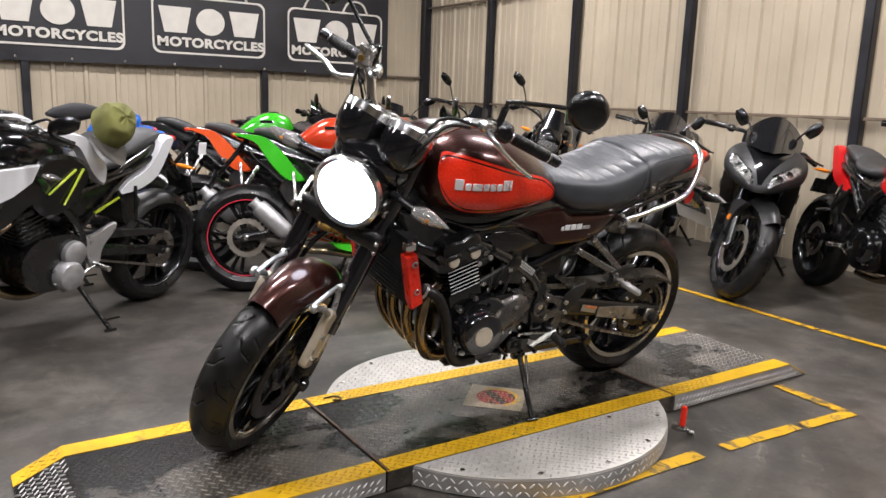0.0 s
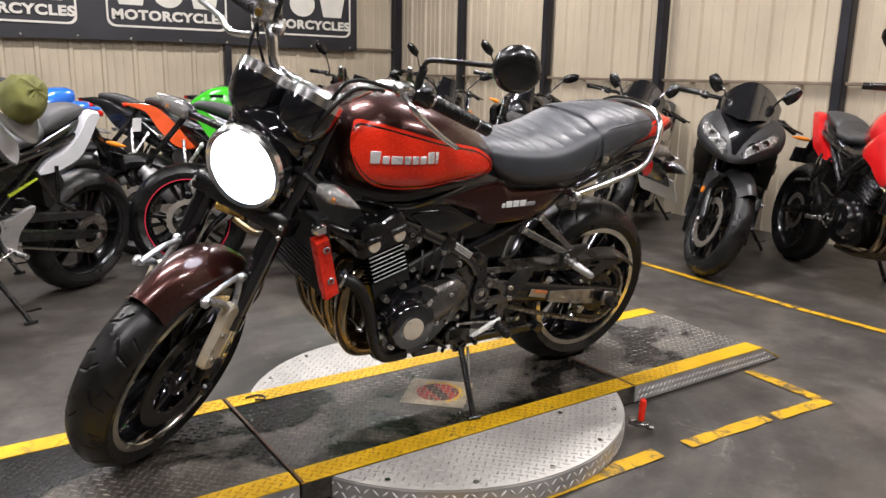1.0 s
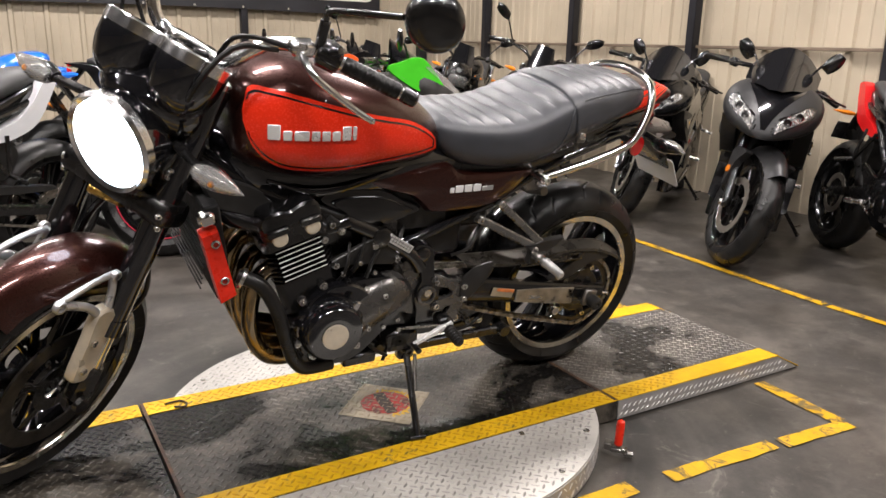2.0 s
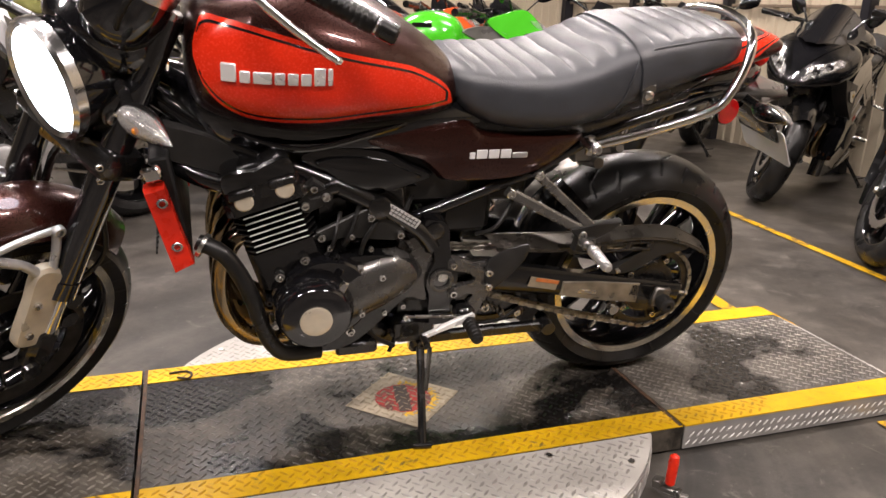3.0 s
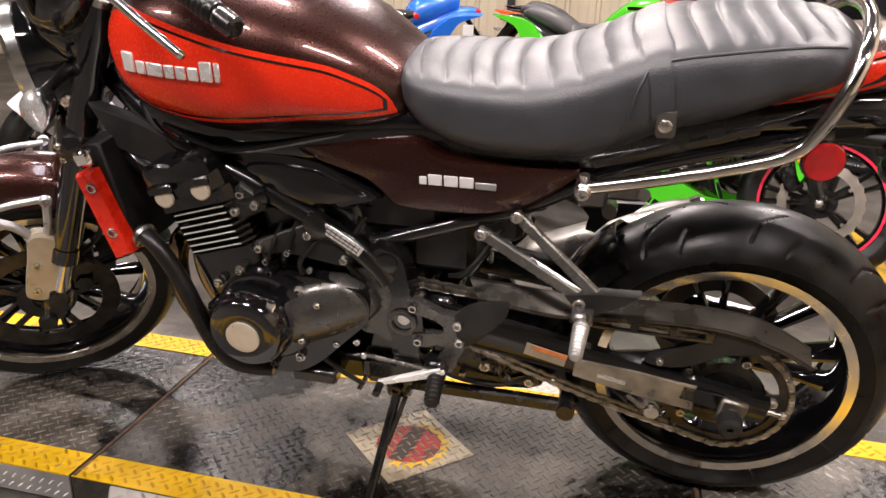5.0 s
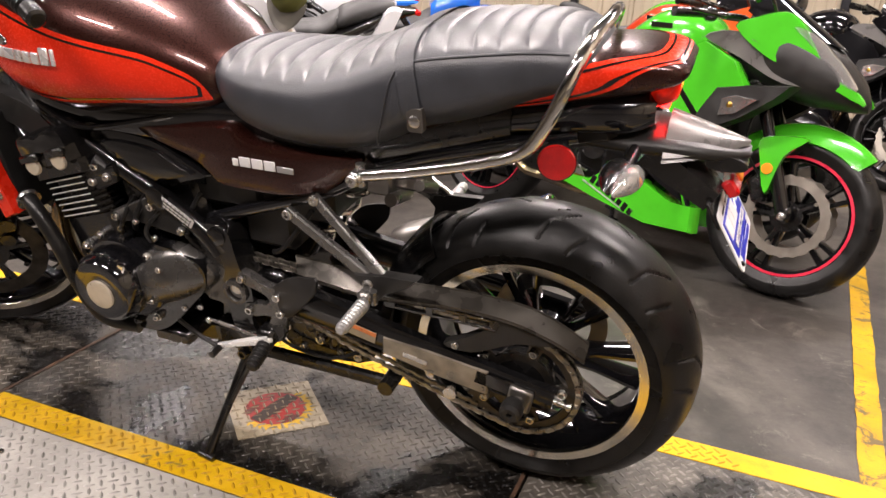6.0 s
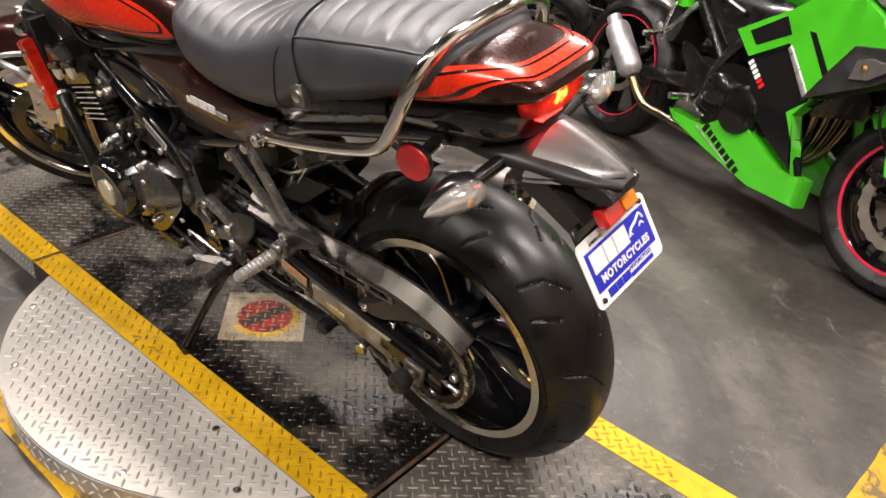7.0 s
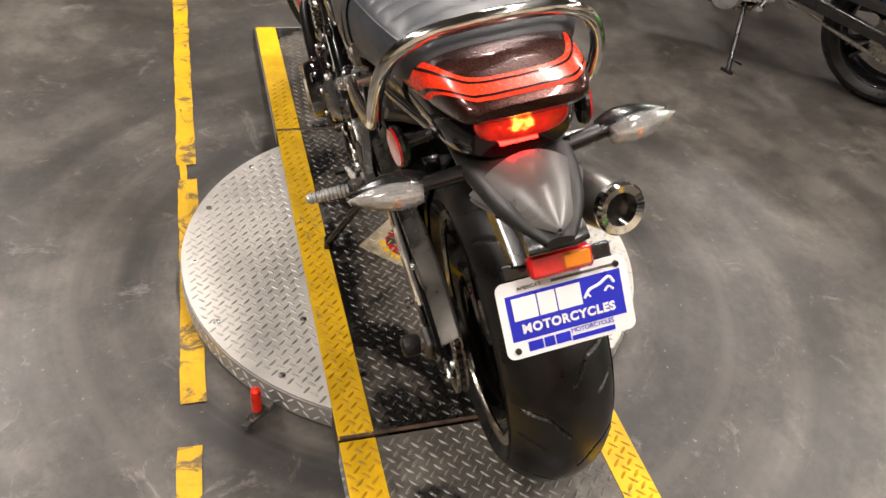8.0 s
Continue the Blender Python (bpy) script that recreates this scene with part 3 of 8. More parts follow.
part("disc_bolt", lathe([(0, 0.009), (0.003, 0.008), (0.004, 0.003)], (0.375, -0.382, DECK - 0.003), (0, 0, 1), 10), M_STEEL, rot_table)
handle = part("lock_lever", merge(box(0.046, 0.022, 0.014, (0.603, -0.512, 0.022), (0, 0, -50), bevel=0.003), box(0.020, 0.030, 0.020, (0.586, -0.488, 0.030), (0, 0, -50), bevel=0.003), cyl((0.612, -0.524, 0.014), (0.628, -0.540, 0.014), 0.008, n=12), cyl((0.600, -0.511, 0.020), (0.600, -0.511, 0.050), 0.0055, n=10), cyl((0.588, -0.498, 0.030), (0.606, -0.517, 0.048), 0.004, n=8)), M_DULLSTEEL, rot_table, "steel toggle locking lever")
part("grip", lathe([(0, 0.007), (0.004, 0.0105), (0.058, 0.0115), (0.070, 0.010), (0.075, 0.004)], (0.600, -0.511, 0.034), (0.05, 0, 1), 16), M_REDREFL, handle, "red rubber lever grip")


def ramp(sign):
    r = root("ramp", pose(CX, CY, 0), "black tread plate ramp with yellow edges and grey sides", "ramp", "turntable ramps")
    xa, xb, xc = (SX + 0.006, 1.33, 1.455) if sign > 0 else (SX + 0.006, 1.375, 1.510)
    bm = bmesh.new()
    prof = [(xa, 0.004), (xa, DECK), (xb, DECK), (xc, 0.006), (xc, 0.004)]
    rings(bm, [[V(sign * x, y, z) for x, z in prof] for y in (-HALF + 0.004, HALF - 0.004)])
    part("deck", bm, M_RAMP if sign > 0 else M_DECK, r, smooth=20)
    flat = lugs(xa, xb, -HALF + TAPE, HALF - TAPE, DECK, lambda x, y: True)
    part("deck_tread", moved(flat, Matrix.Diagonal((sign, 1, 1, 1))), M_RAMPLUG if sign > 0 else M_DECKLUG, r, smooth=0)["kind"] = "stuff"
    slope = math.atan2(DECK - 0.006, xc - xb)
    sl = math.hypot(DECK - 0.006, xc - xb)
    tip = Matrix.Diagonal((sign, 1, 1, 1)) @ Matrix.Translation((xb, 0, DECK)) @ Matrix.Rotation(slope, 4, "Y")
    part("nose_tread", moved(lugs(0, sl, -HALF + TAPE, HALF - TAPE, 0, lambda x, y: True), tip), M_SIDE, r, smooth=0)["kind"] = "stuff"
    for ya in (-HALF, HALF - TAPE):
        bm = bmesh.new()
        prof = [(xa, DECK - 0.001), (xa, DECK + 0.002), (xb, DECK + 0.002), (xc, 0.008), (xc, 0.005), (xb, DECK - 0.001)]
        rings(bm, [[V(sign * x, y, z) for x, z in prof] for y in (ya, ya + TAPE)])
        part("yellow_stripe", bm, M_YELLOW, r, smooth=20)
        part("stripe_tread", merge(moved(lugs(xa, xb, ya, ya + TAPE, DECK + 0.002, lambda x, y: True), Matrix.Diagonal((sign, 1, 1, 1))),
                                  moved(lugs(0, sl, ya, ya + TAPE, 0.002, lambda x, y: True), tip)), M_YLUG, r, smooth=0)["kind"] = "stuff"
    for ys in (-1, 1):
        bm = bmesh.new()
        prof = [(xa, 0.006), (xa, DECK - 0.002), (xb, DECK - 0.002), (xc - 0.01, 0.006)]
        rings(bm, [[V(sign * x, ys * y, z) for x, z in prof] for y in (HALF - 0.004, HALF)])
        part("side_plate", bm, M_SIDE, r, "grey tread plate side", smooth=20)
        bm = bmesh.new()
        for k in range(36):
            for row, z in enumerate((0.02, 0.042)):
                x = xa + 0.012 + (k + 0.5 * row) * 0.0215
                if x < xc - 0.05 and (z < 0.03 or x < xb + 0.02):
                    one = bmesh.new()
                    lug(one, 0, 0, 0, radians(45 if row else 40), L=0.022, w=0.005, h=0.0018)
                    moved(one, Matrix.Translation((sign * x, ys * HALF, z)) @ Matrix.Rotation(radians(-90 * ys), 4, "X"))
                    me = bpy.data.meshes.new("tmp")
                    one.to_mesh(me)
                    one.free()
                    bm.from_mesh(me)
                    bpy.data.meshes.remove(me)
        part("side_tread", bm, M_WORN, r, smooth=0)["kind"] = "stuff"
    return r


ramp(1)
ramp(-1)

# sticker under the bike
M_STICK = material("cream_sticker", (0.36, 0.3, 0.21), 0.5, 0, 0.25, 14, 0.1, 90, spread=(0.2, 0.165, 0.11))
M_STICKRED = worn_paint("sticker_red", (0.42, 0.013, 0.008), (0.03, 0.016, 0.010), 0.50)
sticker = root("floor_sticker", pose(0.13, -0.06, DECK + 0.002, 0, 0, 45), "cream square sticker with a red and yellow flame roundel", "sticker")
part("sheet", box(0.205, 0.205, 0.001), M_STICK, sticker, smooth=0)
star = bmesh.new()
ringv = [star.verts.new((0.084 * (1 + (0.10 if k % 2 else -0.04)) * math.cos(radians(-150 + k * 5)), 0.084 * (1 + (0.10 if k % 2 else -0.04)) * math.sin(radians(-150 + k * 5)), 0.0009)) for k in range(39)]
star.faces.new(ringv)
part("flame_ring", star, M_YELLOW, sticker, "yellow flame edge round half of the roundel", smooth=0)
bm = bmesh.new()
bm.faces.new([bm.verts.new((0.070 * math.cos(2 * math.pi * k / 32), 0.070 * math.sin(2 * math.pi * k / 32), 0.0014)) for k in range(32)])
part("roundel", bm, M_STICKRED, sticker, smooth=0)
for bx, by, bl, bw in ((0.034, 0.028, 0.040, 0.032), (0.0, 0.002, 0.050, 0.036), (-0.036, -0.026, 0.042, 0.030)):
    part("print_bar", box(bl, bw, 0.0006, (bx, by, 0.0018), (0, 0, 37)), M_DIRT, sticker, "worn black print", smooth=0)
M_STICKWORN = material("dirty_sticker", (0.26, 0.2, 0.13), 0.5, 0, 0.3, 30, 0)
for inner, mat in ((True, M_STICKWORN), (False, M_STICK)):
    part("sticker_tread", moved(lugs(-0.14, 0.14, -0.14, 0.14, 0.0012, lambda x, y: abs(x + y) < 0.14 and abs(x - y) < 0.14 and (math.hypot(x, y) < 0.07) == inner), pose(0, 0, 0, 0, 0, -45)), mat, sticker, smooth=0)["kind"] = "stuff"

# ---- motorcycles: shared parts ----
def tyre(R, w, rim, treads=0, n=72):
    """Axis along y. A round-shouldered tyre with cut tread grooves."""
    prof = []
    h = R - rim
    m = 84 if n > 300 else 16
    for k in range(m + 1):
        s = -1 + 2 * k / m
        a = s * radians(100)
        prof.append((w / 2 * math.sin(a) / math.sin(radians(100)), R - 0.42 * w * (1 - math.cos(a))))
    prof = [(y, max(r, rim + 0.03)) for y, r in prof]
    prof = [(-w * 0.36, rim - 0.004), (-w * 0.42, rim + 0.006)] + prof + [(w * 0.42, rim + 0.006), (w * 0.36, rim - 0.004)]
    loops = []
    for i in range(n):
        lp = []
        for y, r in prof:
            d = 0.0
            if treads and abs(y) < w * 0.46:
                t = (i / n * treads + (0.5 if y > 0 else 0)) % 1.0
                v = abs(y) / (w / 2)
                c = 0.12 + 0.70 * v if v < 0.40 else 0.40 + 0.22 * (v - 0.40)
                wd = 0.0019 * treads if n > 300 else 0.05
                if 0.06 < v < 0.80:
                    d = 0.0055 * max(0.0, 1 - (abs(t - c) / wd) ** 2)
                if 0.50 < v < 0.88:
                    d = max(d, 0.005 * max(0.0, 1 - (abs((t + 0.45) % 1.0 - 0.30 - 0.35 * v) / wd) ** 2))
            rr = r - d
            a = 2 * math.pi * i / n
            lp.append(V(rr * math.cos(a), y, rr * math.sin(a)))
        loops.append(lp)
    return rings(bmesh.new(), loops, closed=True)


def rim_ring(w, rim, depth=0.022, n=56):
    prof = [(-w * 0.40, rim + 0.007), (-w * 0.40, rim - 0.004), (-w * 0.33, rim - depth * 0.6), (-w * 0.15, rim - depth), (w * 0.15, rim - depth), (w * 0.33, rim - depth * 0.6), (w * 0.40, rim - 0.004), (w * 0.40, rim + 0.007), (0, rim)]
    return lathe(prof, (0, 0, 0), (0, 1, 0), n, closed=True)


def spokes(rim, hub, count, w, split=True, twist=0.12, slim=1.0):
    bms = []
    for k in range(count):
        a = 2 * math.pi * k / count
        for s in ((-1, 1) if split else (0,)):
            a1 = a + s * twist
            a0 = a + s * 0.05
            p0 = V(hub * math.cos(a0), 0, hub * math.sin(a0))
            p1 = V(rim * math.cos(a1), 0, rim * math.sin(a1))
            d = (p1 - p0).normalized()
            t = V(-d.z, 0, d.x)
            lp = []
            for p, hw, hy in ((p0, 0.013 * slim, w * 0.26), (p0.lerp(p1, 0.5), 0.0085 * slim, w * 0.2), (p1, 0.012 * slim, w * 0.26)):
                lp.append([p + t * hw * c1 + V(0, hy * c2, 0) for c1, c2 in ((1, 0.6), (0.5, 1), (-0.5, 1), (-1, 0.6), (-1, -0.6), (-0.5, -1), (0.5, -1), (1, -0.6))])
            bms.append(rings(bmesh.new(), lp))
    return bms


def disc_ring(r0, r1, y, t=0.005, wave=0.004, n=132):
    bm = bmesh.new()
    lps = []
    for rr, yy in ((r0, y - t / 2), (r1, y - t / 2), (r1, y + t / 2), (r0, y + t / 2)):
        lps.append([V((rr + (wave * math.cos(22 * 2 * math.pi * i / n) if rr == r1 else 0)) * math.cos(2 * math.pi * i / n), yy,
                      (rr + (wave * math.cos(22 * 2 * math.pi * i / n) if rr == r1 else 0)) * math.sin(2 * math.pi * i / n)) for i in range(n)])
    return rings(bm, lps, closed=True)


def cog(r, teeth, y, t=0.008, hole=0.05):
    n = teeth * 4
    lps = []
    for kind, yy in ((0, y - t / 2), (1, y - t / 2), (1, y + t / 2), (0, y + t / 2)):
        lps.append([V((hole if not kind else r + (0.004 if i % 4 in (1, 2) else -0.005)) * math.cos(2 * math.pi * i / n), yy,
                      (hole if not kind else r + (0.004 if i % 4 in (1, 2) else -0.005)) * math.sin(2 * math.pi * i / n)) for i in range(n)])
    return rings(bmesh.new(), lps, closed=True)


def bolt(p, axis, r=0.007, h=0.006):
    return lathe([(0, r), (h * 0.75, r), (h, r * 0.84), (h, r * 0.56), (h * 0.2, r * 0.5), (h * 0.2, 0.0004)], p, axis, 12)

# ---- the motorcycle on the turntable (local: x to its rear, y to its right, z up) ----
LEAN, STEER = 11.5, 38.0
bike = root("motorcycle", pose(0, 0, DECK, LEAN, 0, 0), "brown and orange-red retro naked motorcycle leaning on its side stand", "motorcycle")
RAKE = radians(25)
AXIS = Vector((math.sin(RAKE), 0, math.cos(RAKE)))
HEAD = Vector((-0.422, 0, 0.90))
TURN = Matrix.Translation(HEAD) @ Matrix.Rotation(radians(STEER), 4, AXIS) @ Matrix.Translation(-HEAD)


def fp(name, bm, mat, label="", parent=None, smooth=38):
    """A part that turns with the handlebar."""
    return part(name, moved(bm, TURN), mat, parent or bike, label, smooth)


def bp(name, bm, mat, label="", parent=None, smooth=38):
    return part(name, bm, mat, parent or bike, label, smooth)


# wheels
FA, RA = Vector((-0.732, 0, 0.292)), Vector((0.730, 0, 0.308))
WHEEL_Y = 0.034
AT_F, AT_R = TURN @ Matrix.Translation(FA), Matrix.Translation(RA)
AT_W = Matrix.Translation(RA + Vector((0, WHEEL_Y, -0.0065)))


def beam(p0, p1, h0, h1, w0, w1):
    p0, p1 = Vector(p0), Vector(p1)
    d = (p1 - p0).normalized()
    u = V(-d.z, 0, d.x)
    lp = []
    for p, h, w in ((p0, h0, w0), (p1, h1, w1)):
        lp.append([p + u * h / 2 * a + V(0, w / 2 * b, 0) for a, b in ((1, 0.6), (0.7, 1), (-0.7, 1), (-1, 0.6), (-1, -0.6), (-0.7, -1), (0.7, -1), (1, -0.6))])
    return rings(bmesh.new(), lp)


def main_wheel(name, at, R, w, rim, treads):
    hub = part(name, moved(rim_ring(w, rim), at), M_GLOSS, bike, "black cast wheel with a bare machined lip")
    part("hub", moved(lathe([(-w * 0.3, 0.03), (-w * 0.3, 0.045), (w * 0.3, 0.045), (w * 0.3, 0.03)], (0, 0, 0), (0, 1, 0), 24), at), M_GLOSS, hub)
    for one in spokes(rim - 0.015, 0.035, 7, w * 0.62, True, 0.17, 0.62):
        part("spoke", moved(one, at), M_GLOSS, hub)
    part("tyre", moved(tyre(R, w, rim, treads, 560), at), M_RUBBER, hub, "black road tyre with curved tread grooves")
    for s in (-1, 1):
        part("rim_lip", moved(lathe([(s * w * 0.40, rim - 0.013), (s * w * 0.435, rim - 0.011), (s * w * 0.44, rim + 0.006), (s * w * 0.40, rim + 0.007)], (0, 0, 0), (0, 1, 0), 64, closed=True), at), M_RIMLIP, hub, "machined champagne rim lip")
    return hub


fw = main_wheel("front_wheel", AT_F, 0.290, 0.120, 0.222, 14)
rw = main_wheel("rear_wheel", AT_W, 0.311, 0.186, 0.222, 10)
for s in (-1, 1):
    part("brake_disc", moved(disc_ring(0.112, 0.15, s * 0.062, wave=0.0), AT_F), M_SPROCKET, fw, "drilled steel brake disc")
    part("disc_carrier", moved(merge(disc_ring(0.03, 0.06, s * 0.06, wave=0), *[box(0.055, 0.006, 0.016, (0.085 * math.cos(k * 1.2566), s * 0.06, 0.085 * math.sin(k * 1.2566)), (0, -math.degrees(k * 1.2566), 0), bevel=0.002) for k in range(5)],
                                     *[bolt(V(0.103 * math.cos(k * 1.2566 + 0.6), s * 0.064, 0.103 * math.sin(k * 1.2566 + 0.6)), (0, s, 0), 0.007, 0.004) for k in range(5)]), AT_F), M_SATIN, fw)
part("sprocket", moved(merge(cog(0.112, 42, -0.098, hole=0.092), disc_ring(0.05, 0.066, -0.098, wave=0), *[beam((0.06 * math.cos(k * 1.2566), -0.098, 0.06 * math.sin(k * 1.2566)), (0.096 * math.cos(k * 1.2566), -0.098, 0.096 * math.sin(k * 1.2566)), 0.02, 0.03, 0.006, 0.006) for k in range(5)]), AT_R), M_SPROCKET, rw, "oily steel rear sprocket with open spokes")
part("sprocket_carrier", moved(lathe([(0, 0.03), (0, 0.07), (0.03, 0.06), (0.03, 0.03)], (0, -0.1, 0), (0, 1, 0), 28), AT_R), M_SATIN, rw)
for k in range(5):
    part("sprocket_bolt", moved(bolt(V(0.082 * math.cos(k * 1.2566), -0.102, 0.082 * math.sin(k * 1.2566)), (0, -1, 0), 0.009, 0.01), AT_R), M_STEEL, rw)
part("brake_disc", moved(disc_ring(0.085, 0.12, 0.085, wave=0), AT_W), M_DULLSTEEL, rw)


# chain: links along the two runs
def chain():
    bms = []
    front, rf, rr = V(0.16, -0.098, 0.425), 0.04, 0.112
    rear = V(RA.x, -0.098, RA.z)
    runs = [(front + V(0, 0, rf), rear + V(0, 0, rr)), (rear + V(0, 0, -rr), front + V(0, 0, -rf))]
    pts = []
    for a, b in runs[:1]:
        k = int((b - a).length / 0.0127)
        pts += [a.lerp(b, i / k) for i in range(k)]
    for i in range(28):
        a = math.pi / 2 - math.pi * i / 28
        pts.append(rear + V(rr * math.cos(a), 0, rr * math.sin(a)))
    a, b = runs[1]
    k = int((b - a).length / 0.0127)
    pts += [a.lerp(b, i / k) + V(0, 0, -0.012 * math.sin(math.pi * i / k)) for i in range(k)]
    for i in range(len(pts) - 1):
        p, q = pts[i], pts[i + 1]
        d = q - p
        ang = math.degrees(math.atan2(-d.z, d.x))
        for s in (-1, 1):
            bms.append(box(0.0185, 0.002, 0.0105, tuple((p + q) / 2 + V(0, s * (0.009 if i % 2 else 0.0068), 0)), (0, ang, 0), bevel=0.0022))
    return merge(*bms)


bp("drive_chain", chain(), M_CHAIN, "oily drive chain")["kind"] = "stuff"

# swingarm
sw = bp("swingarm", merge(beam((0.2, -0.115, 0.405), (0.80, -0.118, 0.300), 0.075, 0.05, 0.03, 0.026), beam((0.2, 0.13, 0.405), (0.80, 0.160, 0.300), 0.075, 0.05, 0.03, 0.026), box(0.06, 0.24, 0.09, (0.22, 0, 0.4), bevel=0.012)), M_BLACK, "black box-section swingarm")
part("warning_label", box(0.075, 0.0015, 0.026, (0.417, -0.1345, 0.368), (0, 13, 0), bevel=0.0004), M_STICK, sw, "faded warning label")
part("label_stripe", box(0.06, 0.001, 0.009, (0.426, -0.1358, 0.374), (0, 13, 0)), M_LABELORANGE, sw, "orange label stripe")
part("side_plate", panel([(0.469, 0.366), (0.565, 0.358), (0.680, 0.342), (0.679, 0.290), (0.584, 0.305), (0.467, 0.330)], -0.125, -0.1355, 0.003, soft=False), M_SWING, sw, "bare metal chain rub plate")
part("plate_print", box(0.05, 0.001, 0.010, (0.535, -0.1364, 0.335), (0, 10, 0)), M_STEEL, sw, "pale unreadable print")
part("adjuster_plate", box(0.075, 0.004, 0.034, (0.69, -0.1335, 0.322), (0, 10, 0), bevel=0.003), M_SATIN, sw)
part("axle_block", merge(box(0.046, 0.014, 0.052, (0.742, -0.138, 0.302), (0, 10, 0), bevel=0.004), lathe([(0, 0.013), (0.010, 0.013)], (0.742, -0.144, 0.302), (0, -1, 0), 6)), M_DULLSTEEL, sw, "steel axle block")
part("axle_slider", lathe([(0, 0.014), (0.006, 0.0195), (0.020, 0.0215), (0.032, 0.020), (0.037, 0.014), (0.037, 0.006), (0.030, 0.005)], (0.737, -0.150, 0.302), (0, -1, 0), 24), M_PLASTIC, sw, "round black axle slider")
part("adjuster_bolt", merge(cyl((0.79, -0.118, 0.3), (0.83, -0.118, 0.293), 0.005, n=10), bolt(V(0.825, -0.118, 0.294), (1, 0, -0.18), 0.009, 0.008)), M_STEEL, sw)
part("stand_spool", lathe([(0, 0.006), (0.012, 0.006), (0.014, 0.013), (0.022, 0.013)], (0.61, -0.13, 0.285), (0, -1, 0), 14), M_STEEL, sw)
GUARD_HI = [(0.27, 0.485), (0.40, 0.479), (0.51, 0.477), (0.625, 0.483), (0.70, 0.481), (0.753, 0.474), (0.80, 0.455), (0.83, 0.438), (0.852, 0.424)]
GUARD_BEND = [(0.27, 0.466), (0.33, 0.461), (0.415, 0.453), (0.52, 0.460), (0.61, 0.468), (0.69, 0.466), (0.737, 0.459), (0.78, 0.446), (0.811, 0.434), (0.852, 0.412)]


def guard_band(u, v, inner=0.0):
    x = 0.272 + 0.578 * u
    lo, hi = curve(GUARD_BEND, x), curve(GUARD_HI, x)
    k = max(0.0, (v - 0.4) / 0.6)
    return V(x + 0.02 * (1 - k) * (1 - u), -0.129 + 0.031 * k + inner, lo - 0.006 * max(0.0, 0.4 - v) / 0.4 + (hi - lo) * k - 0.5 * inner)


grd = bp("chain_guard", merge(patch(guard_band, 40, 10), patch(lambda u, v: guard_band(u, v, 0.004), 40, 10), tube([guard_band(k / 20, 0) + V(0, 0.002, 0) for k in range(21)], 0.003, 6, 2), tube([guard_band(k / 20, 1) + V(0, 0.002, -0.001) for k in range(21)], 0.003, 6, 2)), M_GUARD, "scuffed grey chain guard with a slotted rail", smooth=30)
part("slotted_rail", merge(beam((0.475, -0.124, 0.456), (0.69, -0.124, 0.452), 0.007, 0.007, 0.006, 0.006), beam((0.475, -0.124, 0.437), (0.69, -0.124, 0.434), 0.006, 0.006, 0.006, 0.006), *[box(wd, 0.006, 0.02, (x, -0.124, 0.446), bevel=0.0015) for x, wd in ((0.483, 0.024), (0.563, 0.014), (0.628, 0.016), (0.686, 0.016))]), M_SATIN, grd, "dark slotted rail")
part("guard_foot", panel([(0.692, 0.462), (0.676, 0.435), (0.632, 0.402), (0.588, 0.378), (0.602, 0.368), (0.652, 0.373), (0.727, 0.412), (0.80, 0.425), (0.77, 0.445)], -0.106, -0.124, 0.005, steps=3), M_PLASTIC, grd)
part("guard_bolt", bolt(V(0.612, -0.124, 0.380), (0, -1, 0), 0.007), M_STEEL, grd)
# rear hugger
def hugger():
    lps = []
    for i in range(15):
        a = radians(205 - i * 5.2)
        for_r = 0.325 + 0.01 * math.sin(i / 14 * math.pi)
        w = 0.085 + 0.012 * math.sin(i / 14 * math.pi)
        lp = []
        for k in range(9):
            s = -1 + k / 4
            r = for_r - 0.05 * abs(s) ** 2.5
            lp.append(V(RA.x + r * math.cos(a), w * s, RA.z + r * math.sin(a)))
        for k in range(9):
            s = 1 - k / 4
            r = for_r - 0.004 - 0.05 * abs(s) ** 2.5
            lp.append(V(RA.x + r * math.cos(a), w * s * 0.95, RA.z + r * math.sin(a)))
        lps.append(lp)
    return rings(bmesh.new(), lps)


bp("rear_hugger", moved(hugger(), Matrix.Translation((0, WHEEL_Y, 0))), M_BLACK, "matt black rear tyre hugger")

# frame
def both(fn):
    return merge(fn(), mirrored(fn()))


bp("frame", merge(both(lambda: tube([(-0.40, -0.06, 0.80), (-0.26, -0.11, 0.715), (-0.10, -0.135, 0.648), (0.01, -0.142, 0.594), (0.10, -0.145, 0.535), (0.135, -0.145, 0.49)], 0.019, 12)),
                  both(lambda: tube([(-0.40, -0.05, 0.72), (-0.33, -0.12, 0.66), (-0.16, -0.14, 0.62), (-0.07, -0.145, 0.64)], 0.018, 12)),
                  both(lambda: panel([(0.112, 0.56), (0.160, 0.55), (0.172, 0.50), (0.180, 0.462), (0.197, 0.43), (0.198, 0.38), (0.188, 0.345), (0.195, 0.300), (0.150, 0.292), (0.138, 0.33), (0.136, 0.37), (0.127, 0.40), (0.131, 0.43), (0.141, 0.465), (0.124, 0.515)], -0.10, -0.153, 0.006)),
                  cyl((-0.455, 0, 0.80), (-0.41, 0, 0.92), 0.036, n=20)), M_BLACK, "black steel frame")
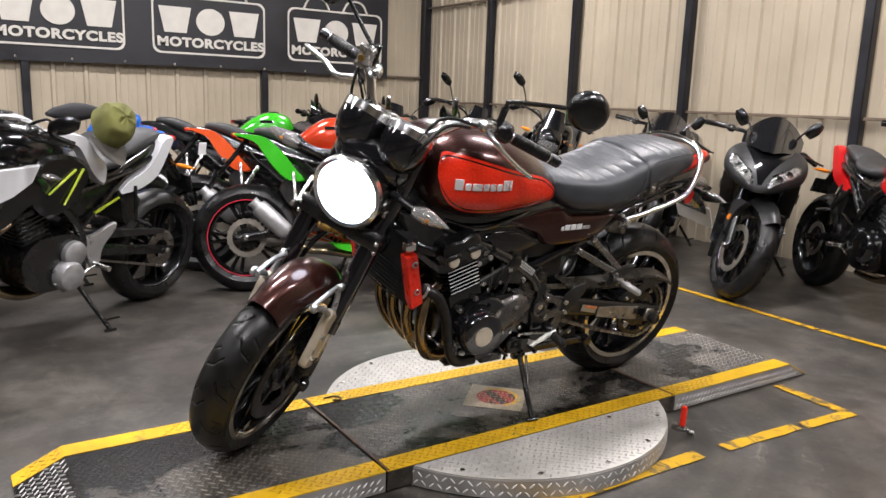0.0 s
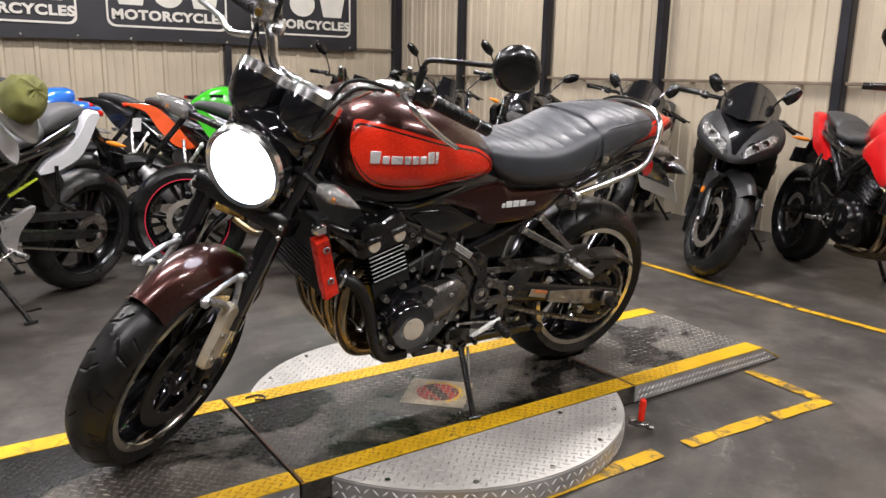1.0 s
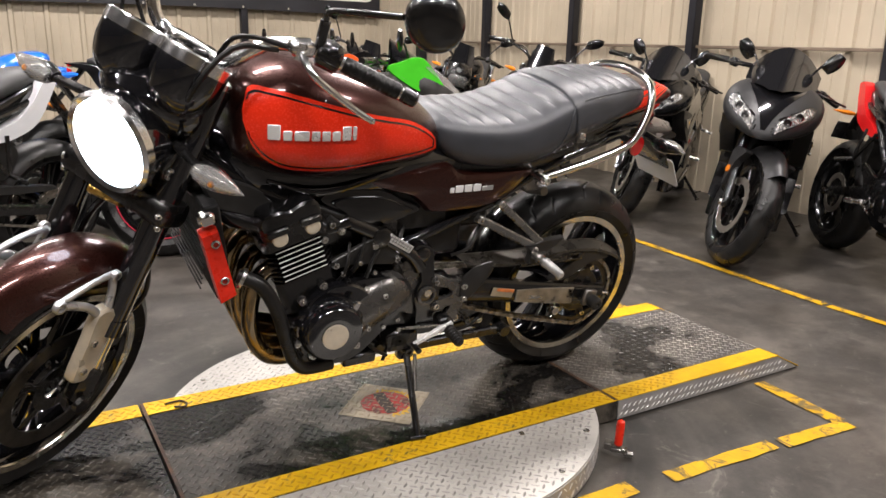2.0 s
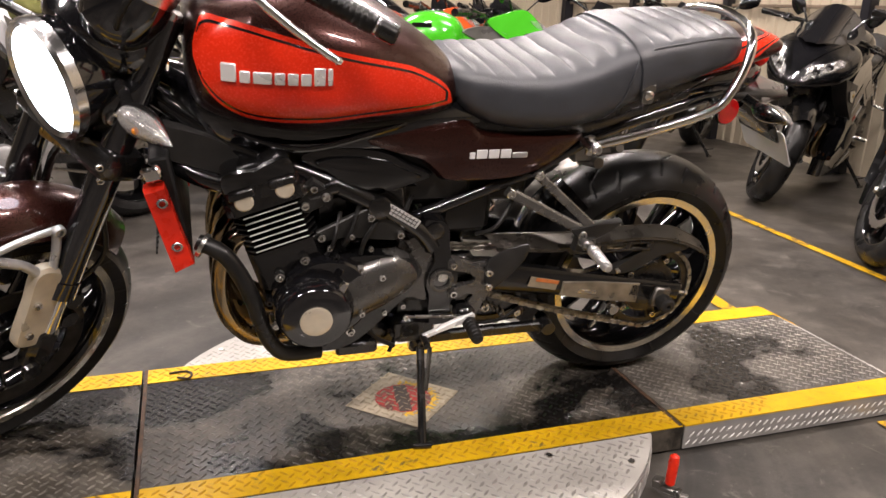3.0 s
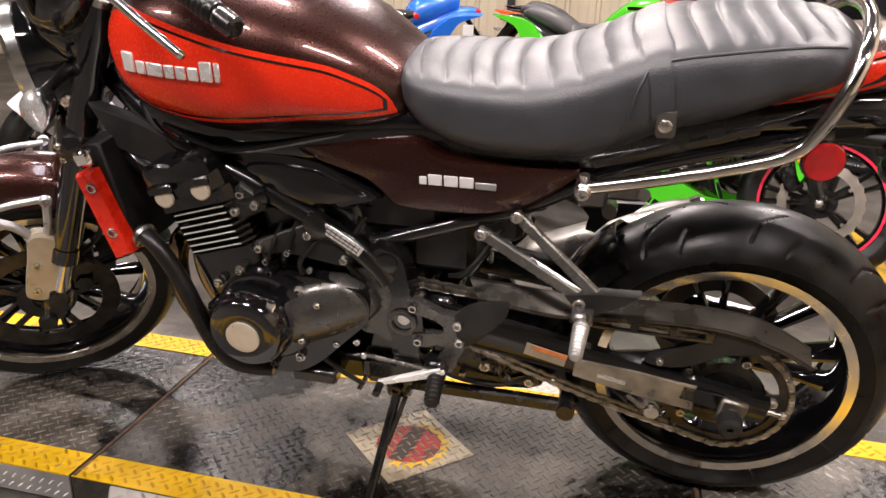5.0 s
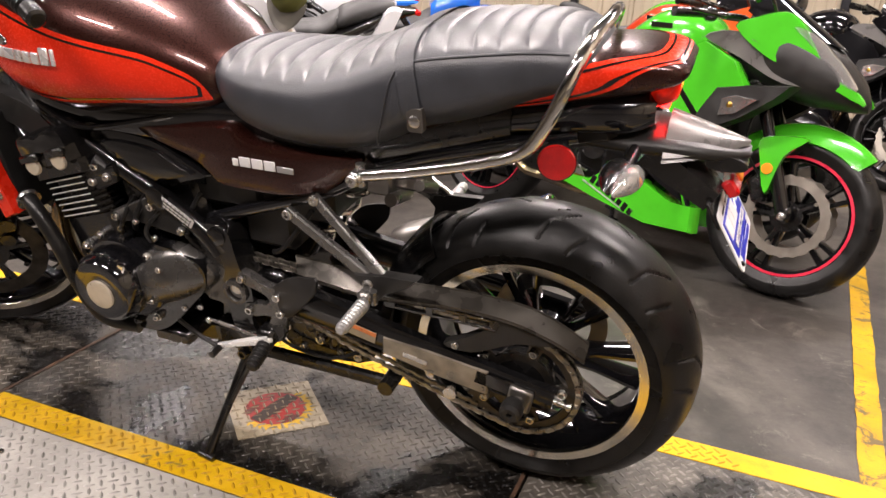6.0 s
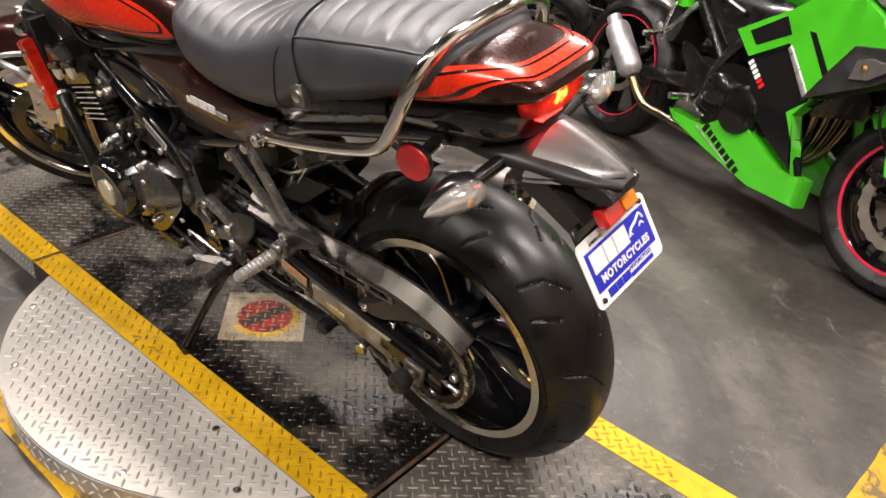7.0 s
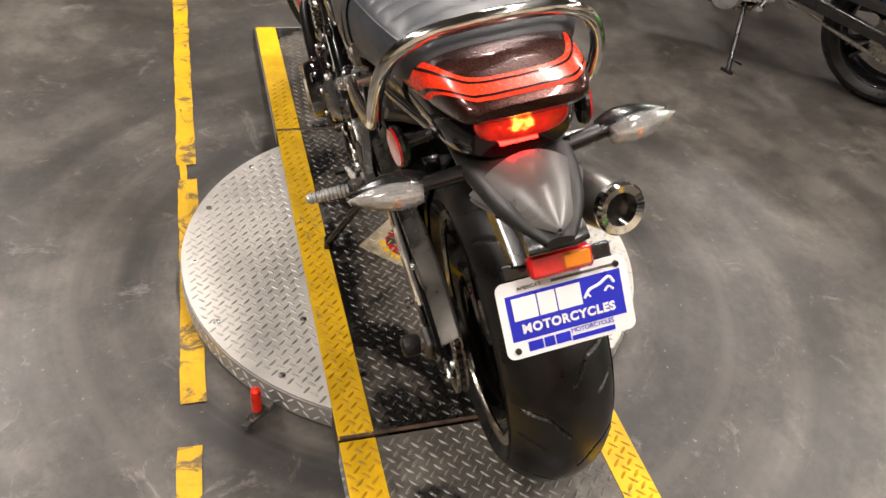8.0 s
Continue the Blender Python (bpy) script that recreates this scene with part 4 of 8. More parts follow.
bp("subframe", both(lambda: merge(tube([(0.10, -0.115, 0.545), (0.25, -0.115, 0.602), (0.35, -0.112, 0.638), (0.43, -0.11, 0.682), (0.49, -0.11, 0.715), (0.6, -0.105, 0.752), (0.80, -0.08, 0.80)], 0.0135, 10), tube([(0.13, -0.11, 0.69), (0.4, -0.12, 0.715)], 0.012, 10))), M_GLOSS, "black tubular rear subframe")
bp("frame_label", box(0.078, 0.002, 0.020, (0.062, -0.1635, 0.574), (0, 33, 0), bevel=0.0005), M_BADGE, "silver printed frame label")
for k in range(8):
    bp("label_bar", box(0.0012, 0.001, 0.017, (0.062 + (k - 3.5) * 0.0078, -0.165, 0.574 - (k - 3.5) * 0.0051), (0, 33, 0)), M_STRIPE)
for k in range(2):
    bp("label_bar", box(0.066, 0.001, 0.0012, (0.062 + (k - 0.5) * 0.004, -0.165, 0.574 + (k - 0.5) * 0.006), (0, 33, 0)), M_STRIPE)
for s in (-1, 1):
    bp("frame_cover", panel([(-0.41, 0.77), (-0.30, 0.738), (-0.225, 0.70), (-0.285, 0.66), (-0.37, 0.69)], s * 0.10, s * 0.128, 0.008, soft=False), M_PLASTIC, "matt black cover by the steering head")
bp("frame_cap", lathe([(0, 0.024), (0.010, 0.024), (0.013, 0.019)], (0.015, -0.152, 0.593), (0, -1, 0), 24), M_SATIN)
bp("frame_cap", lathe([(0, 0.02), (0.008, 0.02), (0.011, 0.016)], (0.135, -0.148, 0.53), (0, -1, 0), 24), M_SATIN)
bp("pivot_ring", lathe([(0, 0.027), (0.006, 0.027), (0.008, 0.024), (0.008, 0.019), (0.0, 0.018)], (0.16, -0.153, 0.411), (0, -1, 0), 28, closed=True), M_COVER, "black swingarm pivot ring")
bp("pivot_bolt", lathe([(0, 0.012), (0.004, 0.011), (0.004, 0.005)], (0.163, -0.152, 0.418), (0, -1, 0), 16), M_STEEL)
# no hole is cut: a solid black disc gives the bore's shade
bp("pivot_shade_disc", cyl((0.16, -0.150, 0.411), (0.16, -0.1545, 0.411), 0.019, n=20), M_STRIPE, "black disc for the shade in the pivot bore")
bp("engine_hanger", panel([(-0.122, 0.538), (-0.112, 0.521), (-0.05, 0.530), (0.05, 0.516), (0.073, 0.525), (0.068, 0.542), (0.012, 0.589), (-0.014, 0.589)], -0.145, -0.156, 0.006, soft=False), M_PLASTIC, "black triangular engine hanger")
for p in ((-0.1, 0.535), (0.06, 0.531), (-0.003, 0.573), (-0.117, 0.642), (-0.093, 0.623), (-0.133, 0.607)):
    bp("hanger_bolt", bolt(V(p[0], -0.156 if p[1] < 0.6 else -0.160, p[1]), (0, -1, 0), 0.0085, 0.009), M_STEEL)
bp("hanger_plate", panel([(-0.155, 0.625), (-0.118, 0.662), (-0.074, 0.631), (-0.080, 0.610), (-0.128, 0.586), (-0.152, 0.598)], -0.135, -0.160, 0.006, soft=False), M_PLASTIC)

# engine: crank case, cylinder, head
def tilted(x, y, z):
    """From engine coordinates along the cylinder axis, tilted forwards."""
    c, s = math.cos(radians(17.5)), math.sin(radians(17.5))
    return V(-0.147 + x * c - z * s, y, 0.443 + x * s + z * c)


def cyl_block(hx, hy, z0, z1, cut=0.015):
    lp = []
    for z in (z0, z1):
        q = [(-hx, -hy + cut), (-hx + cut, -hy), (hx - cut, -hy), (hx, -hy + cut), (hx, hy - cut), (hx - cut, hy), (-hx + cut, hy), (-hx, hy - cut)]
        lp.append([tilted(a, b, z) for a, b in q])
    return rings(bmesh.new(), lp)


bp("crankcase", merge(panel([(-0.19, 0.34), (-0.195, 0.42), (-0.15, 0.48), (0.0, 0.5), (0.10, 0.475), (0.11, 0.42), (0.06, 0.36), (-0.01, 0.29), (-0.07, 0.262), (-0.15, 0.275)], 0.17, -0.17, 0.01), box(0.26, 0.22, 0.06, (-0.03, 0, 0.25), bevel=0.012)), M_BLACK, "black crankcase")
bp("oil_pan_corner", box(0.09, 0.1, 0.03, (-0.02, -0.12, 0.262), (0, 0, 0), bevel=0.006), M_SATIN)
bp("cylinder_block", cyl_block(0.072, 0.165, 0.0, 0.085), M_BLACK, "black cylinder block")
bp("head_block", cyl_block(0.060, 0.155, 0.08, 0.165), M_SATIN)
for k in range(7):
    z = 0.0925 + k * 0.0125
    bp("cooling_fin", cyl_block(0.072, 0.172, z, z + 0.0045, 0.02), M_BLACK, "black cooling fin")
    bp("fin_edge", cyl(tilted(0.052, -0.1725, z + 0.00225), tilted(-0.052, -0.1725, z + 0.00225), 0.0013, n=6), M_BADGE, "polished fin edge")
head = bp("cylinder_head", merge(cyl_block(0.078, 0.175, 0.178, 0.205, 0.012), cyl_block(0.07, 0.185, 0.205, 0.235, 0.02)), M_SATIN, "black cylinder head")
cover = bmesh.new()
lp = []
for y, sc in ((-0.19, 0.85), (-0.185, 1.0), (0.185, 1.0), (0.19, 0.85)):
    q = []
    for k in range(24):
        a = math.pi * k / 23
        xx = 0.066 * math.cos(a)
        zz = 0.235 + (0.028 + 0.02 * abs(math.cos(a)) ** 0.7) * math.sin(a) ** 0.5 if 0 < k < 23 else 0.235
        q.append(tilted(xx * sc, y, 0.235 + (zz - 0.235) * sc))
    lp.append(q)
rings(cover, lp)
bp("cam_cover", cover, M_BLACK, "black cam cover")
for sx in (-0.038, 0.038):
    bp("cam_plug", merge(lathe([(0, 0.0175), (0.006, 0.0175), (0.008, 0.015)], tilted(sx, -0.188, 0.212), (0, -1, 0), 24)), M_ALU, "champagne cam end plug")
    bp("cam_lip", box(0.05, 0.012, 0.018, tuple(tilted(sx, -0.192, 0.228)), (0, -17.5, 0), bevel=0.004), M_SATIN)
bp("carb_body", merge(box(0.13, 0.20, 0.07, (0.0, 0, 0.62), (0, -10, 0), bevel=0.015), *[cyl((-0.10, y, 0.63), (0.1, y, 0.63), 0.026, n=16) for y in (-0.09, -0.03, 0.03, 0.09)]), M_SATIN, "black throttle bodies")
bp("gearbox", box(0.2, 0.26, 0.16, (0.06, 0, 0.43), bevel=0.02), M_BLACK, "black gearbox casting")
bp("battery_tray", box(0.12, 0.20, 0.18, (0.22, 0, 0.58), bevel=0.015), M_PLASTIC)
bp("stand_bracket", merge(box(0.11, 0.07, 0.11, (0.13, -0.075, 0.335), (0, 12, 0), bevel=0.012), box(0.07, 0.05, 0.05, (0.10, -0.11, 0.275), bevel=0.008)), M_SATIN, "black stand bracket")
lnk = bp("linkage_arm", panel([(0.20, 0.335), (0.27, 0.328), (0.36, 0.305), (0.41, 0.27), (0.39, 0.24), (0.25, 0.235), (0.20, 0.27)], -0.05, -0.085, 0.008, steps=3), M_SATIN, "black suspension linkage arm")
for x, z, r in ((0.225, 0.30, 0.009), (0.30, 0.285, 0.012), (0.345, 0.262, 0.008), (0.385, 0.262, 0.010), (0.255, 0.256, 0.007)):
    part("linkage_bolt", bolt(V(x, -0.086, z), (0, -1, 0), r, 0.008), M_STEEL, lnk)
part("linkage_spring", tube([(0.27 + 0.0035 * k, -0.092 + 0.008 * math.cos(k * 1.3), 0.318 - 0.0022 * k + 0.008 * math.sin(k * 1.3)) for k in range(24)], 0.002, 6, 2), M_DULLSTEEL, lnk)
part("cable", tube([(0.17, -0.10, 0.30), (0.24, -0.105, 0.262), (0.33, -0.10, 0.252), (0.40, -0.09, 0.285)], 0.004, 8), M_RUBBER, lnk)
bp("linkage_block", box(0.12, 0.14, 0.1, (0.2, 0, 0.32), bevel=0.02), M_SATIN)
bp("intake_block", merge(box(0.2, 0.24, 0.15, (-0.01, 0, 0.545), (0, -6, 0), bevel=0.015), box(0.12, 0.16, 0.10, (-0.28, 0, 0.66), bevel=0.02)), M_SATIN, "black intake casting")
bp("link_plate", merge(*[panel([(0.18, 0.37), (0.30, 0.35), (0.42, 0.33), (0.44, 0.275), (0.40, 0.235), (0.28, 0.225), (0.19, 0.26)], s * 0.02, s * 0.05, 0.008) for s in (-1, 1)]), M_SATIN, "black suspension link plates")
bp("airbox", box(0.2, 0.22, 0.16, (0.13, 0, 0.645), bevel=0.02), M_PLASTIC, "black airbox")

# generator cover with bare disc
gen = bp("generator_cover", merge(lathe([(0, 0.080), (0.030, 0.079), (0.044, 0.077), (0.050, 0.073), (0.058, 0.071), (0.0635, 0.066), (0.065, 0.056), (0.064, 0.038), (0.064, 0.010)], (-0.117, -0.165, 0.391), (0, -1, 0), 48), lathe([(0, 0.093), (0.02, 0.093), (0.024, 0.088)], (-0.092, -0.163, 0.405), (0, -1, 0), 40)), M_GLOSS, "gloss black generator cover")
for k in range(7):
    a = radians(20 + k * 24)
    part("cover_rib", box(0.020, 0.030, 0.009, (-0.117 + 0.075 * math.cos(a), -0.194, 0.391 + 0.075 * math.sin(a)), (0, 90 - math.degrees(a), 0), bevel=0.003), M_GLOSS, gen)
bp("cover_disc", lathe([(0, 0.032), (0.005, 0.032), (0.006, 0.030), (0.0052, 0.018), (0.0058, 0.002)], (-0.119, -0.2285, 0.387), (0, -1, 0), 40), M_ALU, "bare aluminium cover disc")
bp("cover_clasp", box(0.018, 0.006, 0.03, (-0.066, -0.214, 0.448), (0, 25, 0), bevel=0.003), M_CHROME)
for k in range(10):
    a = radians(10 + k * 33)
    bp("case_bolt", merge(cyl((-0.1 + 0.104 * math.cos(a), -0.14, 0.398 + 0.103 * math.sin(a)), (-0.1 + 0.104 * math.cos(a), -0.178, 0.398 + 0.103 * math.sin(a)), 0.0095, n=12), bolt(V(-0.1 + 0.104 * math.cos(a), -0.178, 0.398 + 0.103 * math.sin(a)), (0, -1, 0), 0.0068, 0.007)), M_BLACK if k % 3 == 2 else M_STEEL)
for a in (20, 85, 150):
    bp("cover_bolt", bolt(V(-0.045 + 0.046 * math.cos(radians(a)), -0.166, 0.492 + 0.046 * math.sin(radians(a))), (0, -1, 0), 0.006, 0.007), M_STEEL)


def barrel(stations, back, power=0.5, n=18):
    """A half-round cover along x: stations of x, top, foot and how far it stands out."""
    lps = []
    for x, top, low, out in stations:
        mid, h = (top + low) / 2, (top - low) / 2
        lp = []
        for k in range(n + 1):
            a = math.pi * (0.5 - k / n)
            lp.append(V(x, back + (out - back) * max(0.0, math.cos(a)) ** power, mid + h * math.sin(a)))
        lps.append(lp + [V(x, back + 0.01, low), V(x, back + 0.01, top)])
    return rings(bmesh.new(), lps)


bp("sprocket_cover", barrel([(-0.05, 0.466, 0.328, -0.196), (-0.03, 0.476, 0.338, -0.200), (0.0, 0.486, 0.350, -0.199), (0.03, 0.494, 0.363, -0.195), (0.055, 0.495, 0.376, -0.189), (0.080, 0.483, 0.390, -0.181), (0.100, 0.466, 0.405, -0.170), (0.112, 0.450, 0.418, -0.160), (0.117, 0.440, 0.428, -0.150)], -0.12), M_COVER, "satin black tapering sprocket cover", smooth=50)
bp("frame_gusset", panel([(0.060, 0.50), (0.085, 0.512), (0.125, 0.525), (0.142, 0.46), (0.128, 0.40), (0.136, 0.352), (0.105, 0.362), (0.070, 0.378)], -0.10, -0.142, 0.006), M_COVER, "satin grey-black frame gusset")
for p in ((0.018, -0.197, 0.456), (-0.020, -0.196, 0.372), (0.035, -0.168, 0.352), (0.075, -0.165, 0.362)):
    bp("sprocket_cover_bolt", bolt(V(*p), (0, -1, 0), 0.0065), M_STEEL)
for pts, rr in (([(-0.06, -0.15, 0.5), (-0.045, -0.165, 0.54), (-0.02, -0.14, 0.6)], 0.006), ([(-0.02, -0.16, 0.49), (-0.015, -0.17, 0.53), (0.03, -0.14, 0.58)], 0.005), ([(0.06, -0.15, 0.37), (0.0, -0.165, 0.33), (0.02, -0.15, 0.28), (0.07, -0.14, 0.24)], 0.005),
                ([(0.09, -0.14, 0.48), (0.06, -0.15, 0.53), (0.09, -0.12, 0.6)], 0.005), ([(-0.1, -0.14, 0.47), (-0.08, -0.17, 0.52), (-0.06, -0.14, 0.58)], 0.0045), ([(0.24, -0.12, 0.50), (0.28, -0.14, 0.53), (0.33, -0.11, 0.60)], 0.005)):
    bp("wiring_hose", tube(pts, rr, 8), M_RUBBER, "black hose")

# exhaust
headers = []
for k, y in enumerate((-0.145, -0.05, 0.05, 0.145)):
    pts = [(-0.215, y * 0.9, 0.545), (-0.262, y * 0.92, 0.53), (-0.287, y * 0.93, 0.475), (-0.29, y * 0.9, 0.39), (-0.262, y * 0.8, 0.315), (-0.20, y * 0.65, 0.265), (-0.02, y * 0.45 + 0.02, 0.235)]
    bp("exhaust_header", tube(pts, 0.0195, 14, 8), M_HEADER, "heat-tinted steel exhaust header")
    bp("header_clamp", lathe([(0, 0.024), (0.008, 0.024)], (-0.23, y * 0.9, 0.54), (-1, 0, -0.3), 16), M_HEADER)
bp("water_hose", tube([(-0.33, -0.165, 0.545), (-0.283, -0.185, 0.522), (-0.245, -0.19, 0.45), (-0.222, -0.19, 0.37), (-0.202, -0.187, 0.315), (-0.17, -0.182, 0.282), (-0.10, -0.17, 0.272)], 0.0162, 16, 8), M_RUBBER, "thick black water hose")
bp("hose_clamp", lathe([(0, 0.0245), (0.008, 0.0245)], (-0.325, -0.167, 0.540), (1, -0.4, -0.5), 16), M_STEEL)
bp("collector", merge(tube([(-0.1, 0.03, 0.225), (0.05, 0.08, 0.22), (0.2, 0.15, 0.26), (0.3, 0.19, 0.32)], 0.036, 16), box(0.25, 0.16, 0.07, (0.0, 0.02, 0.21), bevel=0.02)), M_SATIN, "dark exhaust collector box")
muf_d = V(0.36, 0.06, 0.12).normalized()
muf = V(0.33, 0.205, 0.345)
bp("muffler", lathe([(0, 0.03), (0.02, 0.048), (0.06, 0.054), (0.31, 0.056), (0.34, 0.054), (0.365, 0.048)], muf, muf_d, 36), M_DULLSTEEL, "brushed steel muffler")
bp("muffler_tip", lathe([(0.36, 0.047), (0.385, 0.052), (0.392, 0.047), (0.388, 0.033), (0.36, 0.03)], muf, muf_d, 36, closed=True), M_CHROME, "bright muffler end ring")
bp("muffler_bore", lathe([(0.35, 0.031), (0.365, 0.031), (0.3651, 0.001)], muf, muf_d, 24), M_STRIPE)

# tank
tank = Hull([(-0.335, 0.10, 0.83, 0.93, 2.2), (-0.324, 0.140, 0.785, 0.955, 2.5), (-0.29, 0.168, 0.755, 0.985, 2.6), (-0.22, 0.192, 0.735, 1.003, 2.6), (-0.12, 0.204, 0.722, 0.998, 2.5), (-0.02, 0.19, 0.735, 0.972, 2.4),
             (0.06, 0.164, 0.738, 0.935, 2.4), (0.12, 0.138, 0.742, 0.898, 2.4), (0.165, 0.108, 0.752, 0.865, 2.3), (0.19, 0.06, 0.772, 0.84, 2)])
tk = bp("fuel_tank", tank.mesh(64, 56), M_BROWN, "dark metallic brown fuel tank with an orange-red side panel")
RED_LO = [(-0.318, 0.885), (-0.305, 0.842), (-0.27, 0.802), (-0.22, 0.781), (-0.115, 0.779), (0.011, 0.786), (0.10, 0.789), (0.155, 0.793)]
RED_HI = [(-0.318, 0.905), (-0.305, 0.946), (-0.27, 0.951), (-0.2, 0.938), (-0.078, 0.908), (0.048, 0.878), (0.10, 0.855), (0.135, 0.832), (0.15, 0.812), (0.155, 0.797)]


def on_tank(x, z, s, off):
    y = tank.side(x, z)
    e = 0.004
    n = V(-(tank.side(x + e, z) - tank.side(x - e, z)) / (2 * e), 1, -(tank.side(x, z + e) - tank.side(x, z - e)) / (2 * e)).normalized()
    p = V(x, y, z) + n * off
    return V(p.x, s * p.y, p.z)


for s in (-1, 1):
    def red(u, v):
        x = -0.318 + 0.473 * u
        lo, hi = curve(RED_LO, x), curve(RED_HI, x)
        return on_tank(x, lo + (hi - lo) * v, s, 0.0012)
    pnl = part("colour_panel", patch(red, 70, 14), M_RED, tk, "orange-red painted tank panel")

    def loop_points(inset):
        pts = []
        for i in range(91):
            u = i / 90
            x = -0.318 + inset + (0.473 - 2.6 * inset) * u
            pts.append((x, curve(RED_LO, x) + inset))
        for i in range(91):
            u = 1 - i / 90
            x = -0.318 + inset + (0.473 - 2.6 * inset) * u
            pts.append((x, curve(RED_HI, x) - inset))
        return [(x, max(min(z, curve(RED_HI, x)), curve(RED_LO, x))) for x, z in pts]
    a, b = loop_points(0.008), loop_points(0.0118)
    bm = bmesh.new()
    va = [bm.verts.new(on_tank(x, z, s, 0.0019)) for x, z in a]
    vb = [bm.verts.new(on_tank(x, z, s, 0.0019)) for x, z in b]
    for i in range(len(a)):
        j = (i + 1) % len(a)
        bm.faces.new((va[i], va[j], vb[j], vb[i]))
    part("pinstripe", bm, M_STRIPE, tk, "thin black pinstripe")
    # raised maker's badge as plain blocks
    x = -0.277
    for k, (wd, hh) in enumerate(((0.026, 0.032), (0.018, 0.021), (0.031, 0.021), (0.018, 0.021), (0.018, 0.021), (0.018, 0.021), (0.02, 0.031), (0.009, 0.03))):
        xc = x + wd / 2 if s < 0 else -0.085 - (x + 0.277) - wd / 2
        zz = 0.853 + hh / 2
        bm = box(wd, 0.005, hh, (0, 0, 0), bevel=0.0018)
        p = on_tank(xc, zz, s, 0.003)
        q = on_tank(xc + 0.01, zz, s, 0.003)
        q2 = on_tank(xc, zz + 0.01, s, 0.003)
        ux, uz = (q - p).normalized(), (q2 - p).normalized()
        uy = uz.cross(ux).normalized()
        ux = uy.cross(uz)
        m = Matrix((ux, uy, uz)).transposed().to_4x4()
        m.translation = p
        part("badge_block", moved(bm, m), M_BADGE, tk, "bright silver badge block")
        x += wd + 0.0035
bp("fuel_cap", lathe([(0, 0.042), (0.006, 0.042), (0.012, 0.036), (0.014, 0.01)], (-0.19, 0, 0.998), (0.05, 0, 1), 32), M_CHROME, "chrome fuel cap")
bp("tank_seam", both(lambda: tube([(-0.26, -0.13, 0.745), (-0.14, -0.150, 0.716), (0.02, -0.135, 0.745), (0.17, -0.085, 0.772)], 0.006, 8)), M_GLOSS, "black lower tank seam")

bp("tank_base", Hull([(-0.36, 0.05, 0.74, 0.84, 2.4), (-0.30, 0.12, 0.69, 0.83, 2.6), (-0.15, 0.135, 0.66, 0.80, 2.8), (0.0, 0.135, 0.66, 0.80, 2.8), (0.14, 0.12, 0.68, 0.81, 2.8), (0.24, 0.10, 0.70, 0.80, 2.6)]).mesh(30, 28), M_GLOSS, "gloss black body under the tank")
bp("seat_base", Hull([(0.14, 0.09, 0.66, 0.80, 2.8), (0.3, 0.115, 0.66, 0.80, 3), (0.5, 0.12, 0.70, 0.82, 3), (0.7, 0.11, 0.77, 0.86, 2.6)]).mesh(24, 24), M_SATIN, "black seat base")
# seat
seat_hull = Hull([(0.145, 0.07, 0.80, 0.852, 2.3), (0.16, 0.105, 0.785, 0.868, 2.5), (0.20, 0.135, 0.752, 0.872, 2.7), (0.27, 0.152, 0.729, 0.872, 2.8), (0.36, 0.160, 0.722, 0.876, 2.8), (0.44, 0.163, 0.729, 0.898, 2.8), (0.50, 0.162, 0.749, 0.924, 2.8),
                  (0.56, 0.158, 0.778, 0.942, 2.8), (0.65, 0.152, 0.808, 0.953, 2.8), (0.735, 0.140, 0.842, 0.956, 2.7), (0.785, 0.122, 0.856, 0.950, 2.6), (0.812, 0.095, 0.868, 0.938, 2.5), (0.825, 0.055, 0.885, 0.922, 2.3)])


def quilting(x, a, y, z):
    s = math.sin(a)
    if s < 0.22:
        return Vector()
    w = seat_hull.at(x)[0]
    f = abs(y) / w
    edge = min(1, max(0, (0.90 - f) / 0.16))
    xx = x - 0.030 * f * f
    ok = 0.175 < xx < 0.503 or 0.545 < xx < 0.785
    if not ok:
        return Vector()
    t = ((xx - 0.175) / 0.0410) % 1.0
    rib = abs(math.sin(math.pi * t)) ** 0.30
    return V(0, 0, (rib - 1) * 0.0062 * edge * edge * (3 - 2 * edge))


st = bp("seat", seat_hull.mesh(330, 96, quilting), M_SEAT, "quilted dark grey vinyl dual seat")


def seat_band(x0, x1, a0, a1, grow, nn=2):
    def fn(u, v):
        x = x0 + (x1 - x0) * u
        a = radians(a0 + (a1 - a0) * v)
        c, s = math.cos(a), math.sin(a)
        x += 0.022 * (0.35 - s)
        w, lo, hi, e = seat_hull.at(x)
        return V(x, (w + grow) * math.copysign(abs(c) ** (2 / e), c), (lo + hi) / 2 + ((hi - lo) / 2 + grow) * math.copysign(abs(s) ** (2 / e), s))
    return patch(fn, nn, 40)


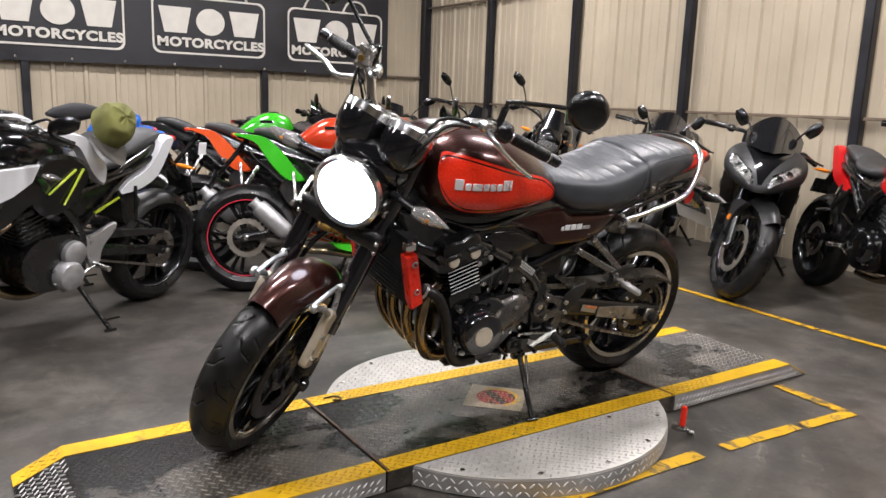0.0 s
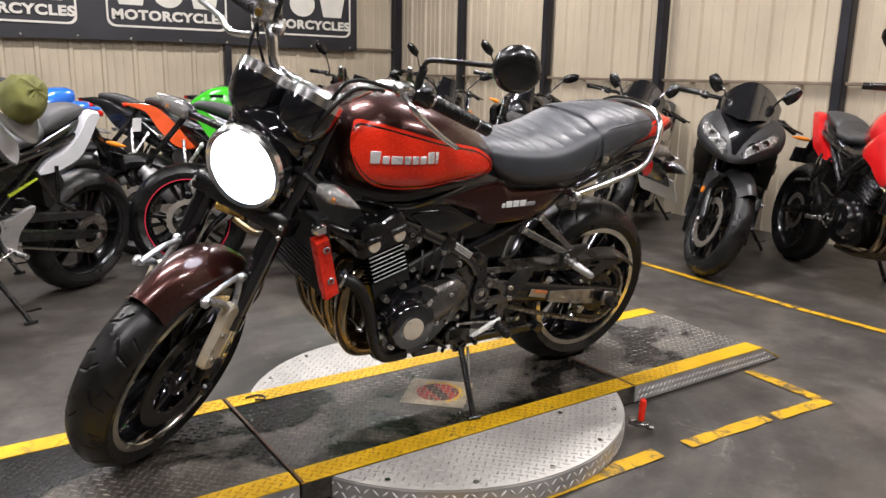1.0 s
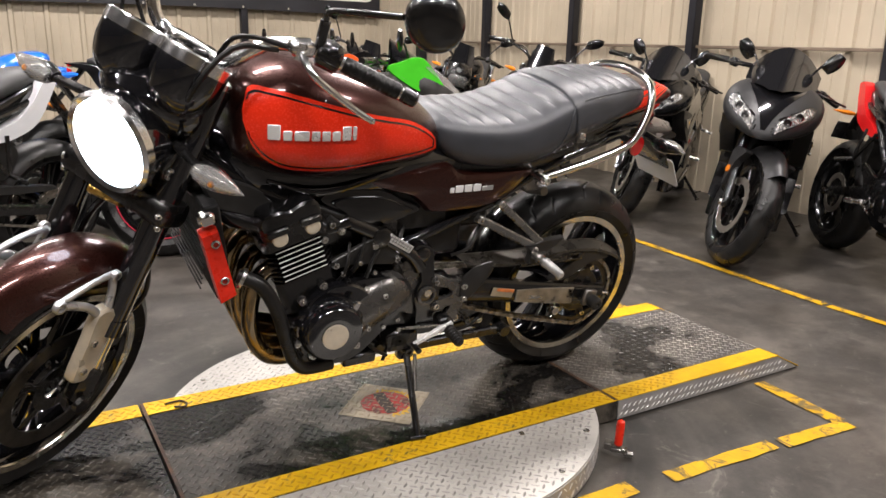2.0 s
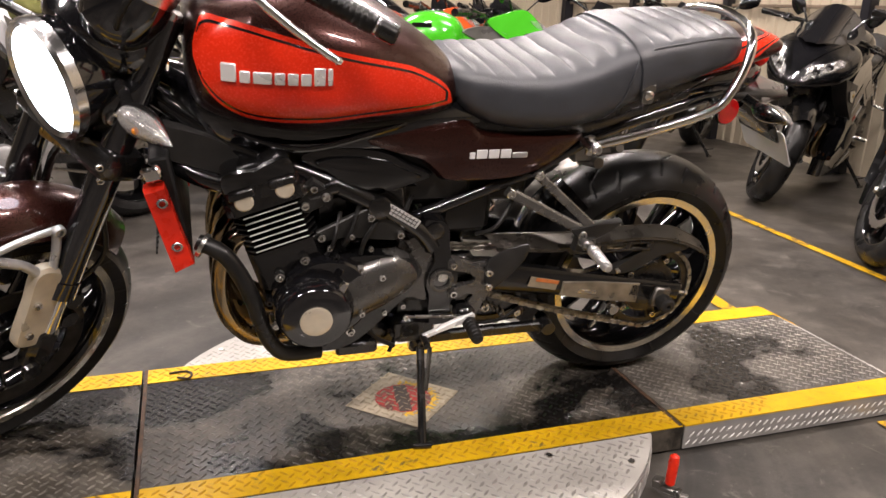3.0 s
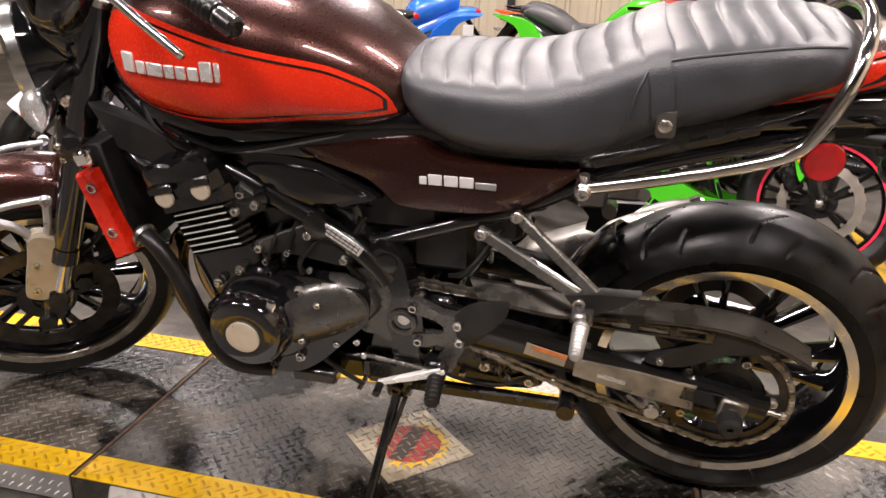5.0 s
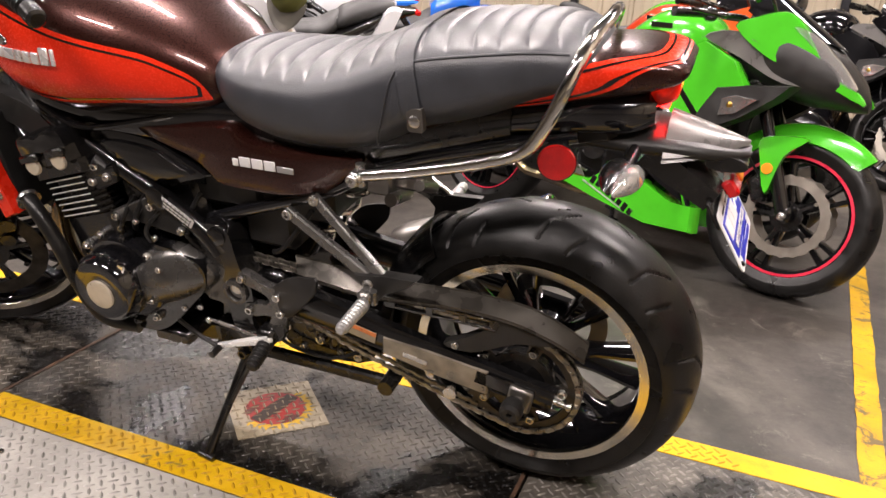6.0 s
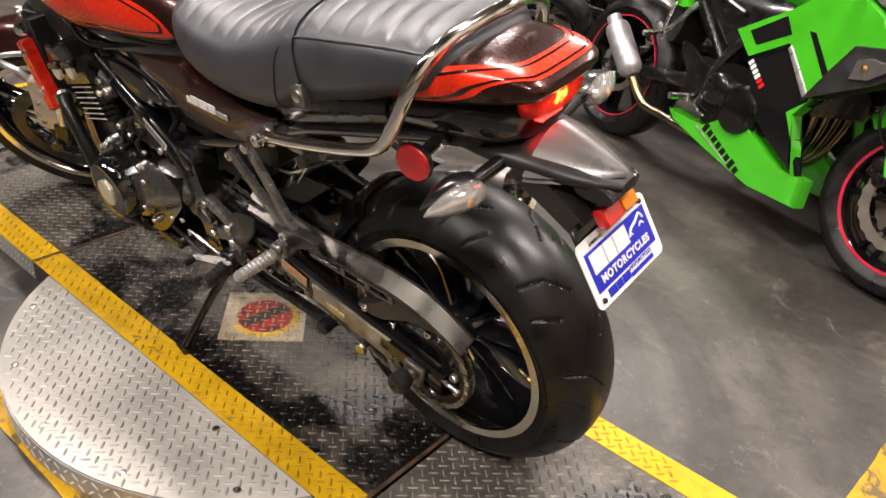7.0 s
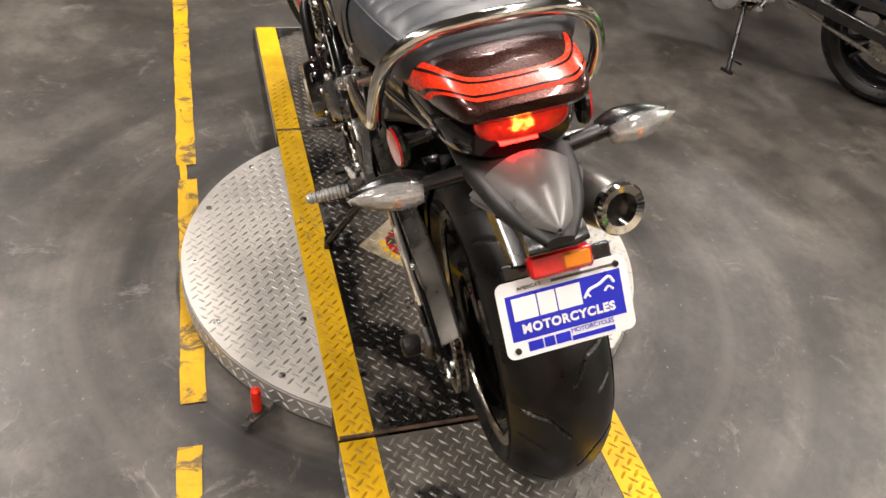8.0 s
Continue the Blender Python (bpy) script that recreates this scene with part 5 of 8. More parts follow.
part("strap", merge(*[seat_band(0.533, 0.563, -25, 205, g) for g in (0.0035, 0.0022)]), M_SEAT, st, "vinyl passenger strap")
for s in (-1, 1):
    part("strap_tab", panel([(0.550, 0.842), (0.578, 0.842), (0.579, 0.806), (0.575, 0.801), (0.554, 0.801), (0.550, 0.806)], s * 0.150, s * 0.1605, 0.002, soft=False), M_DULLSTEEL, st, "grey metal strap tab")
    part("strap_stud", lathe([(0, 0.010), (0.004, 0.010), (0.007, 0.006)], (0.564, s * 0.1600, 0.82), (0, s, 0), 18), M_STEEL, st, "steel strap stud")
    def piping(s=s):
        pts = []
        for i in range(12):
            x = 0.535 + 0.25 * i / 11
            w, lo, hi, e = seat_hull.at(x)
            a = radians(28)
            pts.append((x, s * (w + 0.001) * math.cos(a) ** (2 / e), (lo + hi) / 2 + ((hi - lo) / 2 + 0.001) * math.sin(a) ** (2 / e)))
        return tube(pts, 0.0022, 6, 3)
    part("piping", piping(), M_SEAT, st)
    def stitch(s=s):
        pts = []
        for i in range(12):
            t = i / 11
            x = 0.46 + 0.075 * t
            w, lo, hi, e = seat_hull.at(x)
            a = radians(-75 + 103 * t)
            pts.append((x, s * (w + 0.001) * math.cos(a) ** (2 / e), (lo + hi) / 2 + ((hi - lo) / 2 + 0.001) * math.copysign(abs(math.sin(a)) ** (2 / e), math.sin(a))))
        return tube(pts, 0.0018, 6, 3)
    part("stitch_seam", stitch(), M_SEAT, st)

# side covers
for s in (-1, 1):
    bp("side_cover", panel([(-0.035, 0.728), (0.07, 0.742), (0.185, 0.756), (0.215, 0.738), (0.25, 0.729), (0.35, 0.727), (0.448, 0.727), (0.42, 0.69), (0.375, 0.653), (0.33, 0.638), (0.276, 0.630), (0.158, 0.631), (0.128, 0.652), (0.09, 0.682), (0.03, 0.70)], s * 0.095, s * 0.136, 0.024, belly=s * 0.006, steps=3), M_BROWN, "metallic brown side cover")
    fish = [(-0.145, 0.698), (-0.106, 0.712), (-0.034, 0.712), (0.03, 0.70), (0.08, 0.672), (0.128, 0.647), (0.098, 0.633), (0.033, 0.612), (-0.002, 0.607), (-0.062, 0.620), (-0.092, 0.645), (-0.118, 0.672)]
    icov = bp("inner_cover", panel(fish, s * 0.09, s * 0.136, 0.010, belly=s * 0.004, steps=4), M_BLACK, "glossy black intake cover")
    part("cover_face", panel([(0.004 + (x - 0.004) * 0.78, 0.659 + (z - 0.659) * 0.68) for x, z in fish], s * 0.125, s * 0.146, 0.006, belly=s * 0.004, steps=4), M_BLACK, icov, "raised black cover face")
    # plain badge strip on the side cover
    x = 0.196
    for wd, hh, mt in ((0.012, 0.014, M_WHITE), (0.023, 0.019, M_WHITE), (0.023, 0.019, M_WHITE), (0.023, 0.019, M_WHITE), (0.034, 0.012, M_SILVER)):
        xc = x + wd / 2 if s < 0 else 0.526 - x - wd / 2
        bp("badge_block", box(wd, 0.003, hh, (xc, s * 0.1425, 0.684 + hh / 2), bevel=0.0012), mt, "plain pale badge block")
        x += wd + 0.0028

# tail
tail = Hull([(0.22, 0.10, 0.712, 0.765, 2.4), (0.40, 0.122, 0.722, 0.785, 2.5), (0.56, 0.126, 0.775, 0.83, 2.5), (0.66, 0.124, 0.818, 0.885, 2.6), (0.75, 0.118, 0.836, 0.917, 2.7), (0.83, 0.105, 0.850, 0.930, 2.8), (0.88, 0.096, 0.864, 0.931, 3.0), (0.915, 0.087, 0.876, 0.927, 3.2),
             (0.935, 0.079, 0.884, 0.921, 3.2), (0.943, 0.072, 0.891, 0.916, 3.0), (0.946, 0.064, 0.896, 0.911, 2.8)])
tl = bp("tail_cowl", tail.mesh(90, 56), M_BROWN, "dark metallic brown tail cowl with orange-red stripes")
BAND_IN = ([(0.0, 0.906), (0.25, 0.900), (0.42, 0.880), (0.6, 0.826), (0.8, 0.76), (1.0, 0.69)], [(0.0, 90), (0.25, 68), (0.42, 52), (0.6, 38), (0.8, 26), (1.0, 22)])
BAND_OUT = ([(0.0, 0.940), (0.25, 0.938), (0.42, 0.928), (0.6, 0.868), (0.8, 0.79), (1.0, 0.69)], [(0.0, 90), (0.25, 62), (0.42, 40), (0.6, 0), (0.8, -24), (1.0, -30)])


def on_tail(x, a, off):
    w, lo, hi, e = tail.at(x)
    c, s = math.cos(a), math.sin(a)
    return V(x, (w + off) * math.copysign(abs(c) ** (2 / e), c), (lo + hi) / 2 + ((hi - lo) / 2 + off) * math.copysign(abs(s) ** (2 / e), s))


def tail_band(name, f0, f1, off, mat, label=""):
    """A stripe over the cowl that turns forwards along both sides; f0, f1: shares of the band's width."""
    def fn(u, v):
        s = abs(2 * u - 1)
        f = f0 + (f1 - f0) * v
        x = curve(BAND_IN[0], s) * (1 - f) + curve(BAND_OUT[0], s) * f
        a = radians(curve(BAND_IN[1], s) * (1 - f) + curve(BAND_OUT[1], s) * f)
        return on_tail(x, a if u < 0.5 else math.pi - a, off)
    part(name, patch(fn, 120, 8), mat, tl, label)


tail_band("colour_band", 0.0, 1.0, 0.0012, M_RED, "orange-red tail stripe")
tail_band("pinstripe", 0.2, 0.3, 0.0019, M_STRIPE)
tail_band("pinstripe", 0.78, 0.87, 0.0019, M_STRIPE)
bp("tail_body", Hull([(0.56, 0.10, 0.745, 0.80, 2.6), (0.68, 0.105, 0.775, 0.845, 2.6), (0.80, 0.100, 0.792, 0.870, 2.8), (0.86, 0.092, 0.797, 0.874, 2.8), (0.89, 0.080, 0.803, 0.874, 2.6), (0.908, 0.066, 0.812, 0.868, 2.4)]).mesh(40, 32), M_GLOSS, "gloss black tail underside")

lamp_hull = Hull([(0.900, 0.052, 0.846, 0.886, 2.6), (0.910, 0.060, 0.841, 0.893, 2.6), (0.922, 0.060, 0.843, 0.897, 2.7), (0.933, 0.054, 0.848, 0.898, 2.7), (0.938, 0.046, 0.853, 0.895, 2.6)])
SLANT = Matrix(((1, 0, 0.12, -0.12 * 0.897), (0, 1, 0, 0), (0, 0, 1, 0), (0, 0, 0, 1)))
tlamp = bp("tail_lamp", moved(lamp_hull.mesh(24, 40), SLANT), M_TAIL, "lit red tail lamp under the cowl")
part("lower_lens", box(0.012, 0.050, 0.0008, (0.9165, -0.006, 0.8400)), M_TAILGLOW, tlamp, "red lamp window facing down")

# rear fender, plate and indicators
def fender_top():
    def fn(u, v, o=0.0):
        x = 0.926 + 0.119 * u
        w = 0.074 * (1 - u ** 1.25) ** 0.85 + 0.004
        y = -w + 2 * w * v
        q = abs(2 * v - 1)
        mid = 0.827 - 0.033 * u
        return V(x, y, mid - (0.043 * (1 - u) + 0.006) * q ** 2.0 - o)
    return merge(patch(fn, 32, 28), patch(lambda u, v: fn(u, v, 0.008), 32, 28))


bp("rear_fender", fender_top(), M_FENDER, "smooth grey tapering rear fender top", smooth=60)
bp("fender_side", Hull([(0.76, 0.078, 0.775, 0.815, 2.4), (0.86, 0.078, 0.768, 0.808, 2.4), (0.92, 0.073, 0.766, 0.809, 2.2), (0.98, 0.058, 0.764, 0.800, 2.2), (1.02, 0.038, 0.764, 0.790, 2.2), (1.048, 0.018, 0.768, 0.783, 2.0)]).mesh(30, 28), M_PLASTIC, "black rear fender body")
bp("plate_ledge", panel([(0.99, 0.775), (1.02, 0.778), (1.044, 0.770), (1.045, 0.759), (1.02, 0.754), (0.99, 0.758)], -0.040, 0.040, 0.006), M_SATIN, "black ledge over the plate")
bp("plate_arm", merge(beam((0.90, 0, 0.775), (1.005, 0, 0.705), 0.06, 0.05, 0.115, 0.10), box(0.008, 0.15, 0.05, (1.012, 0.011, 0.688), (0, -31, 0), bevel=0.003)), M_SATIN, "matt black plate holder")
pla = bp("plate_lamp", box(0.02, 0.084, 0.030, (1.029, 0.006, 0.724), (0, -35, 0), bevel=0.004), M_REDLENS, "red reflector above the plate")
part("plate_bulb", box(0.006, 0.036, 0.020, (1.0375, 0.026, 0.729), (0, -35, 0), bevel=0.002), M_AMBER, pla, "amber lit window")
PL = pose(1.044, 0.011, 0.652, 0, -31, 0)
def on_plate(sy, sz, y, z, d=0.0):
    return moved(box(0.0012, sy, sz, (0.0016 + d, y, z), bevel=0.0), PL)


plate_bm = bmesh.new()
q = []
for cxx, czz, a0 in ((0.079, 0.041, 0), (-0.079, 0.041, 90), (-0.079, -0.041, 180), (0.079, -0.041, 270)):
    for k in range(6):
        a = radians(a0 + k * 18)
        q.append((cxx + 0.011 * math.cos(a), czz + 0.011 * math.sin(a)))
rings(plate_bm, [[V(d, y, z) for y, z in q] for d in (-0.001, 0.001)])
pl = bp("dealer_plate", moved(plate_bm, PL), M_WHITE, "white and blue dealer plate")
part("blue_field", on_plate(0.158, 0.062, 0, 0.003), M_BLUE, pl, "blue printed field", smooth=0)
for y0, wd in ((-0.072, 0.033), (-0.037, 0.024), (-0.011, 0.033)):
    part("logo_block", on_plate(wd, 0.030, y0 + wd / 2, 0.0145, 0.0012), M_WHITE, pl, "plain white block", smooth=0)
part("logo_shape", moved(merge(tube([(0, 0.026, 0.007), (0, 0.034, 0.016), (0, 0.048, 0.02), (0, 0.062, 0.027), (0, 0.068, 0.018)], 0.0022, 6, 4), tube([(0, 0.025, 0.006), (0, 0.029, 0.011), (0, 0.034, 0.006)], 0.0016, 6, 4), tube([(0, 0.054, 0.009), (0, 0.06, 0.014), (0, 0.066, 0.009)], 0.0016, 6, 4)), PL @ pose(0.0025, 0, 0)), M_WHITE, pl, smooth=0)
for y0, wd in ((-0.06, 0.02), (-0.038, 0.014), (-0.022, 0.02)):
    part("logo_block", on_plate(wd, 0.013, y0 + wd / 2, -0.0385, 0.0), M_BLUE, pl, "plain blue block", smooth=0)


def lettering(text, size, m, mat, parent, name="lettering", extrude=0.0004, spacing=1.0, weight=0.0):
    cu = bpy.data.curves.new(name, "FONT")
    cu.body, cu.size, cu.extrude, cu.align_x, cu.align_y, cu.space_character, cu.offset = text, size, extrude, "CENTER", "CENTER", spacing, weight
    tmp = bpy.data.objects.new(name, cu)
    scene.collection.objects.link(tmp)
    me = bpy.data.meshes.new_from_object(tmp.evaluated_get(bpy.context.evaluated_depsgraph_get()))
    bpy.data.objects.remove(tmp)
    bm = bmesh.new()
    bm.from_mesh(me)
    bpy.data.meshes.remove(me)
    return finish(name, moved(bm, m), mat, parent, "", 0)


FACE = PL @ pose(0.0036, 0, 0) @ Matrix(((0, 0, 1, 0), (1, 0, 0, 0), (0, 1, 0, 0), (0, 0, 0, 1)))
lettering("MOTORCYCLES", 0.0165, FACE @ pose(0, -0.0135, 0), M_WHITE, pl, spacing=1.14, weight=0.0007)
FACE0 = PL @ pose(0.0018, 0, 0) @ Matrix(((0, 0, 1, 0), (1, 0, 0, 0), (0, 1, 0, 0), (0, 0, 0, 1)))
lettering("AMERICA'S", 0.0068, FACE0 @ pose(-0.045, 0.041, 0), M_SATIN, pl)
part("print_bar", on_plate(0.085, 0.0035, 0.028, 0.041), M_FENDER, pl, "faint unreadable print", smooth=0)
lettering("MOTORCYCLES", 0.0085, FACE0 @ pose(0.03, -0.033, 0), M_BLUE, pl)
part("number_bar", on_plate(0.06, 0.0065, 0.03, -0.043), M_BLUE, pl, "plain blue bar", smooth=0)
for y in (-0.075, 0.075):
    part("plate_bolt", moved(lathe([(0, 0.0045), (0.003, 0.004)], (0.001, y, -0.041 if y < 0 else 0.041), (1, 0, 0), 10), PL), M_SATIN, pl)


def indicator(p, d, length=0.095, r=0.026):
    """A leaf-shaped indicator from its root p along d."""
    d = Vector(d).normalized()
    up = V(0, 0, 1)
    fwd = d.cross(up).normalized()
    up = fwd.cross(d)
    lps, lens = [], []
    for k in range(13):
        t = k / 12
        hw = r * (math.sin(math.pi * min(1, 0.12 + t * 0.9)) ** 0.7) * (1 - 0.45 * t)
        c = Vector(p) + d * length * t
        lps.append([c + fwd * hw * 0.85 * math.cos(a) + up * hw * 0.72 * math.sin(a) for a in [2 * math.pi * i / 16 for i in range(16)]])
    return rings(bmesh.new(), lps)


for s in (-1, 1):
    z = 0.788 + 0.010 * s
    ind = bp("indicator_stalk", merge(cyl((0.885, s * 0.05, 0.785), (0.882, s * 0.135, z), 0.012, 0.011, 14), indicator((0.876, s * 0.122, z - 0.001), (-0.06, s, 0.045), 0.104, 0.033)), M_SATIN, "matt black indicator stalk")
    part("reflector_bowl", indicator((0.894, s * 0.136, z - 0.002), (-0.14, s, 0.04), 0.092, 0.0255), M_REFLECTOR, ind, "silvery faceted reflector bowl")
    part("indicator_lens", indicator((0.897, s * 0.132, z - 0.002), (-0.14, s, 0.04), 0.102, 0.0305), M_CLEAR, ind, "clear leaf-shaped indicator lens")
    part("bulb", lathe([(0, 0.003), (0.004, 0.0055), (0.010, 0.006), (0.014, 0.003)], (0.897, s * 0.166, z - 0.002), (0.9, s * 0.2, 0.1), 10), M_AMBER, ind, "amber bulb")
    refl = bp("side_reflector", merge(lathe([(0, 0.027), (0.006, 0.031), (0.012, 0.030)], (0.782, s * 0.132, 0.778), (0.15, s, 0), 28), cyl((0.78, s * 0.09, 0.785), (0.782, s * 0.133, 0.778), 0.01, n=10)), M_SATIN, "black reflector housing")
    part("reflector_lens", lathe([(0, 0.029), (0.003, 0.027), (0.004, 0.01)], (0.784, s * 0.144, 0.778), (0.15, s, 0), 28), M_REDLENS, refl, "round red reflector")

# grab rail
rail_pts = [(0.455, -0.162, 0.712), (0.56, -0.166, 0.738), (0.68, -0.166, 0.772), (0.740, -0.165, 0.798), (0.770, -0.162, 0.842), (0.792, -0.152, 0.893), (0.805, -0.13, 0.930), (0.814, -0.09, 0.952), (0.82, -0.04, 0.960), (0.822, 0, 0.962)]
bp("grab_rail", tube(rail_pts + [(x, -y, z) for x, y, z in rail_pts[-2::-1]], 0.0105, 14, 6), M_CHROME, "chrome passenger grab rail")
for s in (-1, 1):
    bp("rail_mount", merge(cyl((0.458, s * 0.12, 0.71), (0.458, s * 0.178, 0.712), 0.013, n=16, bevel=0.003), bolt(V(0.458, s * 0.178, 0.712), (0, s, 0), 0.011, 0.008), cyl((0.458, s * 0.15, 0.69), (0.458, s * 0.15, 0.73), 0.008, n=10)), M_STEEL, "steel rail mount")

# rider and passenger foot rests
def ribbed(p0, p1, r, ribs, grow=0.0025, tip=0.8):
    """A tapered peg with turned ribs, as one body."""
    p0, p1 = Vector(p0), Vector(p1)
    n = (p1 - p0).length
    prof = [(0.0, r * 0.7), (0.0, r)]
    for k in range(ribs):
        a = n * (0.06 + 0.88 * k / ribs)
        d = n * 0.88 / ribs
        q = r * (1 - (1 - tip) * k / ribs)
        prof += [(a, q), (a + d * 0.25, q + grow), (a + d * 0.6, q + grow), (a + d * 0.85, q)]
    prof += [(n * 0.97, r * tip), (n, r * tip * 0.7), (n, 0.001)]
    return lathe(prof, p0, (p1 - p0).normalized(), 16)


def stays(s):
    return merge(beam((0.292, s * 0.135, 0.606), (0.475, s * 0.165, 0.515), 0.022, 0.022, 0.014, 0.014), beam((0.352, s * 0.135, 0.645), (0.50, s * 0.165, 0.52), 0.019, 0.020, 0.014, 0.014))


for s in (-1, 1):
    hang = bp("passenger_hanger", stays(s), M_GREYCAST, "grey-black passenger footrest hanger")
    part("hanger_plate", panel([(0.44, 0.525), (0.50, 0.535), (0.565, 0.538), (0.545, 0.518), (0.50, 0.495), (0.475, 0.465), (0.455, 0.47), (0.46, 0.50)], s * 0.155, s * 0.174, 0.005, soft=False), M_PLASTIC, hang, "matt dark grey hanger plate")
    part("footrest_knuckle", merge(box(0.026, 0.036, 0.024, (0.472, s * 0.188, 0.497), bevel=0.006), cyl((0.487, s * 0.19, 0.484), (0.487, s * 0.19, 0.510), 0.007, n=10)), M_GREYCAST, hang)
    part("passenger_footrest", ribbed((0.477, s * 0.208, 0.494), (0.474, s * 0.292, 0.492), 0.0115, 9, 0.002), M_SILVER, hang, "ribbed silver passenger footrest")
    for bx, by, bz in ((0.298, 0.143, 0.603), (0.357, 0.143, 0.642), (0.468, 0.173, 0.51)):
        part("hanger_bolt", bolt(V(bx, s * by, bz), (0, s, 0), 0.0105), M_STEEL, hang)
    plate2 = bp("footrest_plate", panel([(0.172, 0.460), (0.194, 0.460), (0.232, 0.442), (0.268, 0.438), (0.278, 0.418), (0.277, 0.374), (0.264, 0.345), (0.252, 0.312), (0.220, 0.303), (0.220, 0.335), (0.238, 0.366), (0.224, 0.370), (0.198, 0.362), (0.178, 0.366), (0.178, 0.388), (0.200, 0.392), (0.232, 0.398), (0.238, 0.412), (0.22, 0.426), (0.19, 0.434), (0.172, 0.442)], s * 0.138, s * 0.156, 0.003, steps=2), M_COVER, "grey-black forked footrest bracket")
    part("heel_guard", panel([(0.258, 0.446), (0.276, 0.464), (0.300, 0.478), (0.349, 0.487), (0.352, 0.472), (0.345, 0.449), (0.312, 0.410), (0.284, 0.384), (0.268, 0.386), (0.260, 0.41)], s * 0.156, s * 0.163, 0.004, steps=2), M_PLASTIC, plate2, "matt black heel guard")
    for x, z, out in ((0.182, 0.449, 0.157), (0.189, 0.377, 0.157), (0.264, 0.428, 0.164), (0.267, 0.392, 0.164)):
        part("plate_bolt", bolt(V(x, s * out, z), (0, s, 0), 0.0088, 0.008), M_STEEL, plate2)
    part("footrest", ribbed((0.225, s * 0.155, 0.318), (0.231, s * 0.236, 0.300), 0.0145, 8), M_RUBBER, plate2, "ribbed black rubber footrest")
    part("footrest_bracket", box(0.04, 0.05, 0.04, (0.222, s * 0.15, 0.322), bevel=0.008), M_SATIN, plate2)
gl = bp("gear_lever", merge(beam((0.236, -0.172, 0.326), (0.120, -0.186, 0.291), 0.020, 0.010, 0.013, 0.010), box(0.024, 0.012, 0.030, (0.228, -0.172, 0.316), (0, 12, 0), bevel=0.004)), M_BADGE, "bright cast gear lever")
part("toe_rubber", cyl((0.122, -0.18, 0.289), (0.122, -0.216, 0.287), 0.0075, n=12), M_RUBBER, gl, "black toe rubber")
part("lever_bolt", bolt(V(0.230, -0.179, 0.320), (0, -1, 0), 0.007), M_STEEL, gl)
bp("gear_linkage", merge(cyl((0.085, -0.160, 0.329), (0.215, -0.166, 0.320), 0.004, n=8), bolt(V(0.085, -0.160, 0.329), (0, -1, 0), 0.007)), M_STEEL)
shk = bp("shock", cyl((0.24, 0, 0.44), (0.37, 0, 0.66), 0.018, n=14), M_SATIN, "black rear shock")
part("spring", tube([(0.26 + 0.0043 * k + 0.03 * math.cos(k * 0.8), 0.034 * math.sin(k * 0.8), 0.48 + 0.0058 * k - 0.016 * math.cos(k * 0.8)) for k in range(26)], 0.006, 8, 3), M_STEEL, shk, "coil spring")
bp("battery_box", box(0.14, 0.18, 0.12, (0.29, 0, 0.62), bevel=0.012), M_PLASTIC)
bp("undertray", box(0.36, 0.16, 0.04, (0.68, 0, 0.765), (0, -14, 0), bevel=0.012), M_PLASTIC, "black undertray")
bp("rail_hardware", merge(box(0.05, 0.03, 0.05, (0.47, -0.10, 0.68), bevel=0.006), box(0.06, 0.04, 0.03, (0.52, -0.08, 0.68), bevel=0.006), cyl((0.5, -0.06, 0.64), (0.5, -0.13, 0.66), 0.012, n=10), cyl((0.55, -0.06, 0.66), (0.55, -0.12, 0.69), 0.01, n=10)), M_DULLSTEEL)

# side stand: foot on the deck
STAND_TOP = V(0.136, -0.128, 0.226)
UNLEAN = pose(0, 0, DECK, LEAN, 0, 0).inverted()
foot = UNLEAN @ V(0.113, -0.283, DECK + 0.008)
sd = bp("side_stand", merge(tube([STAND_TOP, STAND_TOP.lerp(foot, 0.5), foot], 0.0095, 12), cyl(foot + V(-0.022, 0, 0), foot + V(0.018, -0.006, 0), 0.008, n=10)), M_SATIN, "black steel side stand")
part("stand_pivot", merge(box(0.05, 0.03, 0.06, tuple(STAND_TOP + V(0, 0.01, 0.01)), bevel=0.008), bolt(STAND_TOP + V(0, -0.012, 0.012), (0, -1, 0), 0.012)), M_BLACK, sd)
part("stand_spring", tube([STAND_TOP + V(0.02, -0.012, 0.0), STAND_TOP.lerp(foot, 0.45) + V(0.008, -0.008, 0)], 0.005, 8), M_SPROCKET, sd)
bp("stand_bracket", merge(box(0.09, 0.04, 0.06, (0.12, -0.115, 0.268), bevel=0.008), cyl((0.085, -0.12, 0.27), (0.06, -0.14, 0.225), 0.005, n=8)), M_SATIN)
bp("center_brace", merge(beam((0.15, -0.095, 0.222), (0.455, -0.095, 0.222), 0.026, 0.026, 0.02, 0.02), cyl((0.46, -0.125, 0.228), (0.46, -0.07, 0.228), 0.017, n=14)), M_SATIN, "black link under the swingarm")

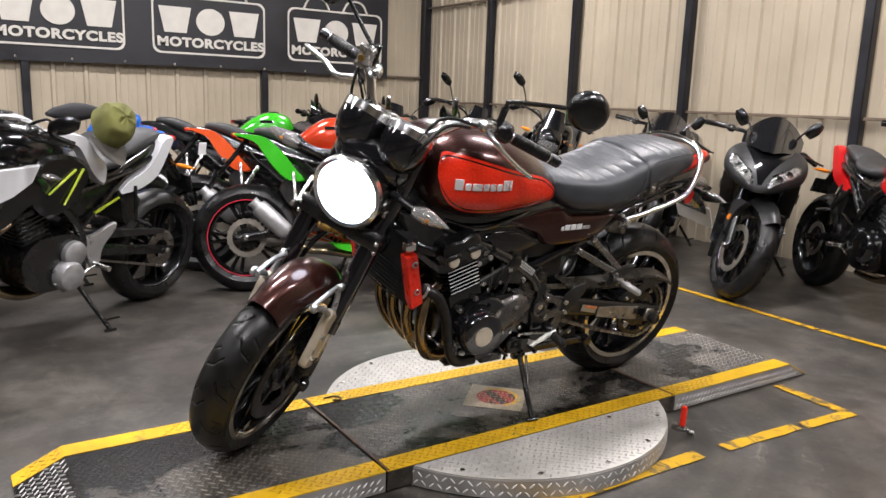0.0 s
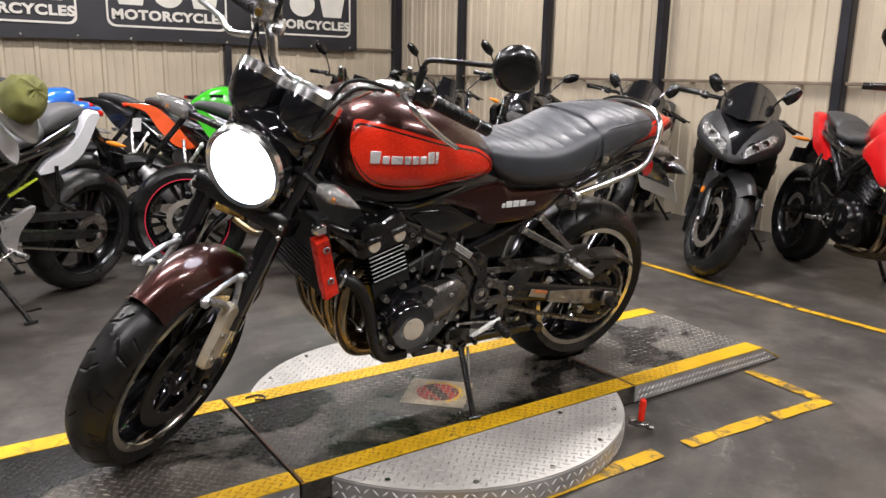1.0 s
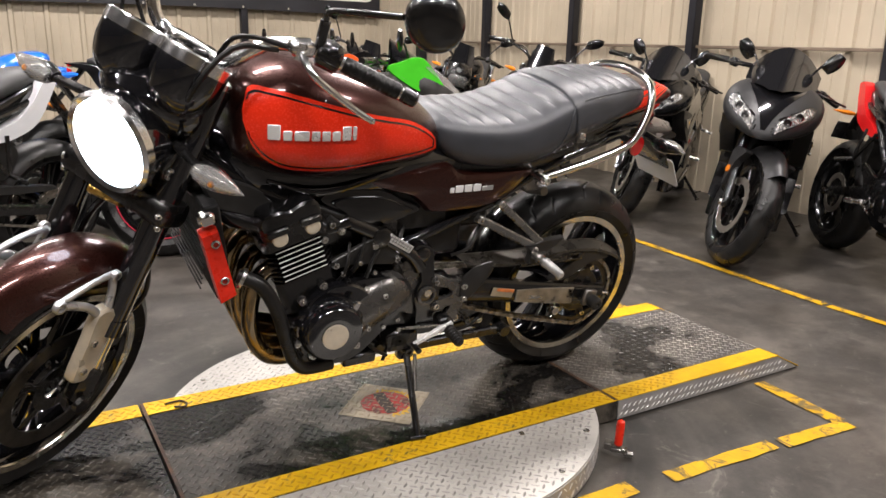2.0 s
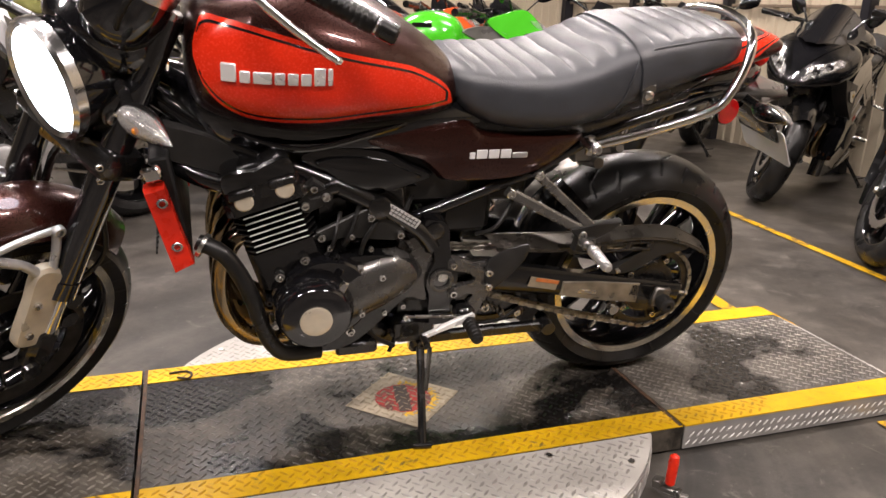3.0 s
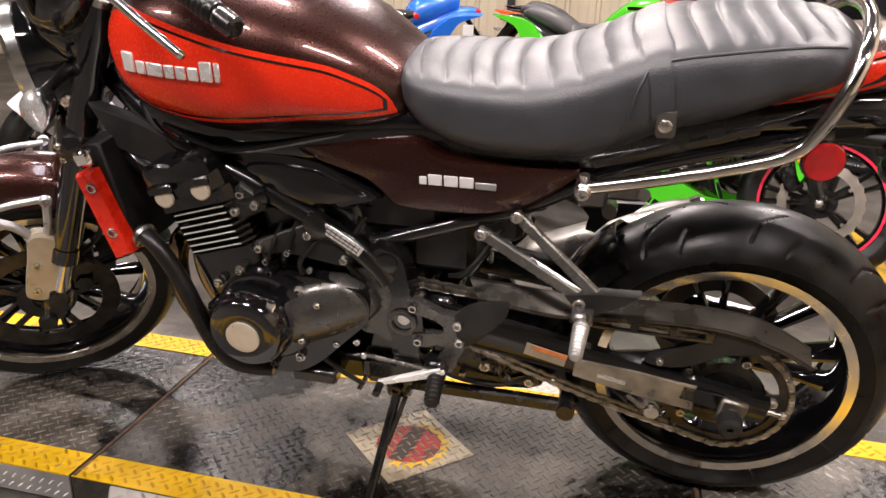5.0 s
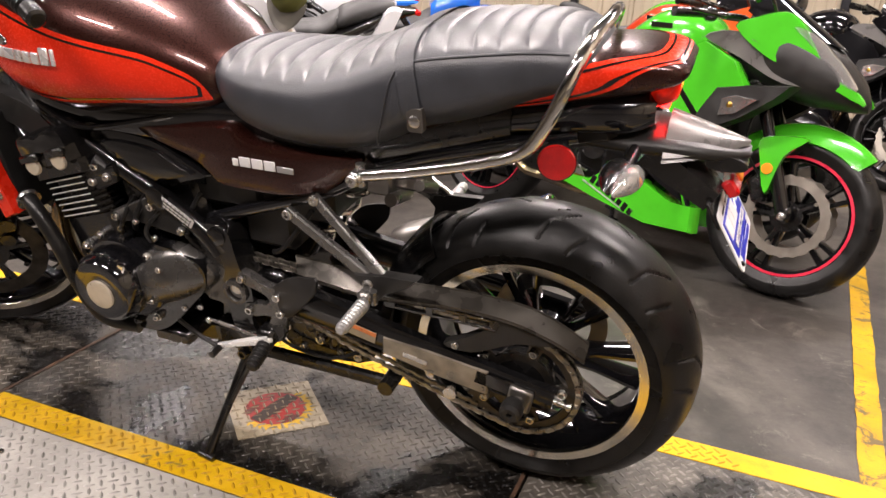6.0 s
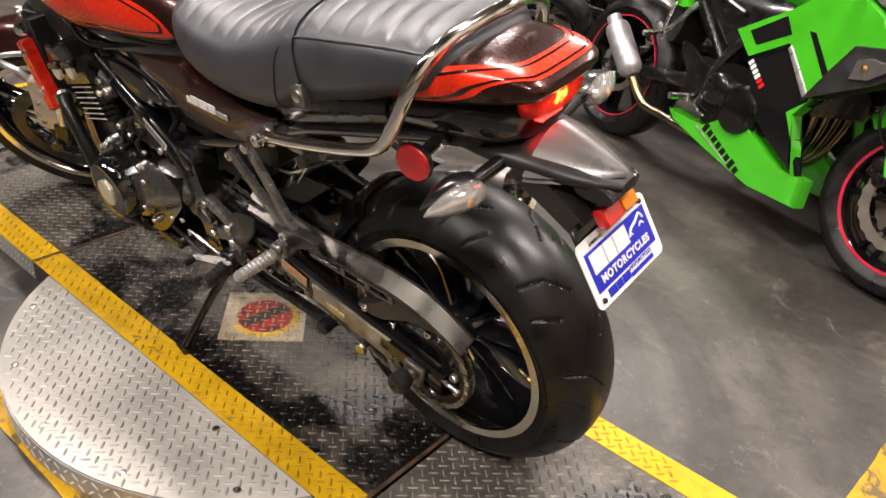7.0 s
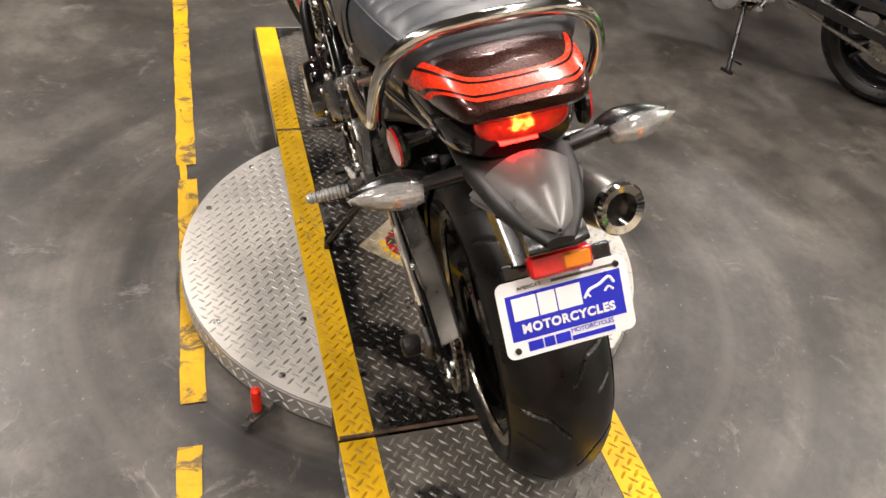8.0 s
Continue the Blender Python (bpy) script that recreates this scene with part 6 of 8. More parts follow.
# radiator
bp("radiator", box(0.035, 0.34, 0.22, (-0.372, 0, 0.605), (0, -8, 0), bevel=0.004), M_CORE, "black radiator")
for k in range(16):
    bp("radiator_fin", box(0.003, 0.29, 0.003, (-0.391 + (k - 8) * 0.0016, 0, 0.515 + k * 0.0115), (0, -8, 0)), M_CORE)
for s in (-1, 1):
    shroud = bp("radiator_shroud", panel([(-0.415, 0.662), (-0.380, 0.672), (-0.338, 0.512), (-0.372, 0.495)], s * 0.16, s * 0.196, 0.005, soft=False), M_REDREFL, "orange-red radiator side shroud")
    for bx, bz in ((-0.385, 0.641), (-0.366, 0.554)):
        part("shroud_bolt", bolt(V(bx, s * 0.194, bz), (0, s, 0), 0.010), M_STEEL, shroud)
    part("shroud_cap", box(0.035, 0.03, 0.03, (-0.398, s * 0.175, 0.69), (0, -14, 0), bevel=0.006), M_CHROME, shroud)

# ---- steered group ----
def fork_x(z):
    return -0.709 + 0.432 * (z - 0.300)


fd = V(math.sin(RAKE), 0, math.cos(RAKE))
for s in (-1, 1):
    y = s * 0.105
    leg = fp("fork_leg", merge(cyl((fork_x(0.46), y, 0.46), (fork_x(0.97), y, 0.97), 0.0285, n=24), cyl((fork_x(0.44), y, 0.44), (fork_x(0.475), y, 0.475), 0.031, n=24)), M_GLOSS, "black upside-down fork tube")
    part("slider", moved(cyl((fork_x(0.34), y, 0.34), (fork_x(0.45), y, 0.45), 0.0205, n=20), TURN), M_CHROME, leg, "chrome fork slider")
    part("axle_clamp", moved(merge(box(0.055, 0.045, 0.10, (fork_x(0.32), y, 0.325), (0, 25, 0), bevel=0.012), lathe([(0, 0.02), (0.01, 0.018)], (FA.x, s * 0.128, FA.z), (0, s, 0), 18)), TURN), M_SATIN, leg)
    part("fork_cap", moved(lathe([(0, 0.027), (0.012, 0.026), (0.016, 0.016), (0.024, 0.014)], V(fork_x(0.97), y, 0.97), fd, 20), TURN), M_STEEL, leg)
    cover = part("caliper_cover", moved(panel([(-0.688, 0.525), (-0.648, 0.512), (-0.646, 0.458), (-0.682, 0.375), (-0.710, 0.345), (-0.743, 0.357), (-0.745, 0.382), (-0.716, 0.455)], s * 0.098, s * 0.122, 0.007), TURN), M_ALU, leg, "champagne aluminium fork guard")
    for bx, bz in ((-0.699, 0.450), (-0.722, 0.382)):
        part("guard_bolt", moved(bolt(V(bx, s * 0.122, bz), (0, s, 0), 0.008), TURN), M_STEEL, leg)
    fp("brake_caliper", merge(box(0.06, 0.05, 0.10, (-0.645, s * 0.075, 0.375), (0, 25, 0), bevel=0.014), cyl((-0.62, s * 0.05, 0.40), (-0.62, s * 0.11, 0.40), 0.018, n=14), cyl((-0.635, s * 0.05, 0.355), (-0.635, s * 0.11, 0.355), 0.018, n=14)), M_SATIN, "black radial brake caliper")
    fp("brake_hose", tube([(-0.63, s * 0.09, 0.42), (-0.56, s * 0.115, 0.50), (-0.55, s * 0.10, 0.62), (-0.50, s * 0.05, 0.72)], 0.0055, 8), M_RUBBER, "black brake hose")
    fp("fender_bracket", merge(tube([(-0.680, s * 0.112, 0.51), (-0.71, s * 0.104, 0.548), (-0.770, s * 0.094, 0.583)], 0.0095, 10), tube([(-0.662, s * 0.112, 0.505), (-0.645, s * 0.104, 0.548), (-0.635, s * 0.094, 0.588)], 0.0085, 10), tube([(-0.770, s * 0.094, 0.583), (-0.70, s * 0.095, 0.592), (-0.635, s * 0.094, 0.588)], 0.007, 10), bolt(V(-0.770, s * 0.096, 0.583), (0, s, 0), 0.014, 0.012), bolt(V(-0.635, s * 0.096, 0.588), (0, s, 0), 0.012, 0.012)), M_SILVER, "silver fender bracket")


def front_fender():
    lps = []
    for i in range(29):
        t = i / 28
        a = radians(32 + 84 * t)
        r = 0.308 + 0.012 * math.sin(math.pi * t)
        w = 0.084 * (0.7 + 0.3 * math.sin(math.pi * min(1, 0.15 + t * 0.95)))
        out, inn = [], []
        for k in range(13):
            b = -1 + k / 6
            rr = r + 0.02 - 0.062 * abs(b) ** 2.6
            out.append(V(FA.x + rr * math.cos(a), w * b, FA.z + rr * math.sin(a)))
            inn.append(V(FA.x + (rr - 0.003) * math.cos(a), w * b * 0.96, FA.z + (rr - 0.003) * math.sin(a)))
        lps.append(out + inn[::-1])
    return rings(bmesh.new(), lps)


fp("front_fender", front_fender(), M_BROWN, "metallic brown front fender")
fp("triple_clamp", merge(box(0.09, 0.285, 0.06, (fork_x(0.71) + 0.006, 0, 0.71), (0, 23, 0), bevel=0.018, seg=2), box(0.09, 0.25, 0.026, (fork_x(0.955) + 0.012, 0, 0.955), (0, 25, 0), bevel=0.01)), M_SATIN, "black fork clamps")
for s in (-1, 1):
    for dz in (-0.014, 0.016):
        fp("clamp_bolt", bolt(V(fork_x(0.71) - 0.034, s * 0.128, 0.71 + dz), (-0.5, s, 0), 0.007), M_STEEL)
# headlamp
HC = V(-0.565, 0, 0.832)
HD = V(-1, 0, -0.06).normalized()
bowl = fp("headlamp", lathe([(-0.15, 0.02), (-0.14, 0.06), (-0.09, 0.09), (-0.03, 0.101), (0.0, 0.103)], HC, HD, 48), M_GLOSS, "gloss black round headlamp bowl")
part("bezel", moved(lathe([(-0.006, 0.099), (0.0, 0.106), (0.018, 0.106), (0.026, 0.099), (0.020, 0.090), (0.0, 0.090)], HC, HD, 56, closed=True), TURN), M_BRIGHT, bowl, "bright metal headlamp ring")
part("lamp_lens", moved(lathe([(0.004, 0.090), (0.016, 0.078), (0.024, 0.05), (0.027, 0.001)], HC, HD, 48), TURN), M_LAMP, bowl, "lit headlamp lens")
for s in (-1, 1):
    fp("headlamp_stay", panel([(-0.53, 0.78), (-0.54, 0.82), (-0.49, 0.85), (-0.47, 0.84), (-0.48, 0.79)], s * 0.098, s * 0.106, 0.004), M_SATIN)
    fp("stay_bolt", bolt(V(-0.525, s * 0.107, 0.80), (0, s, 0), 0.012), M_STEEL)
    fi = fp("front_indicator_stalk", merge(cyl((-0.50, s * 0.09, 0.856), (-0.547, s * 0.195, 0.872), 0.011, 0.009, 14), indicator((-0.543, s * 0.186, 0.873), (0.06, s, 0.0), 0.095, 0.031)), M_SATIN, "matt black indicator stalk")
    part("reflector_bowl", moved(indicator((-0.555, s * 0.192, 0.873), (0.1, s, 0.0), 0.100, 0.0295), TURN), M_REFLECTOR, fi, "silvery faceted reflector bowl")
    part("indicator_lens", moved(indicator((-0.557, s * 0.190, 0.873), (0.1, s, 0.0), 0.112, 0.034), TURN), M_CLEAR, fi, "clear leaf-shaped indicator lens")
    part("bulb", moved(lathe([(0, 0.003), (0.004, 0.0055), (0.010, 0.006), (0.014, 0.003)], V(-0.562, s * 0.238, 0.873), (-0.8, s * 0.3, 0.1), 10), TURN), M_AMBER, fi, "amber bulb")
# twin dials
for s in (-1, 1):
    dc = V(-0.452, s * 0.070, 1.018)
    dd = V(0.5, 0, 0.86).normalized()
    dial = fp("gauge", lathe([(-0.116, 0.012), (-0.112, 0.030), (-0.100, 0.048), (-0.078, 0.062), (-0.045, 0.070), (-0.015, 0.071), (0.0, 0.068)], dc, dd, 40), M_GLOSS, "black instrument pod")
    part("gauge_ring", moved(lathe([(-0.016, 0.0675), (-0.012, 0.071), (0.010, 0.071), (0.014, 0.066), (0.005, 0.064)], dc, dd, 36, closed=True), TURN), M_BRIGHT, dial, "bright metal instrument ring")
    part("gauge_face", moved(lathe([(0.003, 0.063), (0.004, 0.001)], dc, dd, 36), TURN), M_STRIPE, dial, "black instrument face")
    for k in range(11):
        a = radians(-30 + k * 24)
        u1, u2 = frame_axis(dd)[1:]
        p = dc + dd * 0.0045 + (u1 * math.cos(a) + u2 * math.sin(a)) * 0.045
        part("gauge_tick", moved(cyl(p, dc + dd * 0.0045 + (u1 * math.cos(a) + u2 * math.sin(a)) * 0.037, 0.0009, n=5), TURN), M_WHITE, dial)
fp("gauge_bracket", merge(box(0.05, 0.1, 0.03, (-0.455, 0, 0.985), (0, 30, 0), bevel=0.006), box(0.03, 0.03, 0.012, (-0.43, 0, 1.03), (0, 30, 0), bevel=0.003)), M_CHROME, "bright bracket between the instruments")
fp("steering_cover", box(0.07, 0.18, 0.24, (-0.475, 0, 0.85), (0, 25, 0), bevel=0.03, seg=2), M_GLOSS, "black cover between the fork tubes")
fp("lamp_shroud", Hull([(-0.548, 0.05, 0.90, 0.945, 2.2), (-0.525, 0.095, 0.875, 0.965, 2.6), (-0.48, 0.120, 0.84, 0.975, 2.8), (-0.43, 0.11, 0.83, 0.96, 2.6), (-0.40, 0.06, 0.86, 0.94, 2.3)]).mesh(16, 28), M_GLOSS, "gloss black shroud under the instruments")
# handlebar
bar = [(-0.385, -0.0, 1.005), (-0.385, -0.07, 1.005), (-0.388, -0.115, 1.03), (-0.37, -0.17, 1.085), (-0.345, -0.24, 1.105), (-0.31, -0.315, 1.094), (-0.25, -0.42, 1.07)]
bar_r = [(-0.298, 0.335, 1.10), (-0.325, 0.20, 1.097), (-0.352, 0.17, 1.103), (-0.375, 0.132, 1.085), (-0.388, 0.10, 1.03), (-0.385, 0.07, 1.005)]
fp("handlebar", tube(bar_r + bar, 0.0142, 14, 6), M_BRIGHT, "chrome handlebar")
fp("bar_clamp", box(0.045, 0.12, 0.04, (-0.385, 0, 0.995), bevel=0.01), M_SATIN)
for s in (-1, 1):
    g0, g1 = (V(-0.315, -0.305, 1.096), V(-0.248, -0.425, 1.070)) if s < 0 else (V(-0.325, 0.20, 1.097), V(-0.298, 0.335, 1.10))
    gd = (g1 - g0).normalized()
    grip = fp("grip", ribbed(g0, g0 + gd * 0.125, 0.0168, 11, 0.0012, 1.0), M_RUBBER, "ribbed black rubber grip")
    part("bar_end", moved(lathe([(0.127, 0.014), (0.13, 0.0165), (0.158, 0.0165), (0.162, 0.012)], g0, gd, 18), TURN), M_SATIN, grip, "black bar end weight")
    sw_box = fp("switch_gear", merge(lathe([(-0.055, 0.02), (-0.05, 0.026), (-0.012, 0.026), (-0.006, 0.02)], g0, gd, 18), box(0.04, 0.05, 0.05, tuple(g0 - gd * 0.03 + V(0.005, 0, 0.004)), (0, 0, s * 25), bevel=0.01)), M_SATIN, "black switch housing")
    part("switch_button", moved(merge(box(0.01, 0.012, 0.008, tuple(g0 - gd * 0.03 + V(0.028, 0, 0.012)), bevel=0.002), box(0.01, 0.014, 0.008, tuple(g0 - gd * 0.03 + V(0.028, 0, -0.006)), bevel=0.002)), TURN), M_WHITE if s < 0 else M_REDLENS, sw_box)
    lc = g0 - gd * 0.07 + V(-0.03, 0, 0)
    fp("lever_perch", merge(box(0.05, 0.035, 0.03, tuple(g0 - gd * 0.075 + V(-0.018, 0, 0.002)), (0, 0, s * 30), bevel=0.007), cyl(tuple(lc + V(0, 0, -0.016)), tuple(lc + V(0, 0, 0.018)), 0.011, n=14)), M_STEEL, "polished lever perch")
    lever = [lc, lc + V(-0.018, -0.045, -0.02), lc + V(0.004, -0.08, -0.045), lc + V(0.04, -0.125, -0.075), lc + V(0.062, -0.155, -0.09)] if s < 0 else [V(-0.392, 0.16, 1.068), V(-0.405, 0.22, 1.05), V(-0.38, 0.28, 1.06), V(-0.345, 0.37, 1.06)]
    lev = fp("hand_lever", tube(lever, 0.0082 if s < 0 else 0.0095, 10, 6, r_end=0.0062 if s < 0 else 0.0075), M_BRIGHT, "bright silver hand lever")
    part("lever_tip", moved(lathe([(-0.006, 0.004), (0, 0.0075), (0.006, 0.004)], lever[-1], lever[-1] - lever[-2], 12), TURN), M_CHROME, lev)
    ms = g0 - gd * 0.05 + V(-0.005, 0, 0.012)
    stem = [V(0.0, 0, 0.05), V(-0.002, -0.003, 0.072), V(-0.002, -0.03, 0.088), V(0.0, -0.15, 0.132)] if s < 0 else [V(0, 0, 0.03), V(0, 0.06, 0.075), V(0, 0.15, 0.15)]
    stalk = fp("mirror", merge(cyl(ms, ms + V(0.0, 0, 0.055), 0.0105, n=12), tube([ms + q for q in stem], 0.0065, 10)), M_SATIN, "round black mirror on a bent stem")
    mc = ms + V(0.008, s * 0.205, 0.146)
    md = V(1, -s * 0.25, -0.05).normalized()
    part("mirror_shell", moved(lathe([(-0.022, 0.01), (-0.02, 0.035), (-0.01, 0.05), (0.004, 0.056), (0.01, 0.055)], mc, md, 32), TURN), M_SATIN, stalk)
    part("mirror_glass", moved(lathe([(0.0102, 0.053), (0.0103, 0.001)], mc, md, 32), TURN), M_MIRROR, stalk)
fp("fluid_reservoir", merge(lathe([(0, 0.02), (0.004, 0.024), (0.038, 0.024), (0.04, 0.026), (0.05, 0.026), (0.052, 0.02)], (-0.372, 0.165, 1.105), (0.1, 0, 1), 24), box(0.03, 0.03, 0.02, (-0.362, 0.18, 1.095), bevel=0.004)), M_STEEL, "brake fluid reservoir")
fp("reservoir_window", cyl((-0.399, 0.165, 1.125), (-0.395, 0.165, 1.125), 0.010, n=14), M_COPPER)
for pts, rr in (([(-0.385, -0.20, 1.09), (-0.47, -0.16, 1.09), (-0.52, -0.12, 0.98), (-0.45, -0.06, 0.85)], 0.0055), ([(-0.37, -0.22, 1.10), (-0.43, -0.13, 1.09), (-0.43, -0.08, 0.95), (-0.40, -0.03, 0.84)], 0.005),
                ([(-0.385, 0.17, 1.09), (-0.425, 0.15, 1.04), (-0.45, 0.11, 0.96), (-0.45, 0.05, 0.82)], 0.0042), ([(-0.36, 0.19, 1.10), (-0.405, 0.14, 1.06), (-0.41, 0.08, 0.97)], 0.0042)):
    fp("control_cable", tube(pts, rr, 8), M_RUBBER, "black control cable")
fp("front_hose", merge(tube([(-0.53, 0.02, 0.70), (-0.55, 0.06, 0.62), (-0.56, 0.08, 0.55)], 0.008, 8), box(0.05, 0.10, 0.03, (-0.50, 0, 0.70), (0, 25, 0), bevel=0.006)), M_SATIN)
fp("horn_clamp", cyl((-0.56, -0.03, 0.70), (-0.56, 0.055, 0.685), 0.013, n=14), M_COPPER, "brass-coloured clamp below the lamp")

# ---- parked motorcycles ----
M_GREEN = material("lime_green_paint", (0.045, 0.41, 0.013), 0.2, 0, 0.08, 12, 0, coat=0.9, rough_vary=0.05)
M_LIME = material("lime_yellow_paint", (0.42, 0.52, 0.03), 0.25, 0, 0.08, 12, 0, coat=0.6, rough_vary=0.05)
M_ORANGE = material("orange_paint", (0.68, 0.085, 0.012), 0.2, 0, 0.08, 12, 0, coat=0.9, rough_vary=0.05)
M_REDORANGE = material("red_orange_metallic_paint", (0.62, 0.05, 0.012), 0.22, 0.3, 0.12, 200, 0, coat=0.9, rough_vary=0.05)
M_SPORTRED = material("signal_red_paint", (0.6, 0.012, 0.012), 0.2, 0, 0.08, 12, 0, coat=0.9, rough_vary=0.05)
M_PEARL = material("pearl_white_paint", (0.7, 0.71, 0.74), 0.22, 0, 0.05, 12, 0, coat=0.9, rough_vary=0.05)
M_BLUEPAINT = material("blue_paint", (0.015, 0.14, 0.62), 0.2, 0, 0.08, 12, 0, coat=0.9, rough_vary=0.05)
M_GUNMETAL = material("matt_gunmetal_paint", (0.022, 0.022, 0.023), 0.42, 0.2, 0.12, 14, 0.05, 200, rough_vary=0.06)
M_SEATBLACK = material("black_seat_vinyl", (0.03, 0.03, 0.031), 0.55, 0, 0.2, 20, 0.3, 300)
M_CASE = material("grey_engine_casting", (0.42, 0.42, 0.425), 0.45, 0.7, 0.2, 20, 0.15, 150)
M_PINKRED = material("red_rim_tape", (0.55, 0.02, 0.05), 0.35, 0, 0.1, 20, 0)
M_SMOKE = material("smoked_screen", (0.008, 0.008, 0.009), 0.06, 0, 0.1, 10, 0, coat=0.5, rough_vary=0.02)
M_AMBERSOLID = material("amber_plastic_lens", (0.85, 0.25, 0.015), 0.2, 0, 0.1, 40, 0.1, 200, coat=0.6)


def parked(label, at, heading, style, body, accent, tail_mat, seat_mat=None, rim_tape=None, steer=22.0, lean=9.0, front=None, case=None, screen=None, wheelbase=1.40, group="parked motorcycles", exhaust_right=True, tail_side=None, lamp_nose=False, tank_mat=None, mirror_up=0.19, tail_up=0.0):
    """A parked motorcycle. at: the point midway between its wheels; heading: where it points."""
    hx, hy = Vector(heading).normalized()
    m = Matrix.Translation((at[0], at[1], 0)) @ Matrix.Rotation(math.atan2(-hy, -hx), 4, "Z") @ pose(0, 0, 0, lean, 0, 0)
    b = root("parked_motorcycle", m, label, "motorcycle", group)
    seat_mat, case, front, screen = seat_mat or M_SEATBLACK, case or M_BLACK, front or body, screen or M_SMOKE
    H = wheelbase / 2
    fa, ra = V(-H, 0, 0.298), V(H, 0, 0.305)
    rake = math.radians(24)
    ax = V(math.sin(rake), 0, math.cos(rake))
    hd = V(-H + 0.03 + math.tan(rake) * 0.6, 0, 0.9)
    tm = Matrix.Translation(hd) @ Matrix.Rotation(radians(steer), 4, ax) @ Matrix.Translation(-hd)

    def p(name, bm, mat, lab="", par=None, turn=False, smooth=38):
        return part(name, moved(bm, tm) if turn else bm, mat, par or b, lab, smooth)

    def fx(z):
        return fa.x + math.tan(rake) * (z - fa.z)

    # wheels
    for nm, c, R, w, trn in (("front_wheel", fa, 0.298, 0.115, True), ("rear_wheel", ra, 0.305, 0.16, False)):
        t0 = Matrix.Translation(c)
        wh = p(nm, moved(rim_ring(w, 0.218), t0), M_BLACK, "black cast wheel", turn=trn)
        p("hub", moved(lathe([(-w * 0.3, 0.02), (-w * 0.3, 0.045), (w * 0.3, 0.045), (w * 0.3, 0.02)], (0, 0, 0), (0, 1, 0), 20), t0), M_BLACK, "", wh, trn)
        for one in spokes(0.205, 0.035, 5, w, True, 0.14):
            p("spoke", moved(one, t0), M_BLACK, "", wh, trn)
        p("tyre", moved(tyre(R, w, 0.218, 14, 112), t0), M_RUBBER, "black road tyre", wh, trn)
        if rim_tape:
            for s in (-1, 1):
                p("rim_tape", moved(lathe([(s * w * 0.405, 0.209 if trn else 0.2125), (s * w * 0.42, 0.209 if trn else 0.2125), (s * w * 0.42, 0.219 if trn else 0.217), (s * w * 0.405, 0.219 if trn else 0.217)], (0, 0, 0), (0, 1, 0), 48, closed=True), t0), rim_tape, "red rim stripe", wh, trn)
        for s in ((-1, 1) if trn else (1,)):
            p("brake_disc", moved(merge(disc_ring(0.113 if trn else 0.080, 0.147 if trn else 0.11, s * 0.06, wave=0.0026), *[bolt(V(0.108 * math.cos(k * 1.2566), s * 0.062, 0.108 * math.sin(k * 1.2566)), (0, s, 0), 0.007, 0.006) for k in range(5 if trn else 0)]), t0), M_BRAKE, "wavy steel brake disc", wh, trn)
            p("disc_carrier", moved(merge(disc_ring(0.03, 0.055, s * 0.058, wave=0), *[box(0.06, 0.006, 0.014, (0.078 * math.cos(k * 1.2566), s * 0.058, 0.078 * math.sin(k * 1.2566)), (0, -math.degrees(k * 1.2566), 0), bevel=0.002) for k in range(5)]), t0), M_SATIN, "", wh, trn)
        if not trn:
            p("sprocket", moved(cog(0.095, 40, -0.075, hole=0.05), t0), M_CHAIN, "", wh)
    # fork and front fender
    for s in (-1, 1):
        lg = p("fork_leg", merge(cyl((fx(0.30), s * 0.1, 0.30), (fx(0.50), s * 0.1, 0.50), 0.026, n=16), cyl((fx(0.5), s * 0.1, 0.5), (fx(0.9), s * 0.1, 0.9), 0.021, n=16), box(0.05, 0.04, 0.06, (fa.x, s * 0.1, 0.305), bevel=0.01)), M_BLACK, "black fork leg", turn=True)
        p("axle_nut", lathe([(0, 0.016), (0.012, 0.015), (0.014, 0.008)], (fa.x, s * 0.122, fa.z), (0, s, 0), 6), M_STEEL, "", lg, True)
        p("brake_caliper", merge(box(0.055, 0.045, 0.095, (fa.x + 0.115, s * 0.075, 0.37), (0, 25, 0), bevel=0.012), cyl((fa.x + 0.12, s * 0.06, 0.39), (fa.x + 0.12, s * 0.105, 0.39), 0.016, n=12), cyl((fa.x + 0.11, s * 0.06, 0.35), (fa.x + 0.11, s * 0.105, 0.35), 0.016, n=12)), M_SATIN, "", turn=True)
        p("brake_hose", tube([(fa.x + 0.12, s * 0.08, 0.42), (fa.x + 0.19, s * 0.1, 0.52), (fa.x + 0.2, s * 0.06, 0.7)], 0.005, 8, 5), M_RUBBER, "", turn=True)
        p("fork_reflector", lathe([(0, 0.02), (0.005, 0.019), (0.006, 0.01)], (fa.x + 0.088, s * 0.134, 0.45), (0, s, 0), 18), M_AMBERSOLID, "round amber reflector", turn=True)
    lps = []
    for i in range(21):
        t = i / 20
        a = radians(40 + 92 * t)
        w = 0.073 * (0.72 + 0.28 * math.sin(math.pi * t))
        o, n_ = [], []
        for k in range(11):
            q = -1 + k / 5
            rr = 0.325 + 0.012 - 0.07 * abs(q) ** 2.2
            o.append(V(fa.x + rr * math.cos(a), w * q, fa.z + rr * math.sin(a)))
            n_.append(V(fa.x + (rr - 0.003) * math.cos(a), w * q * 0.95, fa.z + (rr - 0.003) * math.sin(a)))
        lps.append(o + n_[::-1])
    p("front_fender", rings(bmesh.new(), lps), front, "painted front fender", turn=True)
